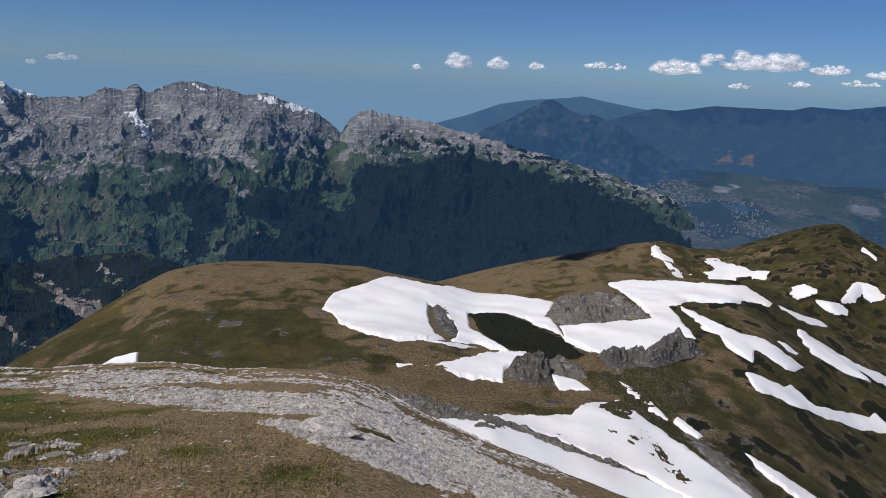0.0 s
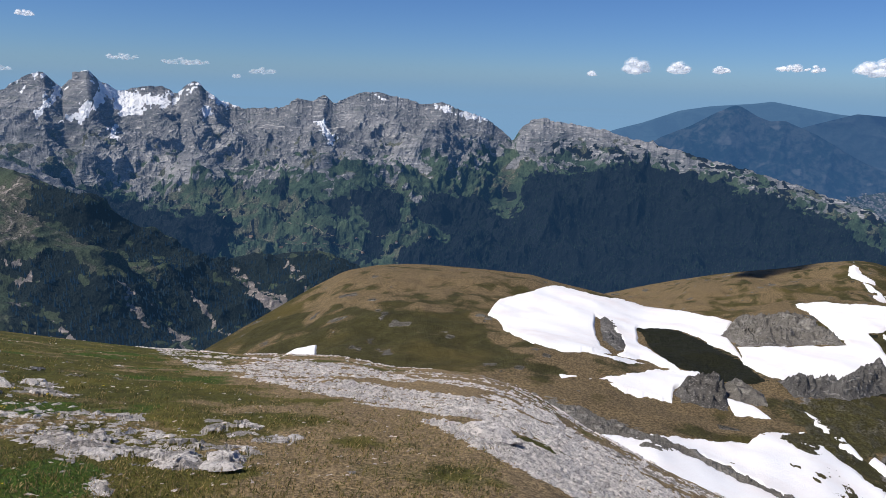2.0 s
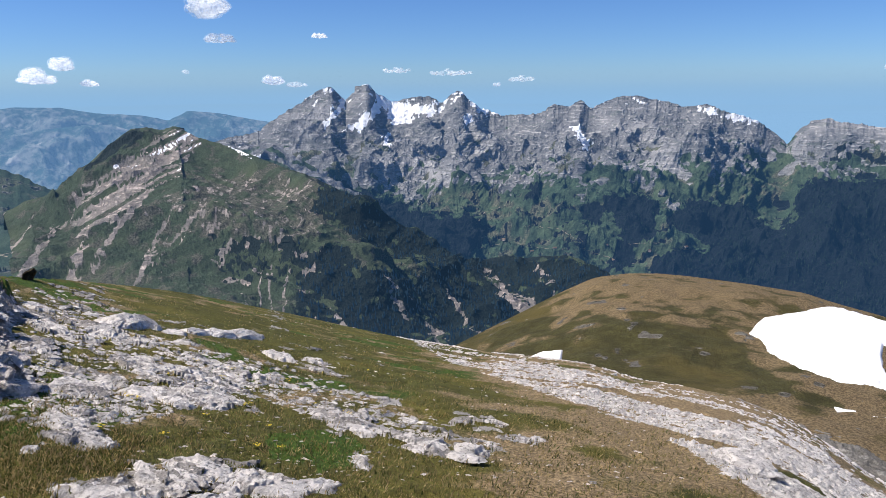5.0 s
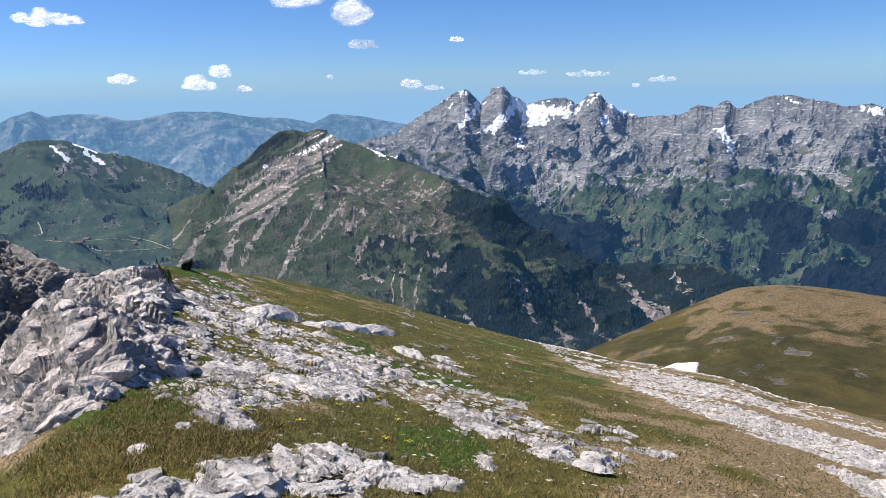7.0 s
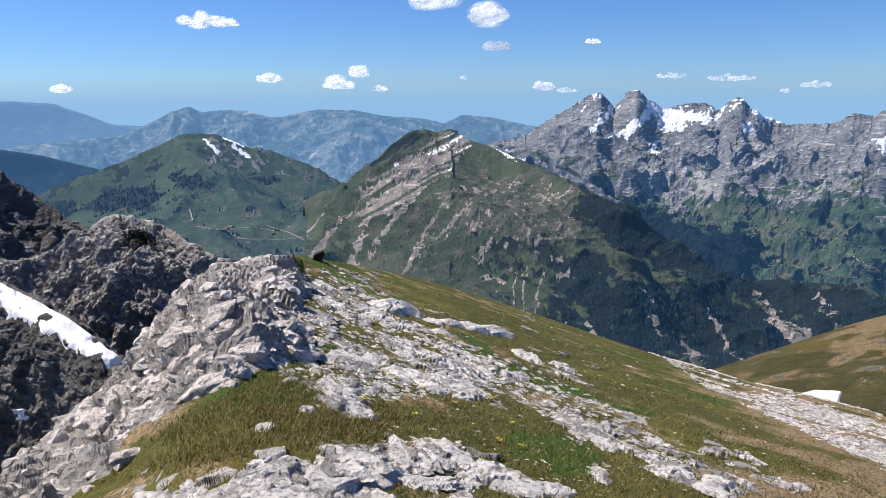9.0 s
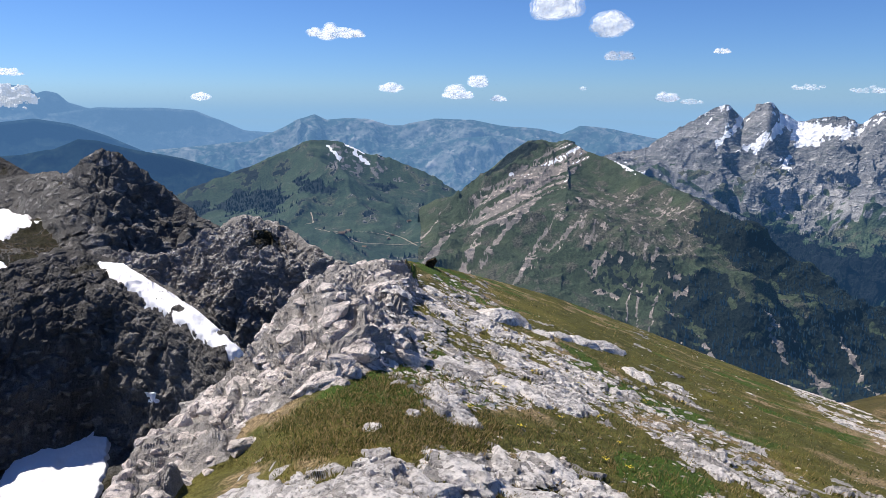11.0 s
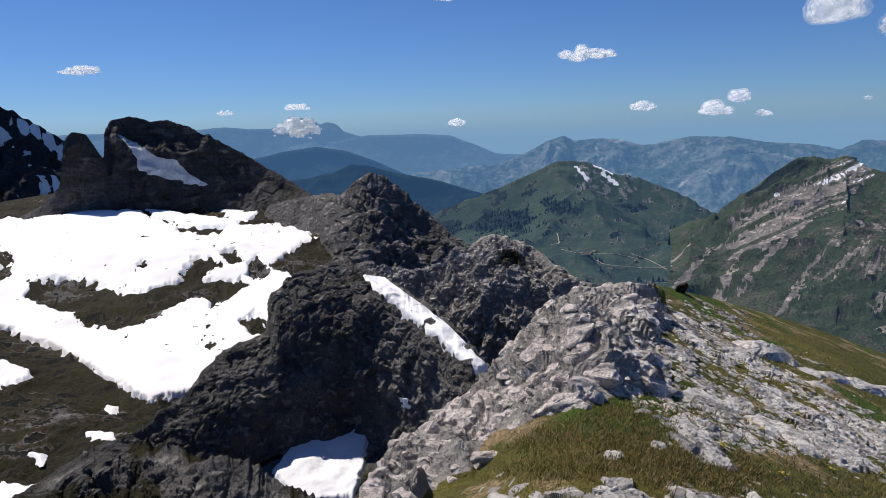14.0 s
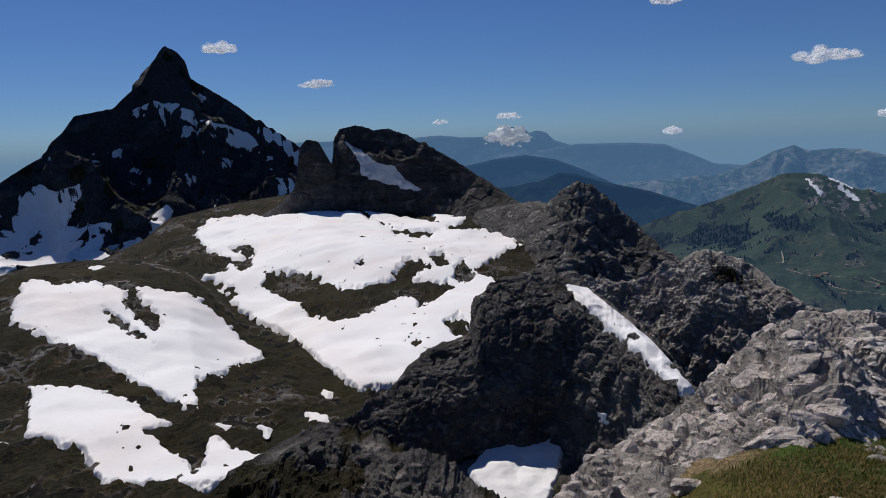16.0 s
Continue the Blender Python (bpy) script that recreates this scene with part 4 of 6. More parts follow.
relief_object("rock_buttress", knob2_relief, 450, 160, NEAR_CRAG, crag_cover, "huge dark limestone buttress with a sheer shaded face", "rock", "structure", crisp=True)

# the pit at its foot and the dark rocks on the brink
pit_relief = Relief([(106, -25.5, 43), (98, -23.6, 45), (90, -23.4, 45), (84, -25.5, 42)], [(107, -42, 25), (83, -42, 25)], 1.0, 0.4, (0.1, 0.0), [(4, 0.5, "fbm"), (1.2, 0.15, "ridged")])
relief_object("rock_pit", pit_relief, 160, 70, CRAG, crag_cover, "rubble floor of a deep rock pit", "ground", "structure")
brink_relief = Relief([(128, -29, 20), (121.7, -26.4, 19), (120.0, -25.9, 19), (117.6, -24.3, 19), (113.9, -22.9, 20), (111.2, -22.0, 20), (108.4, -22.0, 20), (105.6, -23.3, 19), (103.8, -24.2, 18), (100.9, -24.7, 17.5), (98.6, -26.4, 17), (95.8, -28.1, 16), (92, -31, 15)],
                      [(130, -44, 11), (90, -46, 9)], 0.8, 0.15, (0.25, 0.5), [(3.2, 0.6, "ridged"), (0.9, 0.18, "blocks"), (0.3, 0.07, "blocks")], None, jag=(0.9, 0.2))


def brink_cover(A, E, S, P):
    n = fbm(P / 1.5, 4)
    return cover4(0, 0, 0.62 + 1.1 * n, 0.4 + n)


relief_object("brink_rocks", brink_relief, 300, 110, NEAR_CRAG, brink_cover, "grey-green weathered rocks on the brink", "rock", "structure", crisp=True)

knob1_relief = Relief([(98, -13.5, 64), (91, -11.4, 64), (88, -11.2, 63), (86, -11.3, 62), (84, -11.0, 61.5), (83.1, -10.6, 61), (82.4, -10.2, 61), (81.9, -9.9, 61), (80.9, -9.1, 61), (79.8, -8.6, 61), (77.8, -9.1, 60), (75.5, -10.5, 57), (73.7, -11.9, 54), (71.9, -13.3, 52), (68, -17, 50)],
                      [(88, -24, 53), (78, -23, 50), (66, -23, 47)], 2.8, 0.12, (0.3, 0.5), [(7, 1.3, "ridged"), (1.7, 0.3, "ridged"), (1.2, 0.34, "blocks"), (0.45, 0.14, "blocks")], jag=(2, 0.2))
relief_object("rock_dome", knob1_relief, 300, 130, SUNLIT_CRAG, crag_cover, "rounded grey limestone dome with cracked weathered surface", "rock", "structure", crisp=True)

# ---- the summit itself ----
RIB = [(74.0, -11.6), (67.5, -11.9), (66.2, -15.0), (66.8, -18.8), (66.2, -20.9), (69.1, -21.4), (72.4, -22.4), (76.6, -23.8), (80.4, -25.0), (81.8, -27.3), (85.5, -28.2), (88, -32), (99, -36), (97, -30), (91.5, -25), (84.5, -19.5), (80, -16.5), (77, -13.5)]
LEDGES = [
    [(70.0, -13.1), (61.6, -14.2), (58.9, -17.8), (49.4, -21.3), (42.7, -23.6), (33.0, -27.9), (35.1, -28.8), (44.5, -26.3), (49.4, -24.0), (56.1, -24.0), (62.9, -24.6), (68.2, -22.3), (70.6, -20.6), (69.6, -17.3)],
    [(80.6, -27.9), (67.8, -27.6), (54.2, -28.3), (47.3, -30.2), (47.2, -34.3), (86, -36)],
    [(32.9, -26.5), (29.8, -26.2), (26.9, -27.6), (25.9, -28.3), (28.8, -28.4)],
    [(33.2, -28.2), (30.8, -28.1), (28.9, -30.2), (30.8, -30.4)],
    [(23.1, -29.0), (20.9, -28.8), (18.7, -30.1), (19.4, -30.8)],
    [(58.5, -18.3), (55.3, -18.3), (50.9, -20.2), (47.7, -20.4), (41.8, -21.4), (39.8, -23.0), (44, -23.5), (52, -22)],
    [(41.9, -28.8), (40.3, -28.6), (40.7, -30.5), (41.8, -30.5)],
    [(48.0, -17.4), (47.3, -17.5), (47.0, -18.7), (48.1, -18.4)],
]
SCREE = [(38.1, -19.6), (33.5, -20.4), (21.1, -21.8), (8, -23.6), (-2, -25.8), (-16, -31.4), (-16, -35), (-4.4, -33.3), (8.2, -29.3), (15, -26.8), (23.9, -24.6), (33.4, -22.2)]
TURF = [(80.4, -25.3), (76.6, -24.1), (71.9, -22.5), (69.1, -21.6), (63.0, -21.9), (62.6, -23.8), (57.5, -26.0), (62.6, -27.8), (67.5, -27.6), (74.6, -27.4), (81.0, -27.6)]


LUSH = [[(47.9, -26.6), (44.0, -26.1), (40.6, -28.0), (41.5, -30.5), (45.4, -30.3), (47.9, -28.3)], [(73.5, -22.0), (69.5, -21.5), (67.0, -22.8), (68.4, -23.9), (72.4, -23.8)], [(49.5, -26.3), (46.3, -26.3), (44.1, -28.2), (46.6, -30.0), (49.2, -28.4)]]


def ledge_field(az, el, P):
    """How much bare rock there is, about 0 at the plates' edges, and the height of each plate."""
    d = np.full(az.shape, -9.0)
    for k, o in enumerate(LEDGES):
        d = np.maximum(d, np.minimum(edge_distance(az, el, o), 1.0) + (0.75 if k == 1 else 0))
    q = P + 0.10 * np.stack([fbm(P * 3, 2), fbm(P * 3 + 40, 2), 0 * az], -1)
    f1, f2, who = cells(q * np.array([1.7, 2.6, 1.0]), True)
    g1, g2, sub = cells(q * np.array([5.0, 7.2, 1.0]) + 7, True)
    v = 0.48 * d + 0.46 * who + 0.52 * sub + 1.0 * fbm(P * 1.1, 4, 0.6) - 0.56
    v = np.minimum(v, 0.8) - 0.8 * smooth(0.10, 0.0, f2 - f1)
    tall = smooth(0.0, 0.45, v) * (0.028 + 0.012 * who + 0.020 * (ridged(P * 4.5, 4, 0.6) - 0.3))
    return v - 0.35 * smooth(0.10, 0.0, g2 - g1), tall


def scree_field(az, el, P):
    return np.minimum(edge_distance(az, el, SCREE), 1.0) + 1.7 * fbm(P * np.array([0.22, 0.5, 0.3]), 4, 0.6) - 0.1


def scree_streaks(P):
    return fbm(P * np.array([0.35, 1.0, 0.6]) + 3, 5, 0.65)


def rib_field(az, el, P):
    return np.minimum(edge_distance(az, el, RIB), 3.0) + 1.0 * fbm(P * 1.1, 4)


def summit_rough(az, s, P):
    el = dip(P)
    rib = smooth(-0.2, 0.9, rib_field(az, el, P))
    q = P @ np.array([[0.80, 0.0, -0.5], [0.1, 1.0, 0.2], [0.6, 0.1, 0.9]])
    q = q + 0.2 * np.stack([fbm(P * 1.4, 3), fbm(P * 1.4 + 9, 3), fbm(P * 1.4 + 21, 3)], -1)
    crag = 0 * az
    on = rib > 0.01
    if on.any():
        k = q[on] * np.array([1.0, 0.62, 1.15])
        f1, f2, a = cells(k * 1.25)
        g1, g2, b = cells(k * 3.4)
        crag[on] = 0.30 * (alpine(k * 0.5, 5) - 0.5) + 0.12 * a * smooth(0, 0.16, f2 - f1) - 0.06 * smooth(0.10, 0, f2 - f1) + 0.055 * b * smooth(0, 0.16, g2 - g1) - 0.03 * smooth(0.10, 0, g2 - g1) + 0.15 * (ridged(k * 2.2, 4, 0.6) - 0.5)
        tread = 0.34 * fbm(k * 0.7 + 3, 3) + 0.5 * P[on][..., 2]
        crag[on] += 0.55 * (np.floor(tread / 0.16) * 0.16 + 0.16 * smooth(0.6, 1.0, tread / 0.16 - np.floor(tread / 0.16)) - tread)
    hold = 0.15 + 0.85 * smooth(0.0, 0.12, np.abs(s))
    plate = ledge_field(az, el, P)[1]
    scree = smooth(-0.2, 0.3, scree_field(az, el, P))
    near = smooth(60, 20, np.hypot(P[..., 0], P[..., 1]))
    stones = 0.035 * (ridged(P * np.array([0.9, 1.9, 1.0]), 4, 0.65) - 0.4)
    turf = 0.02 * fbm(P * 6, 3) * near
    return rib * (crag + 0.12) * hold + plate * (1 - rib) + scree * stones + turf


summit_relief = Relief([(-180, -25, 20), (-60, -32, 35), (-30, -31, 38), (-20.0, -32.1, 36), (-15.2, -31.5, 38), (-11.7, -30.9, 40), (-6.7, -29.8, 42), (-2.6, -28.6, 45), (1.7, -27.0, 48), (4.4, -25.6, 51), (7.4, -24.4, 54), (10.2, -23.8, 55), (17.6, -23.3, 55), (21.9, -22.4, 54), (27.9, -21.8, 48), (31.6, -21.3, 42), (37.2, -20.2, 35), (42.5, -18.9, 30), (48.2, -17.3, 26), (55.0, -15.3, 21), (60.9, -13.9, 17), (64.6, -13.1, 14), (66.6, -12.7, 13)]
                       + [(69.4, -12.6, 12), (72.8, -12.9, 11.5), (75.6, -14.8, 10.5), (78.5, -17.8, 9), (80.4, -19.9, 8.2), (82.4, -21.5, 7.6), (85.2, -23.4, 6.8), (88.4, -24.2, 6.2), (89.9, -26.2, 5.2), (91.4, -28.4, 4.5), (96, -34, 3.4), (110, -40, 2.8), (140, -36, 3), (180, -25, 20)],
                       [(-180, -53.8, 1.2), (180, -53.8, 1.2)], 1.12, 0.2, (0.5, 0.8), [(2.6, 0.08, "fbm")], None, True, summit_rough)


def summit_cover(A, E, S, P):
    n, n2 = fbm(P / 1.7, 4), fbm(P / 0.45, 4)
    rock = np.maximum(smooth(-0.2, 0.4, rib_field(A, E, P)), smooth(-0.22, 0.05, ledge_field(A, E, P)[0]))
    rock = np.maximum(rock, (0.28 + 0.26 * smooth(-0.1, 0.35, scree_streaks(P))) * smooth(-0.3, 0.5, scree_field(A, E, P)))
    rib = smooth(-0.6, 0.6, rib_field(A, E, P))
    lush = smooth(-0.5, 1.0, edge_distance(A, E, TURF) + n) * 0.4
    for o in LUSH:
        lush = np.maximum(lush, smooth(-0.4, 0.6, edge_distance(A, E, o) + 1.2 * n2))
    dry = 0.24 + 0.62 * smooth(35, 25, A + 3 * n) + 0.9 * n + 0.7 * n2 - lush
    return cover4(np.maximum(0.6 * smooth(0.0, 0.35, n) * smooth(24, 34, A), 0.75 * smooth(0.55, 0.9, lush)) * (1 - smooth(0.2, 0.5, rock)), 0, rock, np.maximum(np.clip(dry, 0, 1) * (1 - 0.6 * smooth(0.5, 0.7, rock)), rib * smooth(0.35, 0.6, rock)))


def summit_mesh():
    az = np.concatenate([np.linspace(-180, -40, 60, endpoint=False), np.linspace(-40, 6, 230, endpoint=False), np.linspace(6, 64, 520, endpoint=False), np.linspace(64, 96, 350, endpoint=False), np.linspace(96, 180, 50)])
    s = np.concatenate([np.linspace(-1, 0, 16, endpoint=False), np.linspace(0, 0.8, 320, endpoint=False), np.linspace(0.8, 1, 24)])
    A, S = np.meshgrid(az, s)
    P = summit_relief.at(A, S)
    cover = summit_cover(A, dip(P), S, P)
    cap = P[-1:].copy()
    cap[..., :2] *= 0.001
    P, cover = np.concatenate([P, cap]), np.concatenate([cover, cover[-1:]])
    ob = new("summit_ground", grid_mesh("summit_ground", P, {"cover": cover}, None, cover[..., 2] > 0.4))
    ob.data.materials.append(GROUND)
    return tagged(ob, "sloping summit ground of turf and broken limestone", "ground", "", "structure"), A, P[:-1]


summit, SUMMIT_A, SUMMIT_P = summit_mesh()
SUMMIT_E = dip(SUMMIT_P)


def on_summit(az, el):
    """The place on the summit ground at a bearing and dip, and its upward normal."""
    j = int(np.clip(np.searchsorted(SUMMIT_A[0], az), 2, SUMMIT_A.shape[1] - 3))
    col = SUMMIT_E[16:, j]
    i = 16 + int(np.clip(np.abs(col - el).argmin(), 2, len(col) - 4))
    c = SUMMIT_P[i, j]
    k, w = min(i, 9, SUMMIT_P.shape[0] - 1 - i), min(12, j, SUMMIT_P.shape[1] - 1 - j)
    n = np.cross(SUMMIT_P[i, j + w] - SUMMIT_P[i, j - w], SUMMIT_P[i - k, j] - SUMMIT_P[i + k, j])
    n = n / (np.linalg.norm(n) + 1e-9)
    return Vector(c), Vector(n if n[2] > 0 else -n)


# ---- slabs, stones, turf and flowers on the summit ----
def slab_mesh(seed, lengthy, height):
    """A weathered limestone slab: ragged outline, broken stepped top with pits and runnels, its rim buried."""
    u, v = np.meshgrid(np.linspace(-1.2, 1.2, 30), np.linspace(-1.2, 1.2, 22))
    q = np.stack([u, v, 0 * u + seed * 3.7], -1)
    ang = np.arctan2(v, u)
    edge = 0.78 + 0.34 * vnoise(np.stack([np.cos(ang) * 1.9, np.sin(ang) * 1.9, 0 * u + seed], -1)) + 0.26 * fbm(q * 3.2, 4, 0.6)
    d = edge - np.hypot(u, v)
    f1, f2, who = cells(q * np.array([1.7, 2.2, 1]), True)
    top = 0.62 + 0.42 * who + 0.32 * fbm(q * 2.6, 4, 0.6) - 0.55 * smooth(0.16, 0.0, f2 - f1) - 0.35 * smooth(0.3, 0.8, ridged(q * 2.3 + 5, 3))
    z = height * (np.maximum(top, 0.1) * smooth(-0.02, 0.10, d) - 2.4 * smooth(0.02, -0.12, d))
    P = np.stack([u * lengthy, v, z], -1)
    P[..., :2] += 0.035 * np.stack([vnoise(q * 7), vnoise(q * 7 + 50)], -1)
    me = grid_mesh("slab", P, None, d > -0.12, None)
    me.polygons.foreach_set("use_smooth", np.zeros(len(me.polygons), bool))
    me.materials.append(LIMESTONE)
    return me


def limestone():
    m, nt, b = material("pale_limestone")
    co = nt.nodes.new("ShaderNodeNewGeometry").outputs["Position"]
    a = noise_node(nt, 9, 8, 0.7, co)
    d = noise_node(nt, 2.2, 6, 0.6, co)
    c = mix(nt, step_node(nt, a, 0.35, 0.55), (0.46, 0.43, 0.41), (0.82, 0.77, 0.74))
    c = mix(nt, calc(nt, "MULTIPLY", step_node(nt, d, 0.48, 0.7), 0.55), c, (0.40, 0.375, 0.37))
    li = noise_node(nt, 3.1, 5, 0.65, co)
    c = mix(nt, calc(nt, "MULTIPLY", step_node(nt, li, 0.70, 0.76), 0.8), c, (0.42, 0.17, 0.07))
    pits = noise_node(nt, 26, 8, 0.72, co)
    c = mix(nt, calc(nt, "MULTIPLY", step_node(nt, pits, 0.5, 0.36), 0.75), c, (0.14, 0.13, 0.12))
    crack = calc(nt, "ADD", calc(nt, "MULTIPLY", pits, 0.8), d)
    nt.links.new(c, b.inputs["Base Color"])
    b.inputs["Roughness"].default_value = 0.92
    b.inputs["Specular IOR Level"].default_value = 0.2
    bump(nt, b, calc(nt, "ADD", a, crack), 1.0, 0.06)
    return m


LIMESTONE = limestone()
SLABS = [slab_mesh(k, (1.5, 2.2, 1.2, 1.8)[k % 4], (0.10, 0.13, 0.16, 0.11)[k % 4]) for k in range(12)]


def block_mesh(seed, mat, lengthy=1.4, height=0.8, points=14):
    """An angular block of broken limestone, split and pitted where it has many points."""
    rng = random.Random(seed)
    bm = bmesh.new()
    for _ in range(points):
        v = Vector((rng.gauss(0, 1), rng.gauss(0, 1), rng.gauss(0, 1))).normalized() * rng.uniform(0.7, 1.0)
        bm.verts.new((v.x * lengthy, v.y, v.z * height + 0.2 * height))
    bmesh.ops.convex_hull(bm, input=bm.verts)
    loose = [v for v in bm.verts if not v.link_faces]
    bmesh.ops.delete(bm, geom=loose, context="VERTS")
    bmesh.ops.dissolve_limit(bm, angle_limit=0.2, verts=bm.verts, edges=bm.edges)
    bmesh.ops.bevel(bm, geom=bm.edges[:], offset=0.04, segments=1, affect="EDGES")
    bmesh.ops.triangulate(bm, faces=bm.faces[:])
    if points > 20:
        bmesh.ops.subdivide_edges(bm, edges=bm.edges[:], cuts=1, use_grid_fill=True)
        co = np.array([v.co for v in bm.verts])
        shift = 0.16 * (ridged(co * 1.6 + seed, 4, 0.6) - 0.4)
        for v, d in zip(bm.verts, shift):
            v.co += v.co.normalized() * float(d)
    me = bpy.data.meshes.new("block")
    bm.to_mesh(me)
    bm.free()
    me.materials.append(mat)
    return me


BLOCKS = [block_mesh(40 + k, LIMESTONE, 1.6, 0.5, 40) for k in range(5)]


def lay(mesh, name, az, el, size, turn, label, group, category="rock", sink=0.15, tilt=1.0):
    c, n = on_summit(az, el)
    n = (n * tilt + Vector((0, 0, 1)) * (1.2 - tilt)).normalized()
    x = Vector((math.cos(turn), math.sin(turn), 0))
    x = (x - n * x.dot(n)).normalized()
    y = n.cross(x)
    ob = new(name, mesh)
    m = Matrix((x, y, n)).transposed().to_4x4()
    m.translation = c - n * (size * sink * 0.3)
    ob.matrix_world = m @ Matrix.Diagonal((size, size, size, 1))
    return tagged(ob, label, category, group)


def scatter_slabs():
    rng = random.Random(11)
    made = 0
    spots = []
    while made < 190:
        zone = rng.choices(range(len(LEDGES)), (9, 3, 0.8, 0.6, 0.5, 3, 0.3, 0.3))[0]
        o = LEDGES[zone]
        az, el = rng.uniform(min(p[0] for p in o), max(p[0] for p in o)), rng.uniform(max(-33, min(p[1] for p in o)), max(p[1] for p in o))
        if edge_distance(np.array([az]), np.array([el]), o)[0] < -0.2:
            continue
        c, n = on_summit(az, el)
        r = math.hypot(c.x, c.y)
        if ledge_field(np.array([az]), np.array([el]), np.array([c]))[0][0] < -0.1:
            continue
        size = rng.choice((0.05, 0.07, 0.09, 0.12, 0.15)) * (0.55 + 0.085 * r) * (1.25 if zone == 1 else 1.0)
        if any((c - q).length < 0.55 * (size + k) for q, k in spots):
            continue
        spots.append((c, size))
        lay(rng.choice(SLABS), "limestone_rock", az, el, size, rng.gauss(0.1, 0.35), "pale weathered limestone slab bedded in turf", "limestone slabs")
        made += 1


scatter_slabs()
for az, el, size in ((59.6, -17.0, 0.42), (58.0, -17.5, 0.26), (51.1, -19.0, 0.34), (52.6, -18.7, 0.30), (54.6, -18.4, 0.24), (49.8, -19.2, 0.20), (55.9, -18.3, 0.2), (64.2, -22.9, 0.20), (65.6, -24.4, 0.045), (66.6, -24.6, 0.06), (70.0, -25.6, 0.08), (63.8, -20.9, 0.16), (61.3, -16.2, 0.2), (39.4, -21.2, 0.09), (65.6, -29.8, 0.22), (61.0, -30.2, 0.18)):
    lay(BLOCKS[int(az * 7) % 5], "limestone_block", az, el, size, 0.2 + 0.03 * az, "pale weathered limestone block standing out of the turf", "limestone blocks", tilt=0.8, sink=1.1)
GREY_LIMESTONE = LIMESTONE.copy()
GREY_LIMESTONE.name = "grey_limestone"
for n in GREY_LIMESTONE.node_tree.nodes:
    if n.bl_idname == "ShaderNodeMix":
        for s in (n.inputs[6], n.inputs[7]):
            if not s.is_linked:
                s.default_value = tuple(v * w for v, w in zip(s.default_value[:3], (1.03, 0.98, 0.95))) + (1,)
CRAG_BLOCKS = [block_mesh(70 + k, GREY_LIMESTONE, 1.2 + 0.25 * (k % 3), 0.75, 24) for k in range(10)]


def scatter_blocks():
    rng = random.Random(17)
    made = 0
    while made < 290:
        az, el = rng.uniform(66, 96), rng.uniform(-34, -12.5)
        if edge_distance(np.array([az]), np.array([el]), RIB)[0] < 0.15:
            continue
        c, n = on_summit(az, el)
        size = rng.choice((0.05, 0.07, 0.09, 0.12, 0.15, 0.20)) * (0.42 + 0.055 * math.hypot(c.x, c.y))
        lay(rng.choice(CRAG_BLOCKS), "crag_block", az, el, size, rng.gauss(0.9, 0.6), "grey limestone block split from the craggy rib", "crag blocks", tilt=rng.uniform(0.5, 1.1), sink=1.7)
        made += 1


scatter_blocks()
lay(BLOCKS[2], "dark_boulder", 65.2, -12.9, 0.20, 0.1, "small dark boulder on the skyline of the summit", "", "boulder", sink=1.3)
bpy.data.objects["dark_boulder"].data = BLOCKS[2].copy()
bpy.data.objects["dark_boulder"].data.materials[0] = CRAG
for k, (az, el, size) in enumerate(((9.6, -27.6, 0.15), (9.0, -27.9, 0.2), (8.3, -28.2, 0.14), (10.5, -27.4, 0.12))):
    lay(BLOCKS[k], "rock_shard", az, el, size, 1.2 + k, "upright grey limestone shard on the scree", "rock shards", tilt=0.2, sink=-0.2)


def stone_field(name, zone, count, sizes, label, seed, mat):
    """Loose stones too many to tell apart."""
    rng = np.random.RandomState(seed)
    base = np.array([(1, 0, 0), (0.3, 0.9, 0), (-0.8, 0.6, 0), (-0.7, -0.7, 0), (0.4, -0.9, 0), (0.3, 0.1, 0.75), (-0.4, -0.1, 0.6)])
    faces = [(0, 1, 5), (1, 2, 6, 5), (2, 3, 6), (3, 4, 5, 6), (4, 0, 5)]
    verts, polys = [], []
    lo, hi = min(p[0] for p in zone), max(p[0] for p in zone)
    e0, e1 = min(p[1] for p in zone), max(p[1] for p in zone)
    az, el = rng.uniform(lo, hi, count * 6), rng.uniform(e0, e1, count * 6)
    ok = edge_distance(az, el, zone) > -0.1 + 0.3 * rng.rand(count * 6)
    spots = [on_summit(a, e) for a, e in list(zip(az[ok], el[ok]))[:count]]
    if zone is SCREE:
        spots = [q for q, v in zip(spots, scree_streaks(np.array([q[0] for q in spots]))) if v > -0.12]
    for c, n in spots:
        size = rng.uniform(*sizes) * rng.uniform(0.5, 1.0) * (0.4 + 0.02 * c.length)
        t = rng.uniform(0, 6.3)
        shape = (base + rng.uniform(-0.25, 0.25, base.shape)) * np.array([1.5, 0.9, 0.8]) * size
        x, y = shape[:, 0] * math.cos(t * 0.25) - shape[:, 1] * math.sin(t * 0.25), shape[:, 0] * math.sin(t * 0.25) + shape[:, 1] * math.cos(t * 0.25)
        p = np.stack([x, y, shape[:, 2] - 0.25 * size - 0.3 * (x * n.x + y * n.y)], -1) + np.array(c)
        k = len(verts)
        verts.extend(map(tuple, p))
        polys.extend(tuple(k + i for i in f) for f in faces)
    me = bpy.data.meshes.new(name)
    me.from_pydata(verts, [], polys)
    me.materials.append(mat)
    return tagged(new(name, me), label, "stones", "", "stuff")


stone_field("scree_stones", SCREE, 30000, (0.03, 0.13), "pale grey broken limestone scree", 3, LIMESTONE)
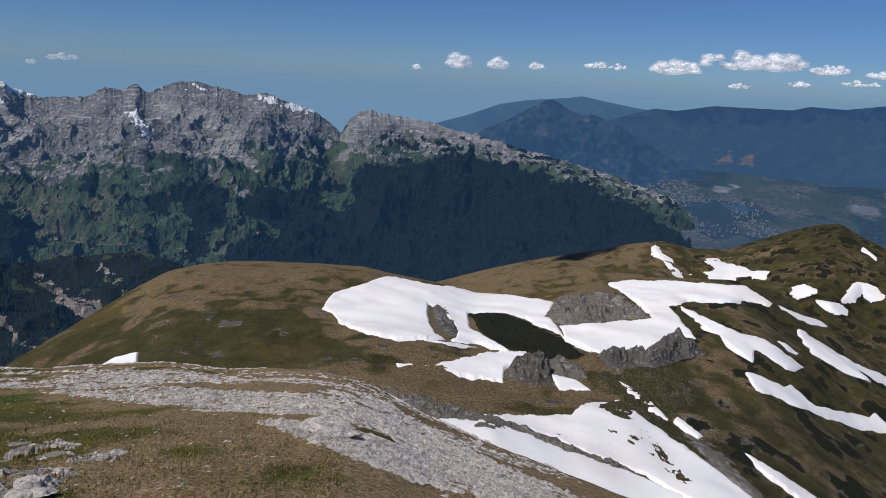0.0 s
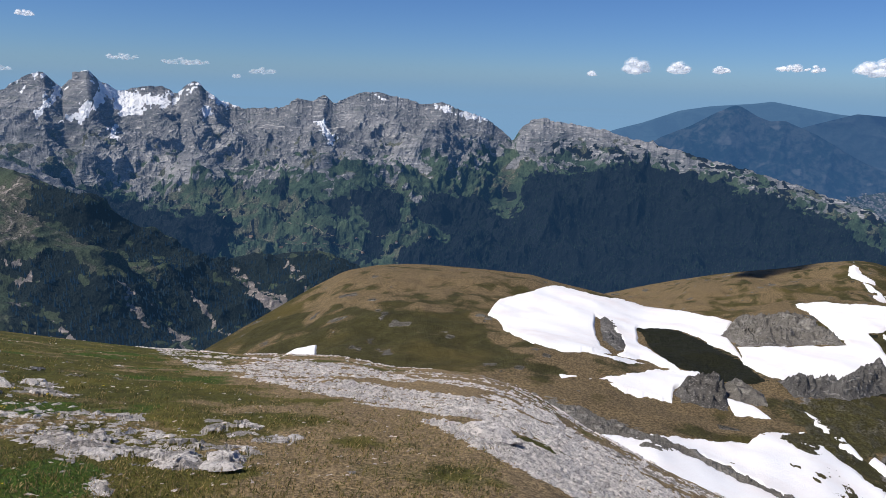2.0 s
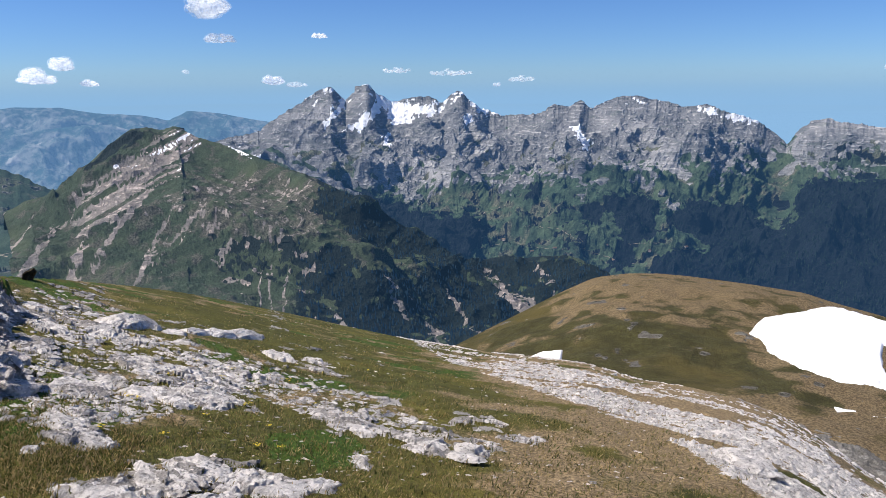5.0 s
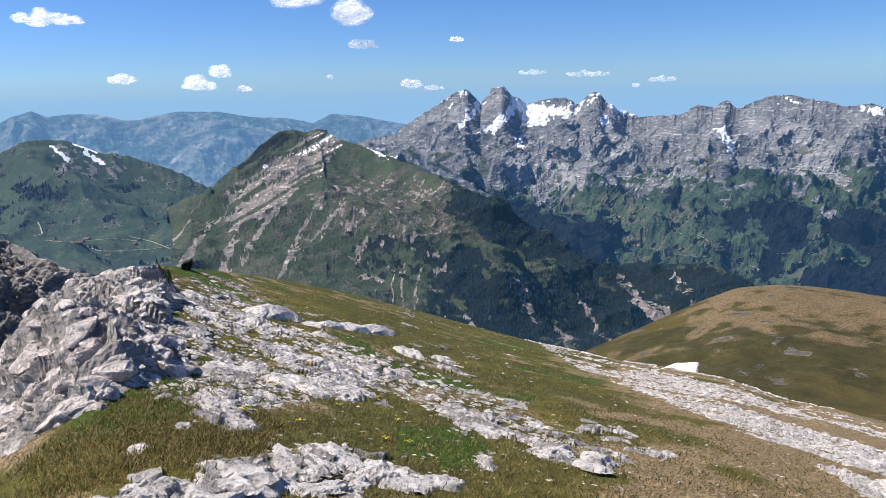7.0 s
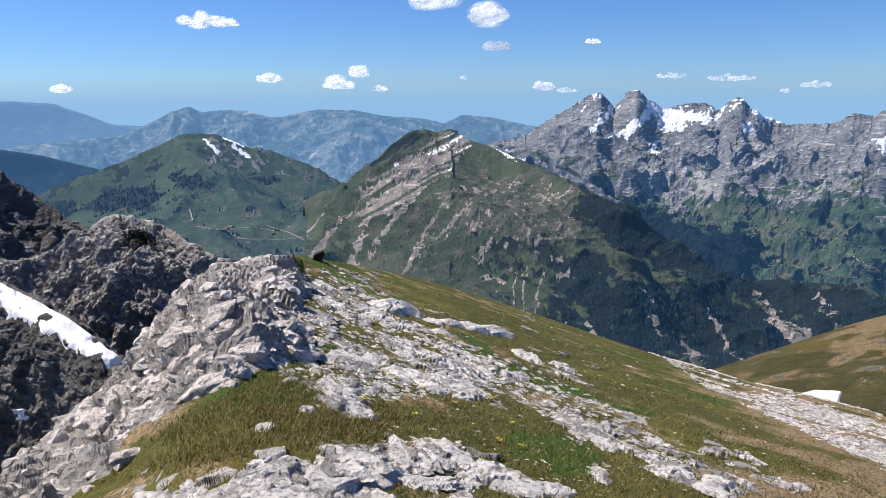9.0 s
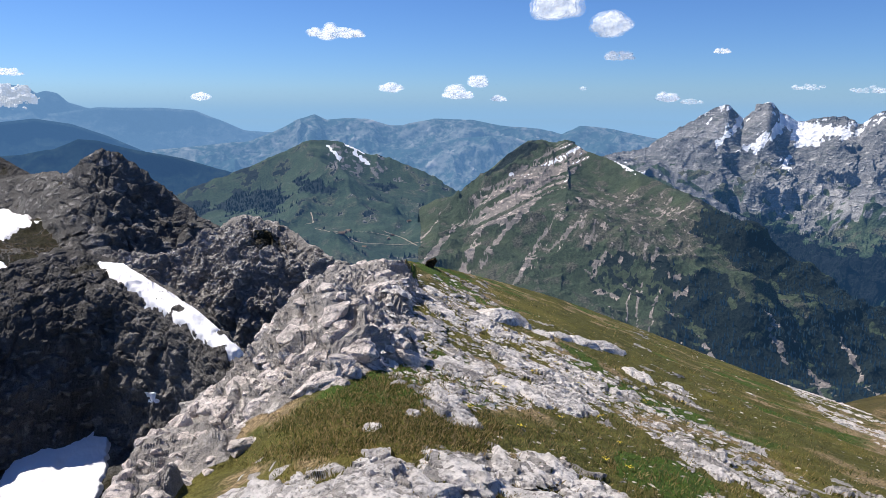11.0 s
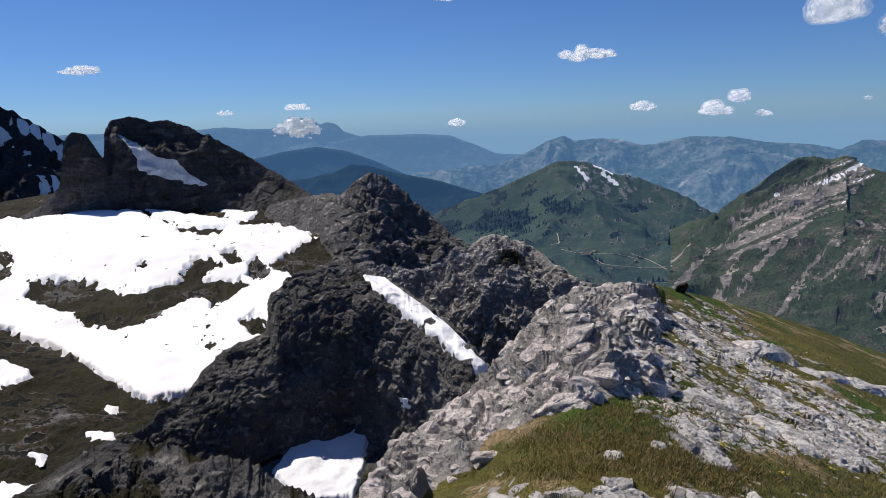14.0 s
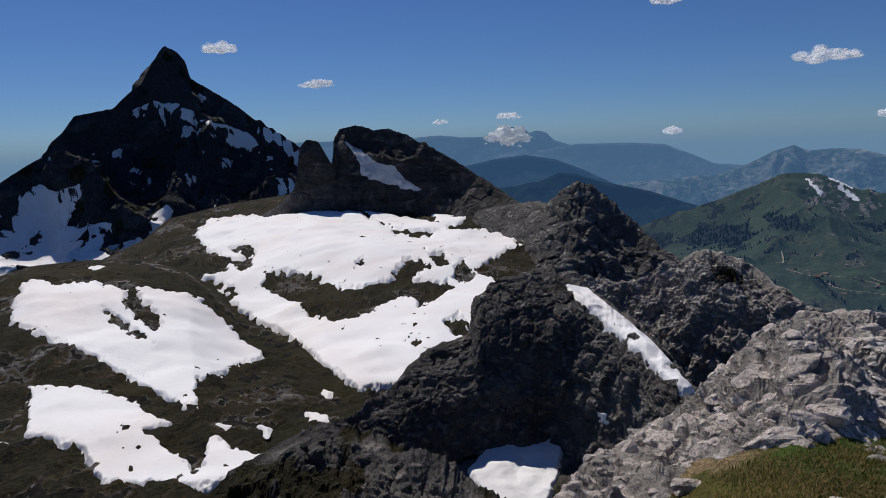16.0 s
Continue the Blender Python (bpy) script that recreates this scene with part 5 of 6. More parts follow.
stone_field("small_stones", LEDGES[0], 1700, (0.03, 0.12), "small pale stones between the slabs", 4, LIMESTONE)
stone_field("turf_stones", [(66, -14), (40, -19.5), (20, -23.5), (12, -31), (50, -31), (66, -26)], 600, (0.015, 0.05), "scattered pale stones in the turf", 5, GREY_LIMESTONE)


def blade_material():
    m, nt, b = material("grass_blades")
    ge = nt.nodes.new("ShaderNodeNewGeometry")
    c = ramp(nt, ge.outputs["Random Per Island"], [(0.0, (0.030, 0.042, 0.010)), (0.30, (0.11, 0.125, 0.028)), (0.50, (0.23, 0.18, 0.065)), (1.0, (0.50, 0.37, 0.19))])
    tl = nt.nodes.new("ShaderNodeBsdfTranslucent")
    nt.links.new(c, tl.inputs["Color"])
    half = nt.nodes.new("ShaderNodeMixShader")
    half.inputs[0].default_value = 0.4
    nt.links.new(b.outputs[0], half.inputs[1])
    nt.links.new(tl.outputs[0], half.inputs[2])
    nt.links.new(half.outputs[0], nt.nodes["Material Output"].inputs["Surface"])
    nt.links.new(c, b.inputs["Base Color"])
    b.inputs["Roughness"].default_value = 0.7
    b.inputs["Specular IOR Level"].default_value = 0.2
    return m


BLADES = blade_material()


def turf_blades(name, zone, count, height, label, seed):
    rng = np.random.RandomState(seed)
    lo, hi = min(p[0] for p in zone), max(p[0] for p in zone)
    e0, e1 = min(p[1] for p in zone), max(p[1] for p in zone)
    az, el = rng.uniform(lo, hi, count * 8), rng.uniform(e0, e1, count * 8)
    ok = edge_distance(az, el, zone) > 0
    az, el = az[ok], el[ok]
    spots = [on_summit(a, e)[0] for a, e in zip(az[:count * 3], el[:count * 3])]
    C = np.array(spots)
    n = len(C)
    field = np.maximum(ledge_field(az[:n], el[:n], C)[0], rib_field(az[:n], el[:n], C))
    C = C[(field < -0.1) & (fbm(C * 1.3, 3) > -0.35 - 0.2 * rng.rand(n))][:count]
    verts, polys = [], []
    for c in C:
        h0 = height * rng.uniform(0.5, 1.2) * (0.7 + 0.05 * np.linalg.norm(c))
        for _ in range(7):
            t, lean = rng.uniform(0, 6.28), rng.uniform(0.1, 0.9)
            o = c + np.array([rng.normal(0, 0.035), rng.normal(0, 0.035), -0.01])
            w, h = h0 * rng.uniform(0.05, 0.10), h0 * rng.uniform(0.6, 1.2)
            side, out = np.array([-math.sin(t), math.cos(t), 0]), np.array([math.cos(t), math.sin(t), 0])
            k = len(verts)
            verts += [tuple(o - side * w), tuple(o + side * w), tuple(o + out * lean * h * 0.4 + side * w * 0.6 + np.array([0, 0, h * 0.6])), tuple(o + out * lean * h + np.array([0, 0, h * 0.9]))]
            polys += [(k, k + 1, k + 2), (k, k + 2, k + 3)]
    me = bpy.data.meshes.new(name)
    me.from_pydata(verts, [], polys)
    me.materials.append(BLADES)
    return tagged(new(name, me), label, "grass", "", "stuff")


turf_blades("turf_grass", TURF, 3200, 0.034, "green and straw-coloured alpine turf in a hollow", 21)
turf_blades("summit_grass", [(84, -34), (70, -20), (66, -13.2), (50, -17.2), (30, -22), (8, -26), (8, -33)], 8000, 0.034, "short alpine grass between the slabs", 22)


def petals():
    m, nt, b = material("yellow_petals")
    nt.links.new(mix(nt, noise_node(nt, 60, 3), (0.62, 0.42, 0.01), (0.80, 0.66, 0.04)), b.inputs["Base Color"])
    b.inputs["Roughness"].default_value = 0.6
    return m


PETALS = petals()


def blossom_mesh():
    bm = bmesh.new()
    mid = bm.verts.new((0, 0, 0.002))
    ring = [bm.verts.new((0.007 * (1 - 0.35 * (i % 2)) * math.cos(i * 0.628), 0.007 * (1 - 0.35 * (i % 2)) * math.sin(i * 0.628), 0.003 * (1 - i % 2))) for i in range(10)]
    for i in range(10):
        bm.faces.new((mid, ring[i], ring[(i + 1) % 10]))
    me = bpy.data.meshes.new("blossom")
    bm.to_mesh(me)
    bm.free()
    me.materials.append(PETALS)
    return me


def leaf_tuft_mesh():
    bm = bmesh.new()
    mid = bm.verts.new((0, 0, 0))
    for i in range(14):
        a, r = i * 2.4, 0.014 + 0.014 * ((i * 7) % 5) / 5
        l, o, k = (bm.verts.new((r * f * math.cos(a + w), r * f * math.sin(a + w), h)) for f, w, h in ((0.6, 0.25, 0.012), (1.0, 0.0, 0.010), (0.6, -0.25, 0.012)))
        bm.faces.new((mid, l, o, k))
    me = bpy.data.meshes.new("leaf_tuft")
    bm.to_mesh(me)
    bm.free()
    me.materials.append(BLADES)
    return me


BLOSSOM, LEAF_TUFT = blossom_mesh(), leaf_tuft_mesh()
rng = random.Random(5)
for az, el in ((59.5, -22.5), (58.9, -22.8), (52.4, -22.2), (51.6, -21.6), (50.8, -24.4), (47.3, -22.9), (46.4, -21.8), (45.2, -24.9), (43.6, -24.1), (53.9, -24.8), (49.0, -26.2), (48.1, -27.9), (56.5, -21.4), (42.3, -25.9), (61.7, -24.4), (54.4, -20.6), (40.5, -22.6), (44.1, -22.6), (50.2, -27.5), (57.3, -25.6)):
    tuft = lay(LEAF_TUFT, "yellow_flowers", az, el, rng.uniform(0.9, 1.4), rng.uniform(0, 6), "clump of small yellow alpine flowers in the turf", "yellow flowers", "flower", sink=0)
    for k in range(6):
        head = new("blossom", BLOSSOM)
        head.parent = tuft
        head.location = (rng.gauss(0, 0.016), rng.gauss(0, 0.016), rng.uniform(0.016, 0.028))
        tagged(head, "yellow open blossom")

# ---- rocks on the hill ----
rock_patch(hill_relief, "dark_boulder", [(-5.6, -23.0), (-6.2, -22.0), (-7.4, -21.2), (-9.0, -21.3), (-9.8, -22.2), (-10.0, -23.5), (-8, -23.6)], 2.0, 2.6, 4, NEAR_CRAG, "big dark boulder beside a snow patch", ragged=0.12, rise=0.7)
rock_patch(hill_relief, "rock_outcrop", [(-8.9, -22.0), (-10.2, -21.0), (-12.3, -21.8), (-12.7, -22.6), (-10.5, -22.8)], 1.2, 1.2, 4, HILL, "grey rounded outcrop next to the boulder", ragged=0.15)
rock_patch(hill_relief, "rock_outcrop", [(-8.5, -18.3), (-9.6, -16.7), (-13.6, -15.7), (-15.7, -16.4), (-17.3, -17.3), (-14.0, -18.0), (-10.4, -18.7)], 1.4, 2.6, 5, HILL, "grey grooved rock outcrop in the snow field", ragged=0.12)
rock_patch(hill_relief, "rock_scarp", [(-13.2, -20.7), (-17.0, -20.0), (-18.6, -18.6), (-19.3, -18.1), (-21.8, -19.4), (-19.6, -20.3), (-18.0, -21.0), (-14.4, -21.6)], 2.0, 2.6, 4, CRAG, "ragged dark rock scarp below the snow", ragged=0.12)
# shade of the hollow, painted as a patch of dark turf cover
rock_patch(hill_relief, "shaded_hollow", [(-2.4, -18.4), (-4.0, -18.1), (-5.7, -18.2), (-8.2, -19.0), (-10.6, -19.9), (-12.4, -20.8), (-11, -21.4), (-7.9, -21.4), (-5.0, -20.7), (-3.3, -19.6)], 0.4, 0.3, 4, HILL, "turf in a hollow beside the snow, darkened for its shade", ragged=0.12, cover=(1.0, 0, 0, 0))
rock_patch(hill_relief, "rock_outcrop", [(0.6, -17.5), (-0.7, -17.9), (-1.7, -19.0), (-2.0, -20.2), (-1.0, -20.3), (0.2, -19.6), (0.5, -18.6)], 0.6, 0.6, 3, CRAG, "dark rock wedge in the snow field", ragged=0.1)
for o in ([(-14, -22.3), (-17, -21.3), (-20.5, -21.0), (-21.5, -22.5), (-19, -25), (-17, -25)], [(-13.5, -24.6), (-15.5, -23.8), (-20, -27), (-22, -29.5), (-19, -28.5), (-15, -26)]):
    rock_patch(hill_relief, "scree_fan", o, 0.3, 0.5, 2.5, HILL, "grey scree fan below the scarp", ragged=0.9, grain=1.0, cover=(0.3, 0, 0.42, 0.2))
rock_patch(hill_relief, "stony_gully", [(-20, -24.6), (-24, -26.4), (-29, -29.5), (-30, -31), (-26, -29), (-22, -26.4)], 0.3, 0.2, 3, HILL, "grey stony stream bed in the gully", ragged=0.15, cover=(0, 0, 0.75, 0.2))

rock_patch(hill_relief, "stony_strip", [(-4.3, -26.0), (-7.9, -26.7), (-11.8, -27.7), (-14.3, -28.0), (-17.4, -28.7), (-17.2, -29.2), (-13.4, -28.6), (-11.4, -28.3), (-7.5, -27.4), (-4.7, -26.7)], 0.5, 0.8, 2.5, HILL, "band of broken grey stones between two snow fields", ragged=0.15, cover=(0, 0, 0.7, 0.4))
rock_patch(hill_relief, "stony_shoulder", [(10.2, -23.6), (6.4, -24.2), (1.5, -25.0), (-4.9, -26.3), (-8.9, -27.1), (-5.0, -27.8), (-1.5, -26.8), (1.7, -26.8), (3.4, -26.5), (6.4, -25.1)], 0.3, 0.5, 1.5, HILL, "broken grey stones on the shoulder below the summit", ragged=0.3, cover=(0, 0, 0.75, 0.4))

# ---- snow ----
snow_patch(hill_relief, [(9.7, -18.3), (8.9, -17.1), (6.6, -16.4), (4.3, -15.7), (1.0, -16.2), (-3.3, -16.6), (-7.0, -16.8), (-9.3, -17.0), (-9.0, -18.1), (-10.6, -19.7), (-13.2, -20.7), (-12.3, -20.5), (-9.8, -19.4), (-7.2, -18.5), (-4.8, -18.1), (-2.4, -18.5), (-2.6, -19.5), (-6.0, -21.1), (-4.0, -20.8), (-1.1, -20.6), (3.6, -20.6), (6.0, -20.3), (8.4, -19.4)], 0.5, 'broad white snow field on the far side of the pasture hill', holes=[[(1.1, -17.7), (-0.3, -18.3), (-1.3, -19.3), (-1.7, -20.5), (-0.7, -20.6), (0.3, -20.1), (1.0, -18.8)]], ragged=0.12, grain=0.8)
snow_patch(hill_relief, [(-10.6, -19.8), (-10.0, -18.8), (-14.0, -18.1), (-17.3, -17.3), (-15.8, -16.1), (-13.5, -15.1), (-15.0, -14.6), (-20.1, -14.2), (-23.7, -14.0), (-25.8, -15.0), (-22.7, -15.2), (-19.7, -15.7), (-18.5, -16.3), (-19.9, -17.6), (-20.7, -18.4), (-18.9, -18.4), (-18.2, -19.2), (-17.0, -20.1), (-13.4, -20.6)], 0.5, 'white snow field in the saddle around a rock outcrop', ragged=0.12, grain=0.8)
snow_patch(hill_relief, [(-19.1, -16.0), (-20.8, -16.6), (-23.8, -17.4), (-25.5, -17.5), (-28.8, -19.1), (-27.3, -19.2), (-25.0, -18.5), (-25.0, -19.3), (-23.8, -18.8), (-22.7, -18.1), (-20.9, -17.3)], 0.35, 'long tongue of snow on the slope', ragged=0.1, grain=0.6)
snow_patch(hill_relief, [(-24.6, -20.1), (-25.7, -20.2), (-27.5, -20.7), (-27.9, -20.4), (-29.6, -21.4), (-33.4, -21.4), (-33.5, -21.0), (-34.7, -21.7), (-34.8, -22.2), (-32.0, -22.2), (-29.7, -21.9), (-27.3, -21.6), (-25.6, -21.3)], 0.35, 'long ragged band of snow across the slope', ragged=0.1, grain=0.6)
snow_patch(hill_relief, [(-27.8, -16.4), (-28.8, -16.8), (-31.2, -17.8), (-34.1, -18.5), (-34.2, -19.1), (-31.3, -18.6), (-29.4, -18.0), (-28.2, -17.3)], 0.35, 'narrow band of snow on the brown slope', ragged=0.1, grain=0.6)
snow_patch(hill_relief, [(-26.6, -17.5), (-27.2, -17.7), (-27.9, -18.1), (-27.3, -18.1)], 0.35, 'small scrap of snow on turf', ragged=0.06, grain=0.3)
snow_patch(ridge_relief, [(-16.8, -11.5), (-17.2, -12.3), (-18.3, -12.9), (-19.3, -14.0), (-18.7, -14.0), (-17.7, -13.1), (-16.8, -12.3)], 0.35, 'narrow snow cornice on the grassy ridge', ragged=0.05, grain=0.4)
snow_patch(ridge_relief, [(-20.6, -12.3), (-22.3, -12.5), (-25.2, -12.7), (-25.0, -13.0), (-23.2, -13.2), (-22.5, -13.8), (-20.5, -13.8), (-19.0, -13.8), (-18.9, -13.2), (-19.8, -13.4), (-22.4, -13.0)], 0.35, 'snow patch in the hollow of the ridge', ragged=0.1, grain=0.5)
snow_patch(ridge_relief, [(-26.7, -13.4), (-27.5, -13.0), (-28.3, -13.5), (-27.3, -14.1)], 0.35, 'small snow patch on the dark ridge', ragged=0.1, grain=0.4)
snow_patch(ridge_relief, [(-30.3, -13.8), (-30.9, -12.1), (-31.5, -12.3), (-32.5, -13.1), (-32.0, -13.4), (-31.2, -12.7), (-30.9, -13.7)], 0.35, 'forked snow patch on the dark ridge', ragged=0.1, grain=0.4)
snow_patch(ridge_relief, [(-28.6, -14.2), (-29.9, -14.2), (-30.6, -14.6), (-29.6, -14.6)], 0.35, 'small snow patch on the dark ridge', ragged=0.1, grain=0.4)
snow_patch(ridge_relief, [(-30.8, -10.0), (-31.7, -10.6), (-31.7, -10.8), (-30.9, -10.3)], 1, 'small snow streak below the ridge top', ragged=0.05, grain=0.4)
snow_patch(hill_relief, [(-26.0, -14.9), (-27.8, -15.4), (-30.5, -15.7), (-30.9, -16.0), (-28.7, -15.8), (-26.5, -15.4)], 0.35, 'thin curved streak of snow', ragged=0.06, grain=0.4)
snow_patch(hill_relief, [(1.2, -22.8), (-1.2, -22.2), (-4.1, -21.4), (-7.6, -21.0), (-7.2, -21.8), (-5.7, -22.5), (-5.7, -23.6), (-3.7, -23.4), (-0.8, -23.1)], 0.35, 'snow patch beside a dark boulder', ragged=0.14, grain=0.6)
snow_patch(hill_relief, [(-9.5, -22.6), (-11.8, -22.8), (-13.3, -23.5), (-10.5, -23.7)], 0.4, 'small snow patch below a boulder', ragged=0.08, grain=0.5)
snow_patch(hill_relief, [(-4.3, -26.2), (-8.3, -25.9), (-11.6, -25.5), (-12.4, -24.6), (-15.4, -23.9), (-18.5, -25.3), (-22.8, -27.1), (-27.2, -29.0), (-22.4, -30.2), (-17.4, -28.8), (-13.3, -28.2), (-8.9, -27.1)], 0.35, 'wide snow field falling away below the summit', ragged=0.14, grain=0.7)
snow_patch(hill_relief, [(1.2, -26.8), (-1.5, -26.7), (-4.4, -26.6), (-7.4, -27.3), (-11.4, -28.2), (-13.4, -28.5), (-17.3, -29.0), (-22.6, -30.1), (-15.4, -31.6), (-12.1, -30.8), (-6.0, -30.6), (-0.8, -28.4)], 0.35, 'long snow bank lying among broken stones', ragged=0.2, grain=0.8)
snow_patch(hill_relief, [(27.3, -21.8), (25.9, -21.1), (24.3, -20.9), (24.4, -21.7), (24.7, -22.4)], 0.4, 'small snow patch at the foot of the hill', ragged=0.06, grain=0.4)
snow_patch(hill_relief, [(-14.9, -22.3), (-17.4, -23.2), (-19.4, -24.6), (-18.7, -24.6), (-16.0, -23.2)], 0.4, 'strip of snow along a gully', ragged=0.06, grain=0.4)
snow_patch(hill_relief, [(-20.1, -24.3), (-22.2, -25.3), (-21.9, -25.7), (-19.9, -24.7)], 0.4, 'strip of snow along a gully', ragged=0.06, grain=0.4)
snow_patch(hill_relief, [(-25.0, -25.7), (-28.1, -26.6), (-31.5, -27.7), (-30.2, -28.1), (-26.5, -26.7)], 0.4, 'strip of snow along a gully', ragged=0.06, grain=0.4)
snow_patch(hill_relief, [(3.6, -22.6), (2.1, -22.6), (1.9, -22.8), (3.3, -22.9)], 0.35, 'small scrap of snow on turf', ragged=0.05, grain=0.3)
snow_patch(hill_relief, [(0.5, -20.7), (-1.6, -20.8), (-3.6, -21.1), (-1.2, -21.0)], 0.35, 'small scrap of snow on turf', ragged=0.05, grain=0.3)
snow_patch(basin_relief, [(119.5, -6.3), (118.1, -5.4), (115.6, -5.1), (111.5, -5.1), (110.6, -3.7), (108.5, -4.5), (105.1, -6.3), (104.0, -7.2), (102.0, -7.7), (99.7, -7.1), (97.0, -7.1), (95.2, -7.6), (93.4, -8.5), (95.2, -8.9), (96.7, -10.2), (95.8, -11.6), (96.9, -13.3), (97.2, -15.5), (98, -16.6), (101, -18), (104.9, -19.4), (107.5, -19.4), (110.2, -17.1), (113.5, -14.4), (116.3, -12.8), (117.4, -10.9), (118.7, -9.5), (117.2, -9.3), (116.7, -8.4), (118.6, -7.5)], 0.32, "great white snow field filling the rocky basin", holes=[
    [(114.8, -10.8), (114.2, -10.1), (113.1, -9.6), (111.0, -10.2), (108.9, -11.2), (106.3, -11.3), (104.5, -10.7), (103.3, -9.3), (101.9, -9.3), (101.3, -10.0), (102.6, -10.8), (100.4, -11.4), (99.9, -11.0), (99.3, -11.7), (100.9, -12.7), (102.3, -13.1), (102.7, -12.2), (104.6, -12.7), (106.0, -13.3), (107.6, -13.8), (109.1, -14.0), (111.3, -13.3), (111.9, -12.4), (113.3, -11.8)],
    [(101.6, -8.6), (100.3, -8.9), (99.2, -9.8), (100.3, -10.0), (101.3, -9.4)],
    [(99.4, -10.1), (98.5, -9.4), (97.6, -10.8), (98.3, -11.5), (99.4, -11.0)],
    [(117.1, -7.6), (114.8, -7.6), (115.4, -9.0), (116.0, -9.6), (117.2, -8.8), (116.1, -8.3)],
    [(118.5, -10.2), (116.9, -10.6), (116.6, -11.2), (117.8, -11.0)],
    [(100.3, -14.5), (99.1, -13.9), (98.0, -14.8), (98.0, -15.7), (99.4, -15.7)],
    [(107.7, -9.3), (106.6, -9.1), (106.5, -9.7), (107.3, -9.7)],
    [(97.6, -10.4), (96.2, -9.5), (95.3, -10.0), (96.7, -11.1)],
    [(102.9, -16.2), (102.2, -16.0), (102.0, -16.1), (102.7, -16.5)],
    [(103.1, -11.7), (102.1, -11.3), (102.2, -12.0), (102.7, -12.4)],
], step=0.06, ragged=0.30, grain=0.55)
snow_patch(basin_relief, [(100.8, -4.6), (99.6, -4.9), (97.8, -6.0), (99.1, -6.8), (100.2, -6.9), (100.9, -5.7)], 0.35, "snow bank below the slanting ridge", ragged=0.15, grain=0.6)
snow_patch(basin_relief, [(107.0, -4.3), (105.9, -5.3), (104.6, -5.6), (102.4, -6.1), (100.2, -6.5), (99.7, -7.0), (102.5, -7.0), (105.1, -6.2), (106.6, -5.2)], 0.35, "narrow band of snow at the foot of the ridge", ragged=0.12, grain=0.5)
snow_patch(slope_relief, [(131, -8.8), (128.2, -9.2), (126.2, -9.4), (124.5, -10.1), (124.8, -11.1), (124.0, -12.2), (122.8, -13.4), (122.1, -12.8), (123.2, -11.1), (123.6, -10.0), (122.0, -10.2), (119.8, -11.1), (117.9, -13.0), (116.5, -14.6), (115.0, -16.0), (116.7, -16.7), (118.3, -17.0), (120.0, -17.3), (120.2, -18.0), (120.2, -19.4), (122.1, -18.6), (124.9, -16.5), (126.8, -14.9), (128.7, -13.4), (132, -11.5)], 0.2, "white snow field on the brown turf slope", holes=[[(126.3, -11.2), (125.4, -11.8), (124.1, -13.0), (122.9, -14.3), (124.5, -13.3), (125.5, -12.7)]], step=0.06, ragged=0.28, grain=0.6)
snow_patch(slope_relief, [(131.5, -15.9), (129.1, -16.4), (127.7, -16.7), (125.7, -17.6), (124.0, -19.0), (122.4, -20.1), (124.2, -20.4), (123.1, -21.5), (121.5, -23.0), (121.0, -23.9), (120.1, -23.6), (119.6, -22.0), (119.0, -21.5), (118.0, -22.7), (116.4, -23.2), (115.0, -23.7), (117.4, -24.6), (119.5, -25.1), (127.5, -23.3), (128.0, -22.1), (128.2, -20.9), (129.5, -20.2), (132, -19)], 0.17, "white snow field low on the turf slope", step=0.06, ragged=0.28, grain=0.6)
snow_patch(slope_relief, [(134.5, -10.5), (133.3, -11.1), (132.8, -12.3), (133.9, -13.7), (135.2, -13.4)], 0.5, 'snow patch on the turf slope', ragged=0.3, grain=1)
snow_patch(slope_relief, [(112.0, -20.6), (110.4, -21.0), (110.2, -21.6), (111.6, -21.4)], 0.1, 'small scrap of snow on brown turf', ragged=0.1, grain=0.4)
snow_patch(slope_relief, [(115.8, -21.2), (115.0, -21.5), (115.2, -21.9)], 0.1, 'small scrap of snow on brown turf', ragged=0.1, grain=0.4)
snow_patch(slope_relief, [(118.8, -20.6), (117.8, -21.0), (118.2, -21.3)], 0.1, 'small scrap of snow on brown turf', ragged=0.1, grain=0.4)
snow_patch(slope_relief, [(130.5, -8.6), (129.5, -8.9), (129.7, -9.3), (130.4, -9.1)], 0.1, 'small scrap of snow on brown turf', ragged=0.1, grain=0.4)
snow_patch(slope_relief, [(127.0, -8.0), (125.8, -8.2), (126.3, -8.4)], 0.1, 'small scrap of snow on brown turf', ragged=0.1, grain=0.4)
snow_patch(slope_relief, [(110.5, -19.0), (109.6, -19.3), (110.1, -19.6)], 0.1, 'small scrap of snow on brown turf', ragged=0.1, grain=0.4)
snow_patch(slope_relief, [(133.8, -18.9), (132.9, -19.5), (133.3, -19.8)], 0.1, 'small scrap of snow on brown turf', ragged=0.1, grain=0.4)
snow_patch(tower_relief, [(134.8, -4.5), (133.1, -3.1), (131.7, -2.4), (129.6, -2.2), (128.2, -2.8), (126.3, -1.9), (127.3, -3.2), (128.5, -5.0), (125.3, -5.1), (126.2, -7.2), (125.1, -7.5), (123.5, -6.2), (121.3, -4.0), (121.9, -5.9), (123.6, -7.5), (125.2, -8.4), (128.8, -8.0), (132.3, -8.5), (135.3, -8.9)], 1.0, 'steep snow slope with couloirs under the rock tower', ragged=0.5, grain=1.6)
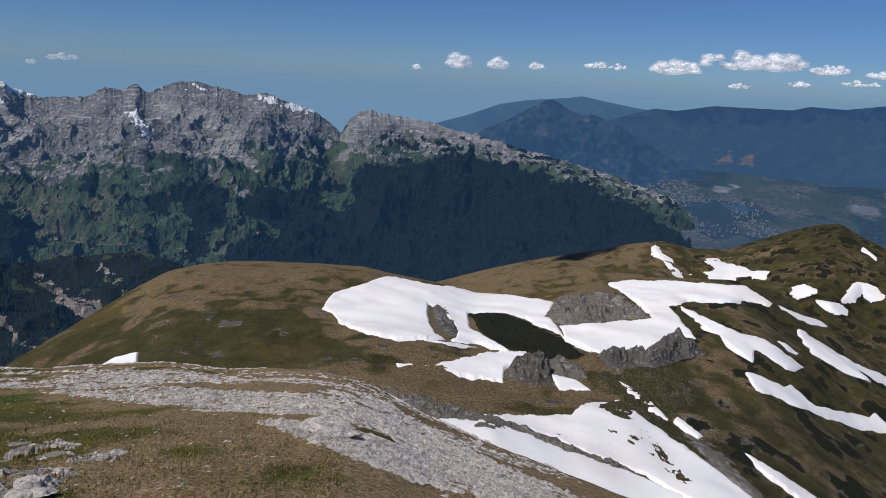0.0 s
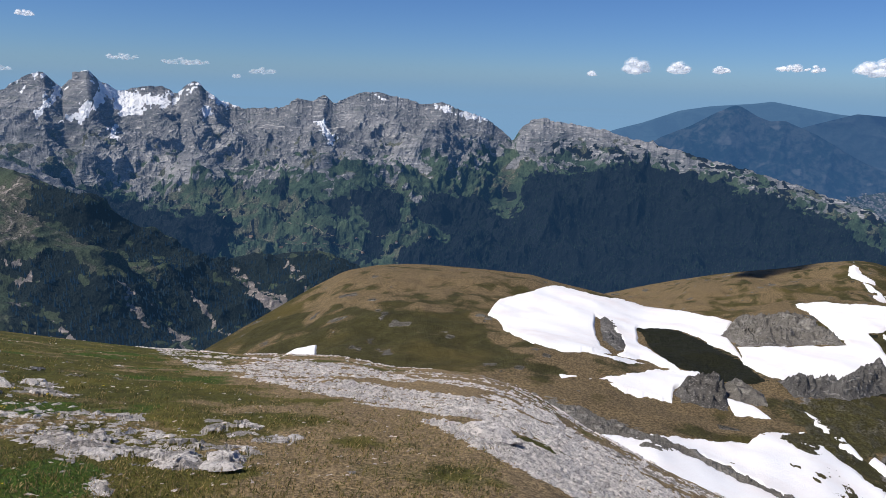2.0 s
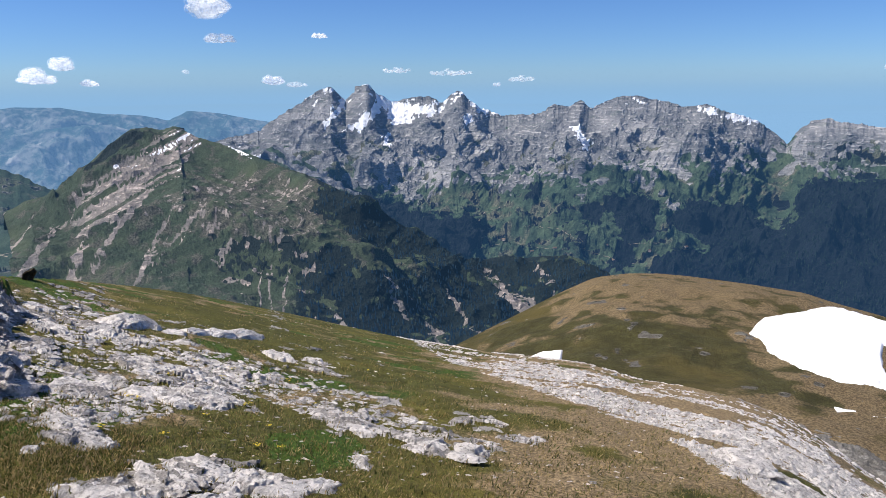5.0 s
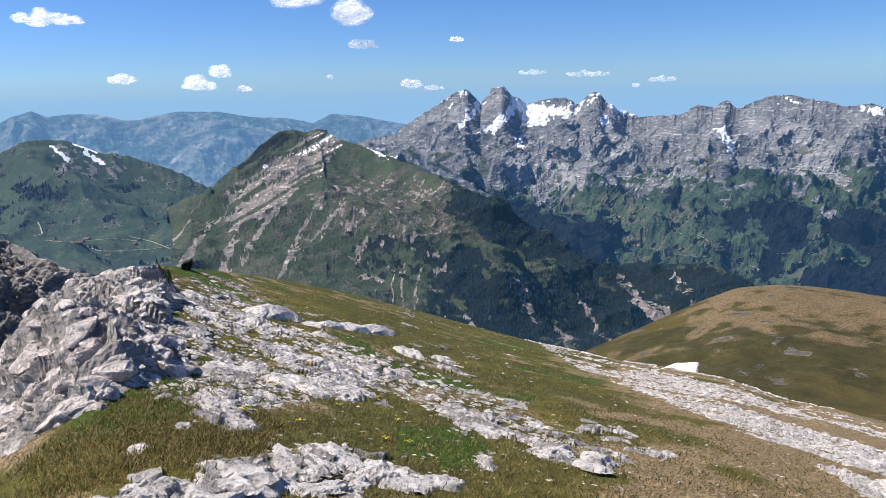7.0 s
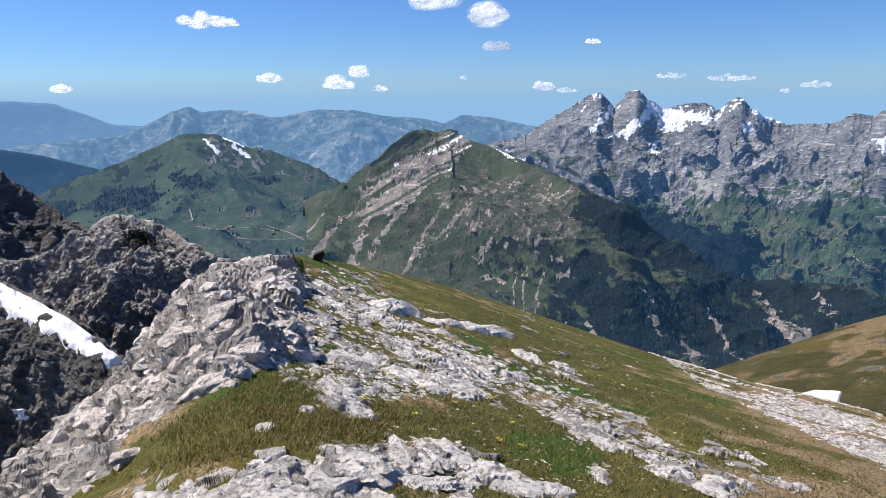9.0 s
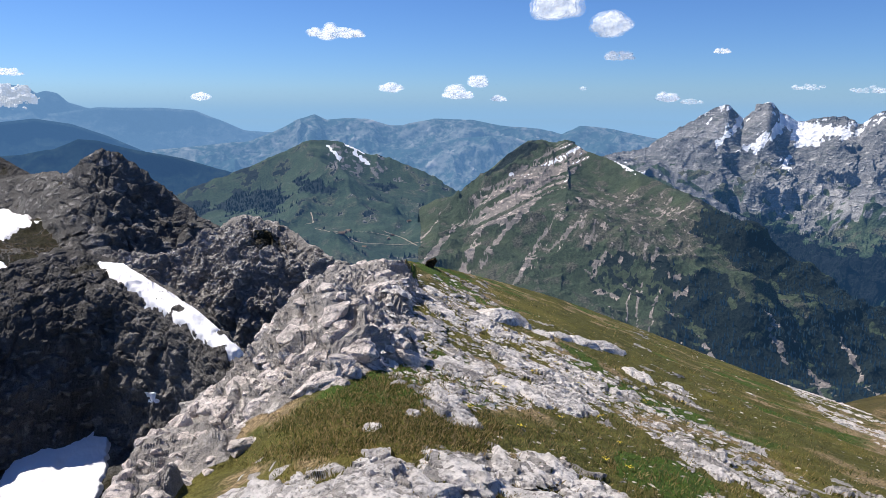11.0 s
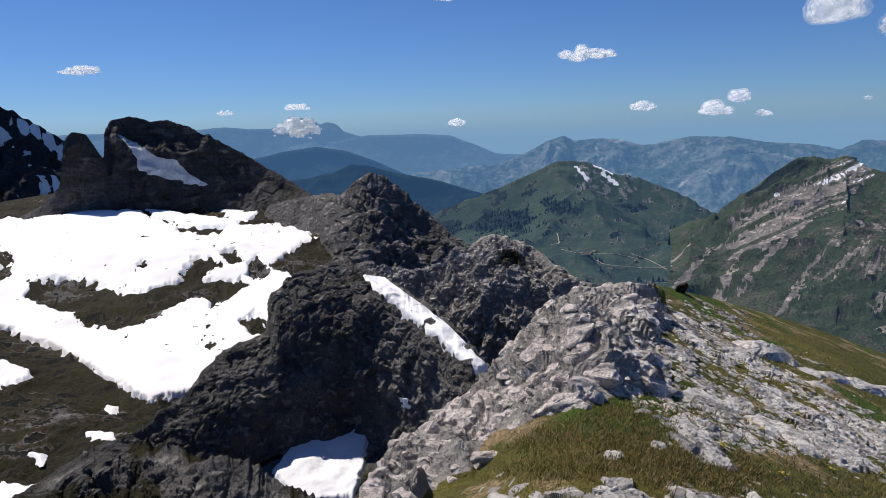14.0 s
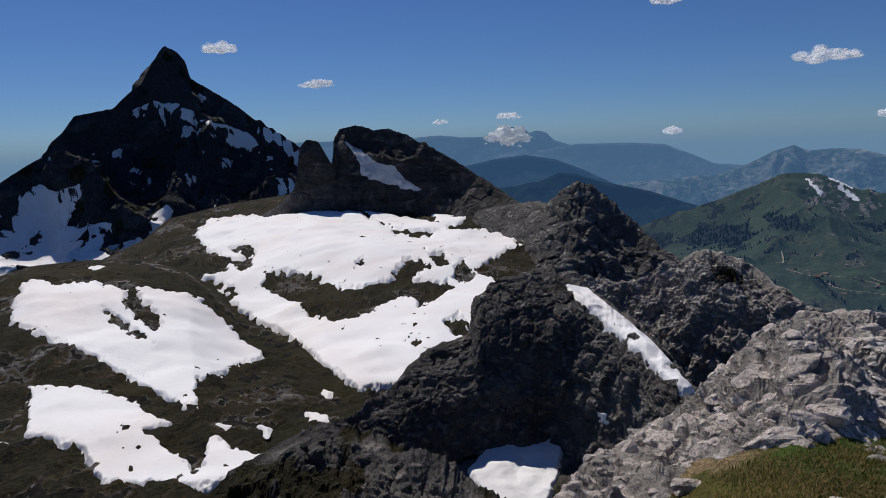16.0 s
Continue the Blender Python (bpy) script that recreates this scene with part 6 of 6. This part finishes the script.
snow_patch(tower_relief, [(123.1, 2.5), (122.1, 3.2), (121.6, 3.4), (120.7, 3.4), (119.7, 3.3), (118.4, 2.0), (118.6, 1.7), (119.8, 2.5), (120.9, 2.7), (121.9, 1.9), (122.3, 2.3)], 1.4, "snow ledge below the rock tower", ragged=0.15, grain=0.5)
snow_patch(tower_relief, [(118.2, 2.1), (116.7, 1.7), (114.4, 0.7), (114.2, -0.0), (116.3, 0.8), (118.0, 1.8)], 1.4, "snow band along the shoulder of the peak", ragged=0.2, grain=0.5)
snow_patch(tower_relief, [(114.1, 1.5), (112.3, 0.7), (111.2, -0.3), (111.3, -1.3), (112.4, -0.3), (114.0, 0.7)], 1.4, "snow band along the shoulder of the peak", ragged=0.15, grain=0.5)
snow_patch(tower_relief, [(118.5, 4.1), (117.6, 3.7), (118.0, 3.4)], 1.4, 'small snow scrap on the peak', ragged=0.12, grain=0.5)
snow_patch(tower_relief, [(124.8, -0.2), (124.0, -0.0), (124.5, -0.6)], 1.4, 'small snow scrap on the peak', ragged=0.12, grain=0.5)
snow_patch(tower_relief, [(113.2, -2.5), (111.9, -2.7), (111.6, -3.7), (112.7, -4.0)], 1.4, 'small snow scrap under the peak', ragged=0.15, grain=0.5)
snow_patch(pit_relief, [(98.5, -25.8), (97.1, -24.4), (95.0, -23.8), (91.2, -22.7), (90.4, -23.3), (90.7, -24.3), (91.2, -26.4), (92.2, -28.4), (96.7, -28.5)], 0.2, 'snow lying deep in a shadowed rock pit', ragged=0.3, grain=1)
snow_patch(knob2_relief, [(88.7, -21.4), (87.5, -21.4), (87.7, -21.8), (88.4, -21.7)], 0.05, 'small scrap of snow on a dark rock ledge', ragged=0.1, grain=0.4)
snow_patch(knob2_relief, [(90.3, -11.6), (88.5, -11.9), (86.9, -13.3), (84.8, -14.9), (82.8, -16.8), (80.6, -19.3), (81.3, -19.5), (83.1, -18.2), (84.4, -16.9), (86.1, -15.8), (87.4, -14.6), (89.2, -12.8)], 0.17, 'long white tongue of snow in the notch of the buttress', ragged=0.06, grain=0.6)


# ---- woods, town, chalets and tracks far below ----
def cone_trees(name, rel, cover, count, height, label, seed, lo, hi, s0=0.1, keep=1.0):
    """Conifers on a far slope, too many to count."""
    rng = np.random.RandomState(seed)
    A, S = rng.uniform(lo, hi, count * 5), rng.uniform(s0, 1.0, count * 5)
    P = rel.at(A, S)
    ok = cover(A, dip(P), S, P)[..., 0] > 0.35 + 0.35 * rng.rand(len(A)) - (rng.rand(len(A)) > keep)
    P = P[ok][:count]
    n = len(P)
    h = height * rng.uniform(0.55, 1.25, n)
    w = h * rng.uniform(0.17, 0.27, n)
    k = 5
    ang = np.linspace(0, 2 * math.pi, k, endpoint=False)[None] + rng.uniform(0, 6, (n, 1))
    ring = np.stack([P[:, 0, None] + w[:, None] * np.cos(ang), P[:, 1, None] + w[:, None] * np.sin(ang), P[:, 2, None] + 0 * ang - 0.1 * h[:, None]], -1)
    tip = (P + np.stack([0 * h, 0 * h, h], -1))[:, None]
    V = np.concatenate([ring, tip], 1).reshape(-1, 3)
    base = (np.arange(n) * (k + 1))[:, None]
    faces = np.concatenate([np.stack([base[:, 0] + i, base[:, 0] + (i + 1) % k, base[:, 0] + k], -1) for i in range(k)])
    me = bpy.data.meshes.new(name)
    me.from_pydata(V.tolist(), [], faces.tolist())
    me.materials.append(CONIFER)
    return tagged(new(name, me), label, "woods", "", "stuff")


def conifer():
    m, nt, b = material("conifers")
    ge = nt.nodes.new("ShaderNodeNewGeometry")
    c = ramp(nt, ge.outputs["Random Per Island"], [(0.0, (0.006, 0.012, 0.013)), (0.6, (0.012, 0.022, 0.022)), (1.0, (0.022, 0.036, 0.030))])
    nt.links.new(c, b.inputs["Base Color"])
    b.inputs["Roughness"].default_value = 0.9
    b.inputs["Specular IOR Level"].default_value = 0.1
    # haze before the woods, given to the trees as emission
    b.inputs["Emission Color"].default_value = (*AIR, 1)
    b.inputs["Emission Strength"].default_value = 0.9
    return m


CONIFER = conifer()
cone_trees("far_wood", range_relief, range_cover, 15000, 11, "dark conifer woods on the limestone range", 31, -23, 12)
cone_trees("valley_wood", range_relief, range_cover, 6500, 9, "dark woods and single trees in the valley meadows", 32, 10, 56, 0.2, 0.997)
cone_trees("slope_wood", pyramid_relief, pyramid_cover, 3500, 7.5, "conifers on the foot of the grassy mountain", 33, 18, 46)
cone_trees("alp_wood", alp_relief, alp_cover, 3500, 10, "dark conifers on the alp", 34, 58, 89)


def plain(name, color, rough=0.8, air=None):
    m, nt, b = material(name)
    c = mix(nt, noise_node(nt, 0.3, 4), tuple(v * 0.75 for v in color), color)
    nt.links.new(c, b.inputs["Base Color"])
    b.inputs["Roughness"].default_value = rough
    if air:
        b.inputs["Emission Color"].default_value = (*air, 1)
        b.inputs["Emission Strength"].default_value = 1.0
    return m


# town walls emit the same blue haze as the valley floor
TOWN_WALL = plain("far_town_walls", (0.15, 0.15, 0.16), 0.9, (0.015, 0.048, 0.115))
WALL, ROOF, ROAD = plain("pale_walls", (0.34, 0.34, 0.36)), plain("brown_roofs", (0.13, 0.105, 0.10)), plain("gravel_track", (0.33, 0.30, 0.26))


def box_town():
    rng = np.random.RandomState(8)
    verts, polys = [], []
    while len(verts) < 8 * 2600:
        a, r = rng.uniform(-36, -13), rng.uniform(3450, 4780)
        x, y = -r * math.sin(math.radians(a)), r * math.cos(math.radians(a))
        if vnoise(np.array([[x / 170, y / 260, 0.5]]))[0] < -0.1 + 0.5 * rng.rand():
            continue
        w, d, h, t = rng.uniform(1.5, 5), rng.uniform(1.5, 4), rng.uniform(1, 4), rng.uniform(0, 3.1)
        k = len(verts)
        z0 = -640 + 170 * float(smooth(3500, 4800, r))
        for z in (z0 - 15, z0 + h):
            for sx, sy in ((-1, -1), (1, -1), (1, 1), (-1, 1)):
                verts.append((x + sx * w * math.cos(t) - sy * d * math.sin(t), y + sx * w * math.sin(t) + sy * d * math.cos(t), z))
        polys += [(k + 4, k + 5, k + 6, k + 7)] + [(k + i, k + (i + 1) % 4, k + 4 + (i + 1) % 4, k + 4 + i) for i in range(4)]
    me = bpy.data.meshes.new("town")
    me.from_pydata(verts, [], polys)
    me.materials.append(TOWN_WALL)
    return tagged(new("town", me), "pale buildings of a town on the valley floor", "town", "", "stuff")


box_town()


def on_relief(rel, az, el):
    s = np.linspace(0.02, 1, 400)
    P = rel.at(np.full(400, az), s)
    return Vector(P[np.abs(dip(P) - el).argmin()])


def track(rel, line, width, label):
    """A gravel track on a slope through points of (bearing, dip)."""
    pts = np.array(line, float)
    t = np.linspace(0, len(pts) - 1, len(pts) * 10)
    a, e = np.interp(t, range(len(pts)), pts[:, 0]), np.interp(t, range(len(pts)), pts[:, 1])
    k = np.ones(7) / 7
    a, e = np.convolve(np.pad(a, 3, "edge"), k, "valid"), np.convolve(np.pad(e, 3, "edge"), k, "valid")
    C = [on_relief(rel, x, y) for x, y in zip(a, e)]
    verts, polys = [], []
    for i, c in enumerate(C):
        d = (C[min(i + 1, len(C) - 1)] - C[max(i - 1, 0)])
        n = Vector((-d.y, d.x, 0))
        n = n.normalized() * width if n.length > 1e-6 else Vector((width, 0, 0))
        for p in (c - n, c + n):
            verts.append((p.x, p.y, p.z + 0.9))
        if i:
            polys.append((2 * i - 2, 2 * i, 2 * i + 1, 2 * i - 1))
    me = bpy.data.meshes.new("track")
    me.from_pydata(verts, [], polys)
    me.materials.append(ROAD)
    return tagged(new("track", me), label, "track", "tracks", "structure")


def chalet(rel, az, el, size, turn):
    c = on_relief(rel, az, el)
    root = new("chalet")
    root.matrix_world = pose(c.x, c.y, c.z, 0, 0, turn)
    w, d, h = size, size * 0.7, size * 0.45

    def part(name, verts, faces, mat, label=""):
        me = bpy.data.meshes.new(name)
        me.from_pydata(verts, [], faces)
        me.materials.append(mat)
        ob = new(name, me)
        ob.parent = root
        return tagged(ob, label)

    part("wall", [(x, y, z) for z in (-h, h) for x, y in ((-w, -d), (w, -d), (w, d), (-w, d))] + [(-w, 0, h * 2), (w, 0, h * 2)], [(0, 1, 5, 4), (2, 3, 7, 6), (1, 2, 6, 9, 5), (3, 0, 4, 8, 7)], WALL)
    part("roof", [(-w * 1.15, -d * 1.25, h * 0.8), (w * 1.15, -d * 1.25, h * 0.8), (w * 1.15, 0, h * 2.1), (-w * 1.15, 0, h * 2.1), (-w * 1.15, d * 1.25, h * 0.8), (w * 1.15, d * 1.25, h * 0.8)], [(0, 1, 2, 3), (3, 2, 5, 4)], ROOF, "brown pitched roof")
    return tagged(root, "small chalet with brown roof in the meadows", "chalet", "chalets in the valley")


track(alp_relief, [(74.5, -9.9), (72.0, -10.5), (70.8, -11.2), (66.9, -11.4), (65.1, -10.9), (62.9, -11.9), (63.3, -12.5)], 1.7, "pale gravel track winding through the alp meadows")
track(alp_relief, [(69.0, -10.2), (67.3, -10.8), (66.0, -11.5)], 1.7, "pale gravel track winding through the alp meadows")
track(alp_relief, [(62.6, -11.2), (62.4, -12.7), (63.4, -13.4)], 1.7, "pale gravel track winding through the alp meadows")
track(alp_relief, [(74.6, -8.6), (74.4, -9.5), (75.3, -9.6)], 1.7, "pale gravel track winding through the alp meadows")
track(alp_relief, [(73.2, -10.2), (71.6, -10.3), (69.9, -10.3), (68.2, -10.7)], 1.7, "pale gravel track winding through the alp meadows")
track(alp_relief, [(65.0, -10.0), (63.3, -10.5), (61.4, -10.3)], 1.7, "pale gravel track winding through the alp meadows")
track(range_relief, [(31.4, -13.1), (28.7, -12.5), (25.9, -13.0), (22.6, -12.9), (19.4, -13.9), (16.6, -13.9)], 1.7, "pale road through the valley meadows")
track(range_relief, [(27.7, -11.2), (24.5, -11.4), (22.6, -12.5)], 1.7, "pale road through the valley meadows")
track(range_relief, [(19.4, -12.4), (16.7, -12.1), (14.4, -12.7)], 1.7, "pale road through the valley meadows")
track(range_relief, [(31.4, -10.9), (30.4, -10.0), (28.6, -9.6)], 1.7, "pale road through the valley meadows")
for k, (az, el) in enumerate([(71.9, -10.3), (71.6, -10.2), (72.2, -10.4), (68.1, -10.6), (68.4, -10.9), (64.6, -10.2), (70.4, -11.5), (66.8, -9.5), (63.8, -11.6)]):
    chalet(alp_relief, az, el, 5 + k % 3, 40 * k)
for k, (az, el) in enumerate([(26.1, -12.6), (25.0, -12.9), (24.0, -11.2), (21.2, -13.8), (20.3, -13.7), (29.1, -12.3), (26.8, -13.2), (14.9, -12.4), (17.6, -12.8), (20.8, -12.5)]):
    chalet(range_relief, az, el, 5 + k % 3, 35 * k)

far_glow_snow = snow_patch(snowy_relief, [(96.5, 0.1), (95.9, 0.6), (95.3, 1.05), (94.4, 0.95), (93.6, 0.85), (93.2, 0.1), (94.5, -0.2), (95.4, 0.05)], 8, "snow on the summit of the far blue range", ragged=0.45, grain=0.35, step=0.02)
far_glow_snow.data.materials[0] = FAR_GLOW_SNOW
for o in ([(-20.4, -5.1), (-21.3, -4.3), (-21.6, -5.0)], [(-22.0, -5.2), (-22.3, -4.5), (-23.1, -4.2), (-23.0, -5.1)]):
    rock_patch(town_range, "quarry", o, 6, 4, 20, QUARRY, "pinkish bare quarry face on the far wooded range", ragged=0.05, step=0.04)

# ---- clouds ----
def cloud_material(name, dense, grain):
    m, nt, b = material(name)
    b.inputs["Base Color"].default_value = (0.96, 0.96, 0.97, 1)
    b.inputs["Roughness"].default_value = 1.0
    b.inputs["Specular IOR Level"].default_value = 0.0
    # emission added to brighten the clouds in place of light scattered inside them
    b.inputs["Emission Color"].default_value = (0.9, 0.94, 1.0, 1)
    b.inputs["Emission Strength"].default_value = 0.26
    tl = node(nt, "ShaderNodeBsdfTranslucent")
    tl.inputs["Color"].default_value = (0.95, 0.96, 0.98, 1)
    half = nt.nodes.new("ShaderNodeMixShader")
    half.inputs[0].default_value = 0.5
    nt.links.new(b.outputs[0], half.inputs[1])
    nt.links.new(tl.outputs[0], half.inputs[2])
    tr = node(nt, "ShaderNodeBsdfTransparent")
    n = noise_node(nt, grain, 6, 0.6)
    out = nt.nodes.new("ShaderNodeMixShader")
    nt.links.new(calc(nt, "MULTIPLY", step_node(nt, n, 0.30, 0.66), dense), out.inputs[0])
    nt.links.new(tr.outputs[0], out.inputs[1])
    nt.links.new(half.outputs[0], out.inputs[2])
    nt.links.new(out.outputs[0], nt.nodes["Material Output"].inputs["Surface"])
    return m


LAYERS = {True: (("core", 0.72, cloud_material("cloud_core", 0.95, 0.02)), ("veil", 1.0, cloud_material("cloud_veil", 0.50, 0.025)), ("wisp", 1.26, cloud_material("cloud_wisp", 0.26, 0.03))),
          False: (("veil", 0.8, cloud_material("shred_veil", 0.34, 0.025)), ("wisp", 1.15, cloud_material("shred_wisp", 0.20, 0.03)))}


def cloud(az, el, width, height, seed, label, distance=4700, dense=1.0, name="cloud", center=None, flat=0.4):
    """A small fair-weather cloud: many billows, flat below, wispy at the rim. width and height in degrees."""
    rng = np.random.RandomState(seed)
    c = polar(np.array(az), np.array(distance * math.cos(math.radians(el))), np.array(distance * math.sin(math.radians(el)))) if center is None else np.array(center, float)
    w, h = math.radians(width) * distance / 2, math.radians(height) * distance / 2
    right = np.array([math.cos(math.radians(az)), math.sin(math.radians(az)), 0])
    deep = np.array([-math.sin(math.radians(az)), math.cos(math.radians(az)), 0])
    u, v = np.meshgrid(np.linspace(0, 2 * math.pi, 15), np.linspace(0, math.pi, 9))
    ball = np.stack([np.sin(v) * np.cos(u), np.sin(v) * np.sin(u), np.cos(v)], -1)
    puffs = []
    for _ in range(18 if width < 1.2 else 44):
        x = rng.uniform(-0.85, 0.85)
        room = (1 - abs(x)) ** 0.55
        z = (rng.uniform(-0.45, 0.85) if rng.rand() < 0.7 else rng.uniform(-0.4, 0.0)) * room
        r = max(h * rng.choice((0.22, 0.3, 0.4, 0.5, 0.64)) * (0.4 + 0.6 * room), 0.16 * h)
        puffs.append((right * x * w + deep * rng.uniform(-0.5, 0.5) * w * 0.4 + np.array([0, 0, z * h]), r))
    root = new(name)
    root.location = tuple(c)
    for part_name, swell, mat in LAYERS[dense >= 1]:
        allv, allf, k = [], [], 0
        for o, r in puffs:
            q = ball * r * swell * np.array([1.4, 1.4, 1.0])
            q = q * (1 + 0.26 * fbm((q + o) / (r * 0.8) + seed, 3, 0.5)[..., None])
            q[..., 2] = np.where(q[..., 2] < 0, q[..., 2] * flat, q[..., 2])
            allv.append((q + o).reshape(-1, 3))
            idx = k + np.arange(q.shape[0] * q.shape[1]).reshape(q.shape[:2])
            allf.append(np.stack([idx[:-1, :-1], idx[1:, :-1], idx[1:, 1:], idx[:-1, 1:]], -1).reshape(-1, 4))
            k += idx.size
        me = bpy.data.meshes.new(part_name)
        me.from_pydata(np.concatenate(allv).tolist(), [], np.concatenate(allf).tolist())
        me.materials.append(mat)
        ob = new(part_name, me)
        ob.parent = root
        rm = ob.modifiers.new("merge", "REMESH")
        rm.mode, rm.voxel_size, rm.use_smooth_shade = "VOXEL", max(h / 14, w / 80), True
        sm = ob.modifiers.new("soften", "SMOOTH")
        sm.factor, sm.iterations = 0.5, 6
    return tagged(root, label, "cloud", "fair-weather clouds")


for k, (az, el, w, h) in enumerate(((2.7, 0.8, 0.7, 0.6), (-0.5, 1.2, 1.7, 1.2), (-3.6, 1.2, 1.6, 0.9), (-6.5, 1.2, 1.2, 0.6), (-11.8, 1.4, 3.6, 0.7), (-16.8, 1.4, 3.8, 1.3), (-20.8, 2.0, 4.6, 1.6), (-24.0, 1.9, 3.2, 1.5), (-27.0, 1.7, 2.6, 0.9), (-25.2, 0.7, 1.6, 0.5), (-21.4, 0.4, 1.7, 0.5), (-30.5, 1.5, 2.6, 0.8), (-29.0, 0.9, 2.6, 0.5))):
    cloud(az, el, w, h, 100 + k, "small bright white cumulus over the far valley")
for k, (az, el, w, h) in enumerate(((51.4, 5.4, 2.8, 2.0), (55.6, 6.9, 2.5, 3.6), (50.6, 3.2, 2.3, 0.9), (43.4, 3.5, 1.2, 0.5), (72.2, 4.9, 4.4, 1.2), (62.9, 0.4, 2.5, 1.2), (61.3, 1.3, 1.2, 1.1), (68.1, 0.9, 1.8, 1.0), (59.7, 0.1, 1.3, 0.6), (47.0, 0.2, 1.6, 0.9), (83.0, 9.6, 2.6, 0.8), (82.4, 0.2, 1.5, 0.7), (100.1, 1.5, 1.1, 0.7), (109.6, 4.6, 3.0, 0.8), (116.6, 7.2, 2.5, 1.0), (94.7, 1.75, 2.2, 0.7))):
    cloud(az, el, w, h, 200 + k, "small white fair-weather cloud in the blue sky")
for k, (az, el, w, h) in enumerate(((33.3, 0.7, 3.8, 0.6), (27.9, 0.2, 2.2, 0.6), (45.2, -0.1, 2.0, 0.5), (29.8, -0.2, 0.6, 0.4), (53.2, 0.9, 0.5, 0.4), (37.5, 0.9, 2.4, 0.6))):
    cloud(az, el, w, h, 300 + k, "thin grey shred of cloud", dense=0.55)
# an unseen cloud, added high overhead so that it shades the grassy ridge
cloud(38, 50, 9, 4, 401, "cloud out of view, added overhead to shade the grassy ridge", distance=640, center=(-255, 330, 490))
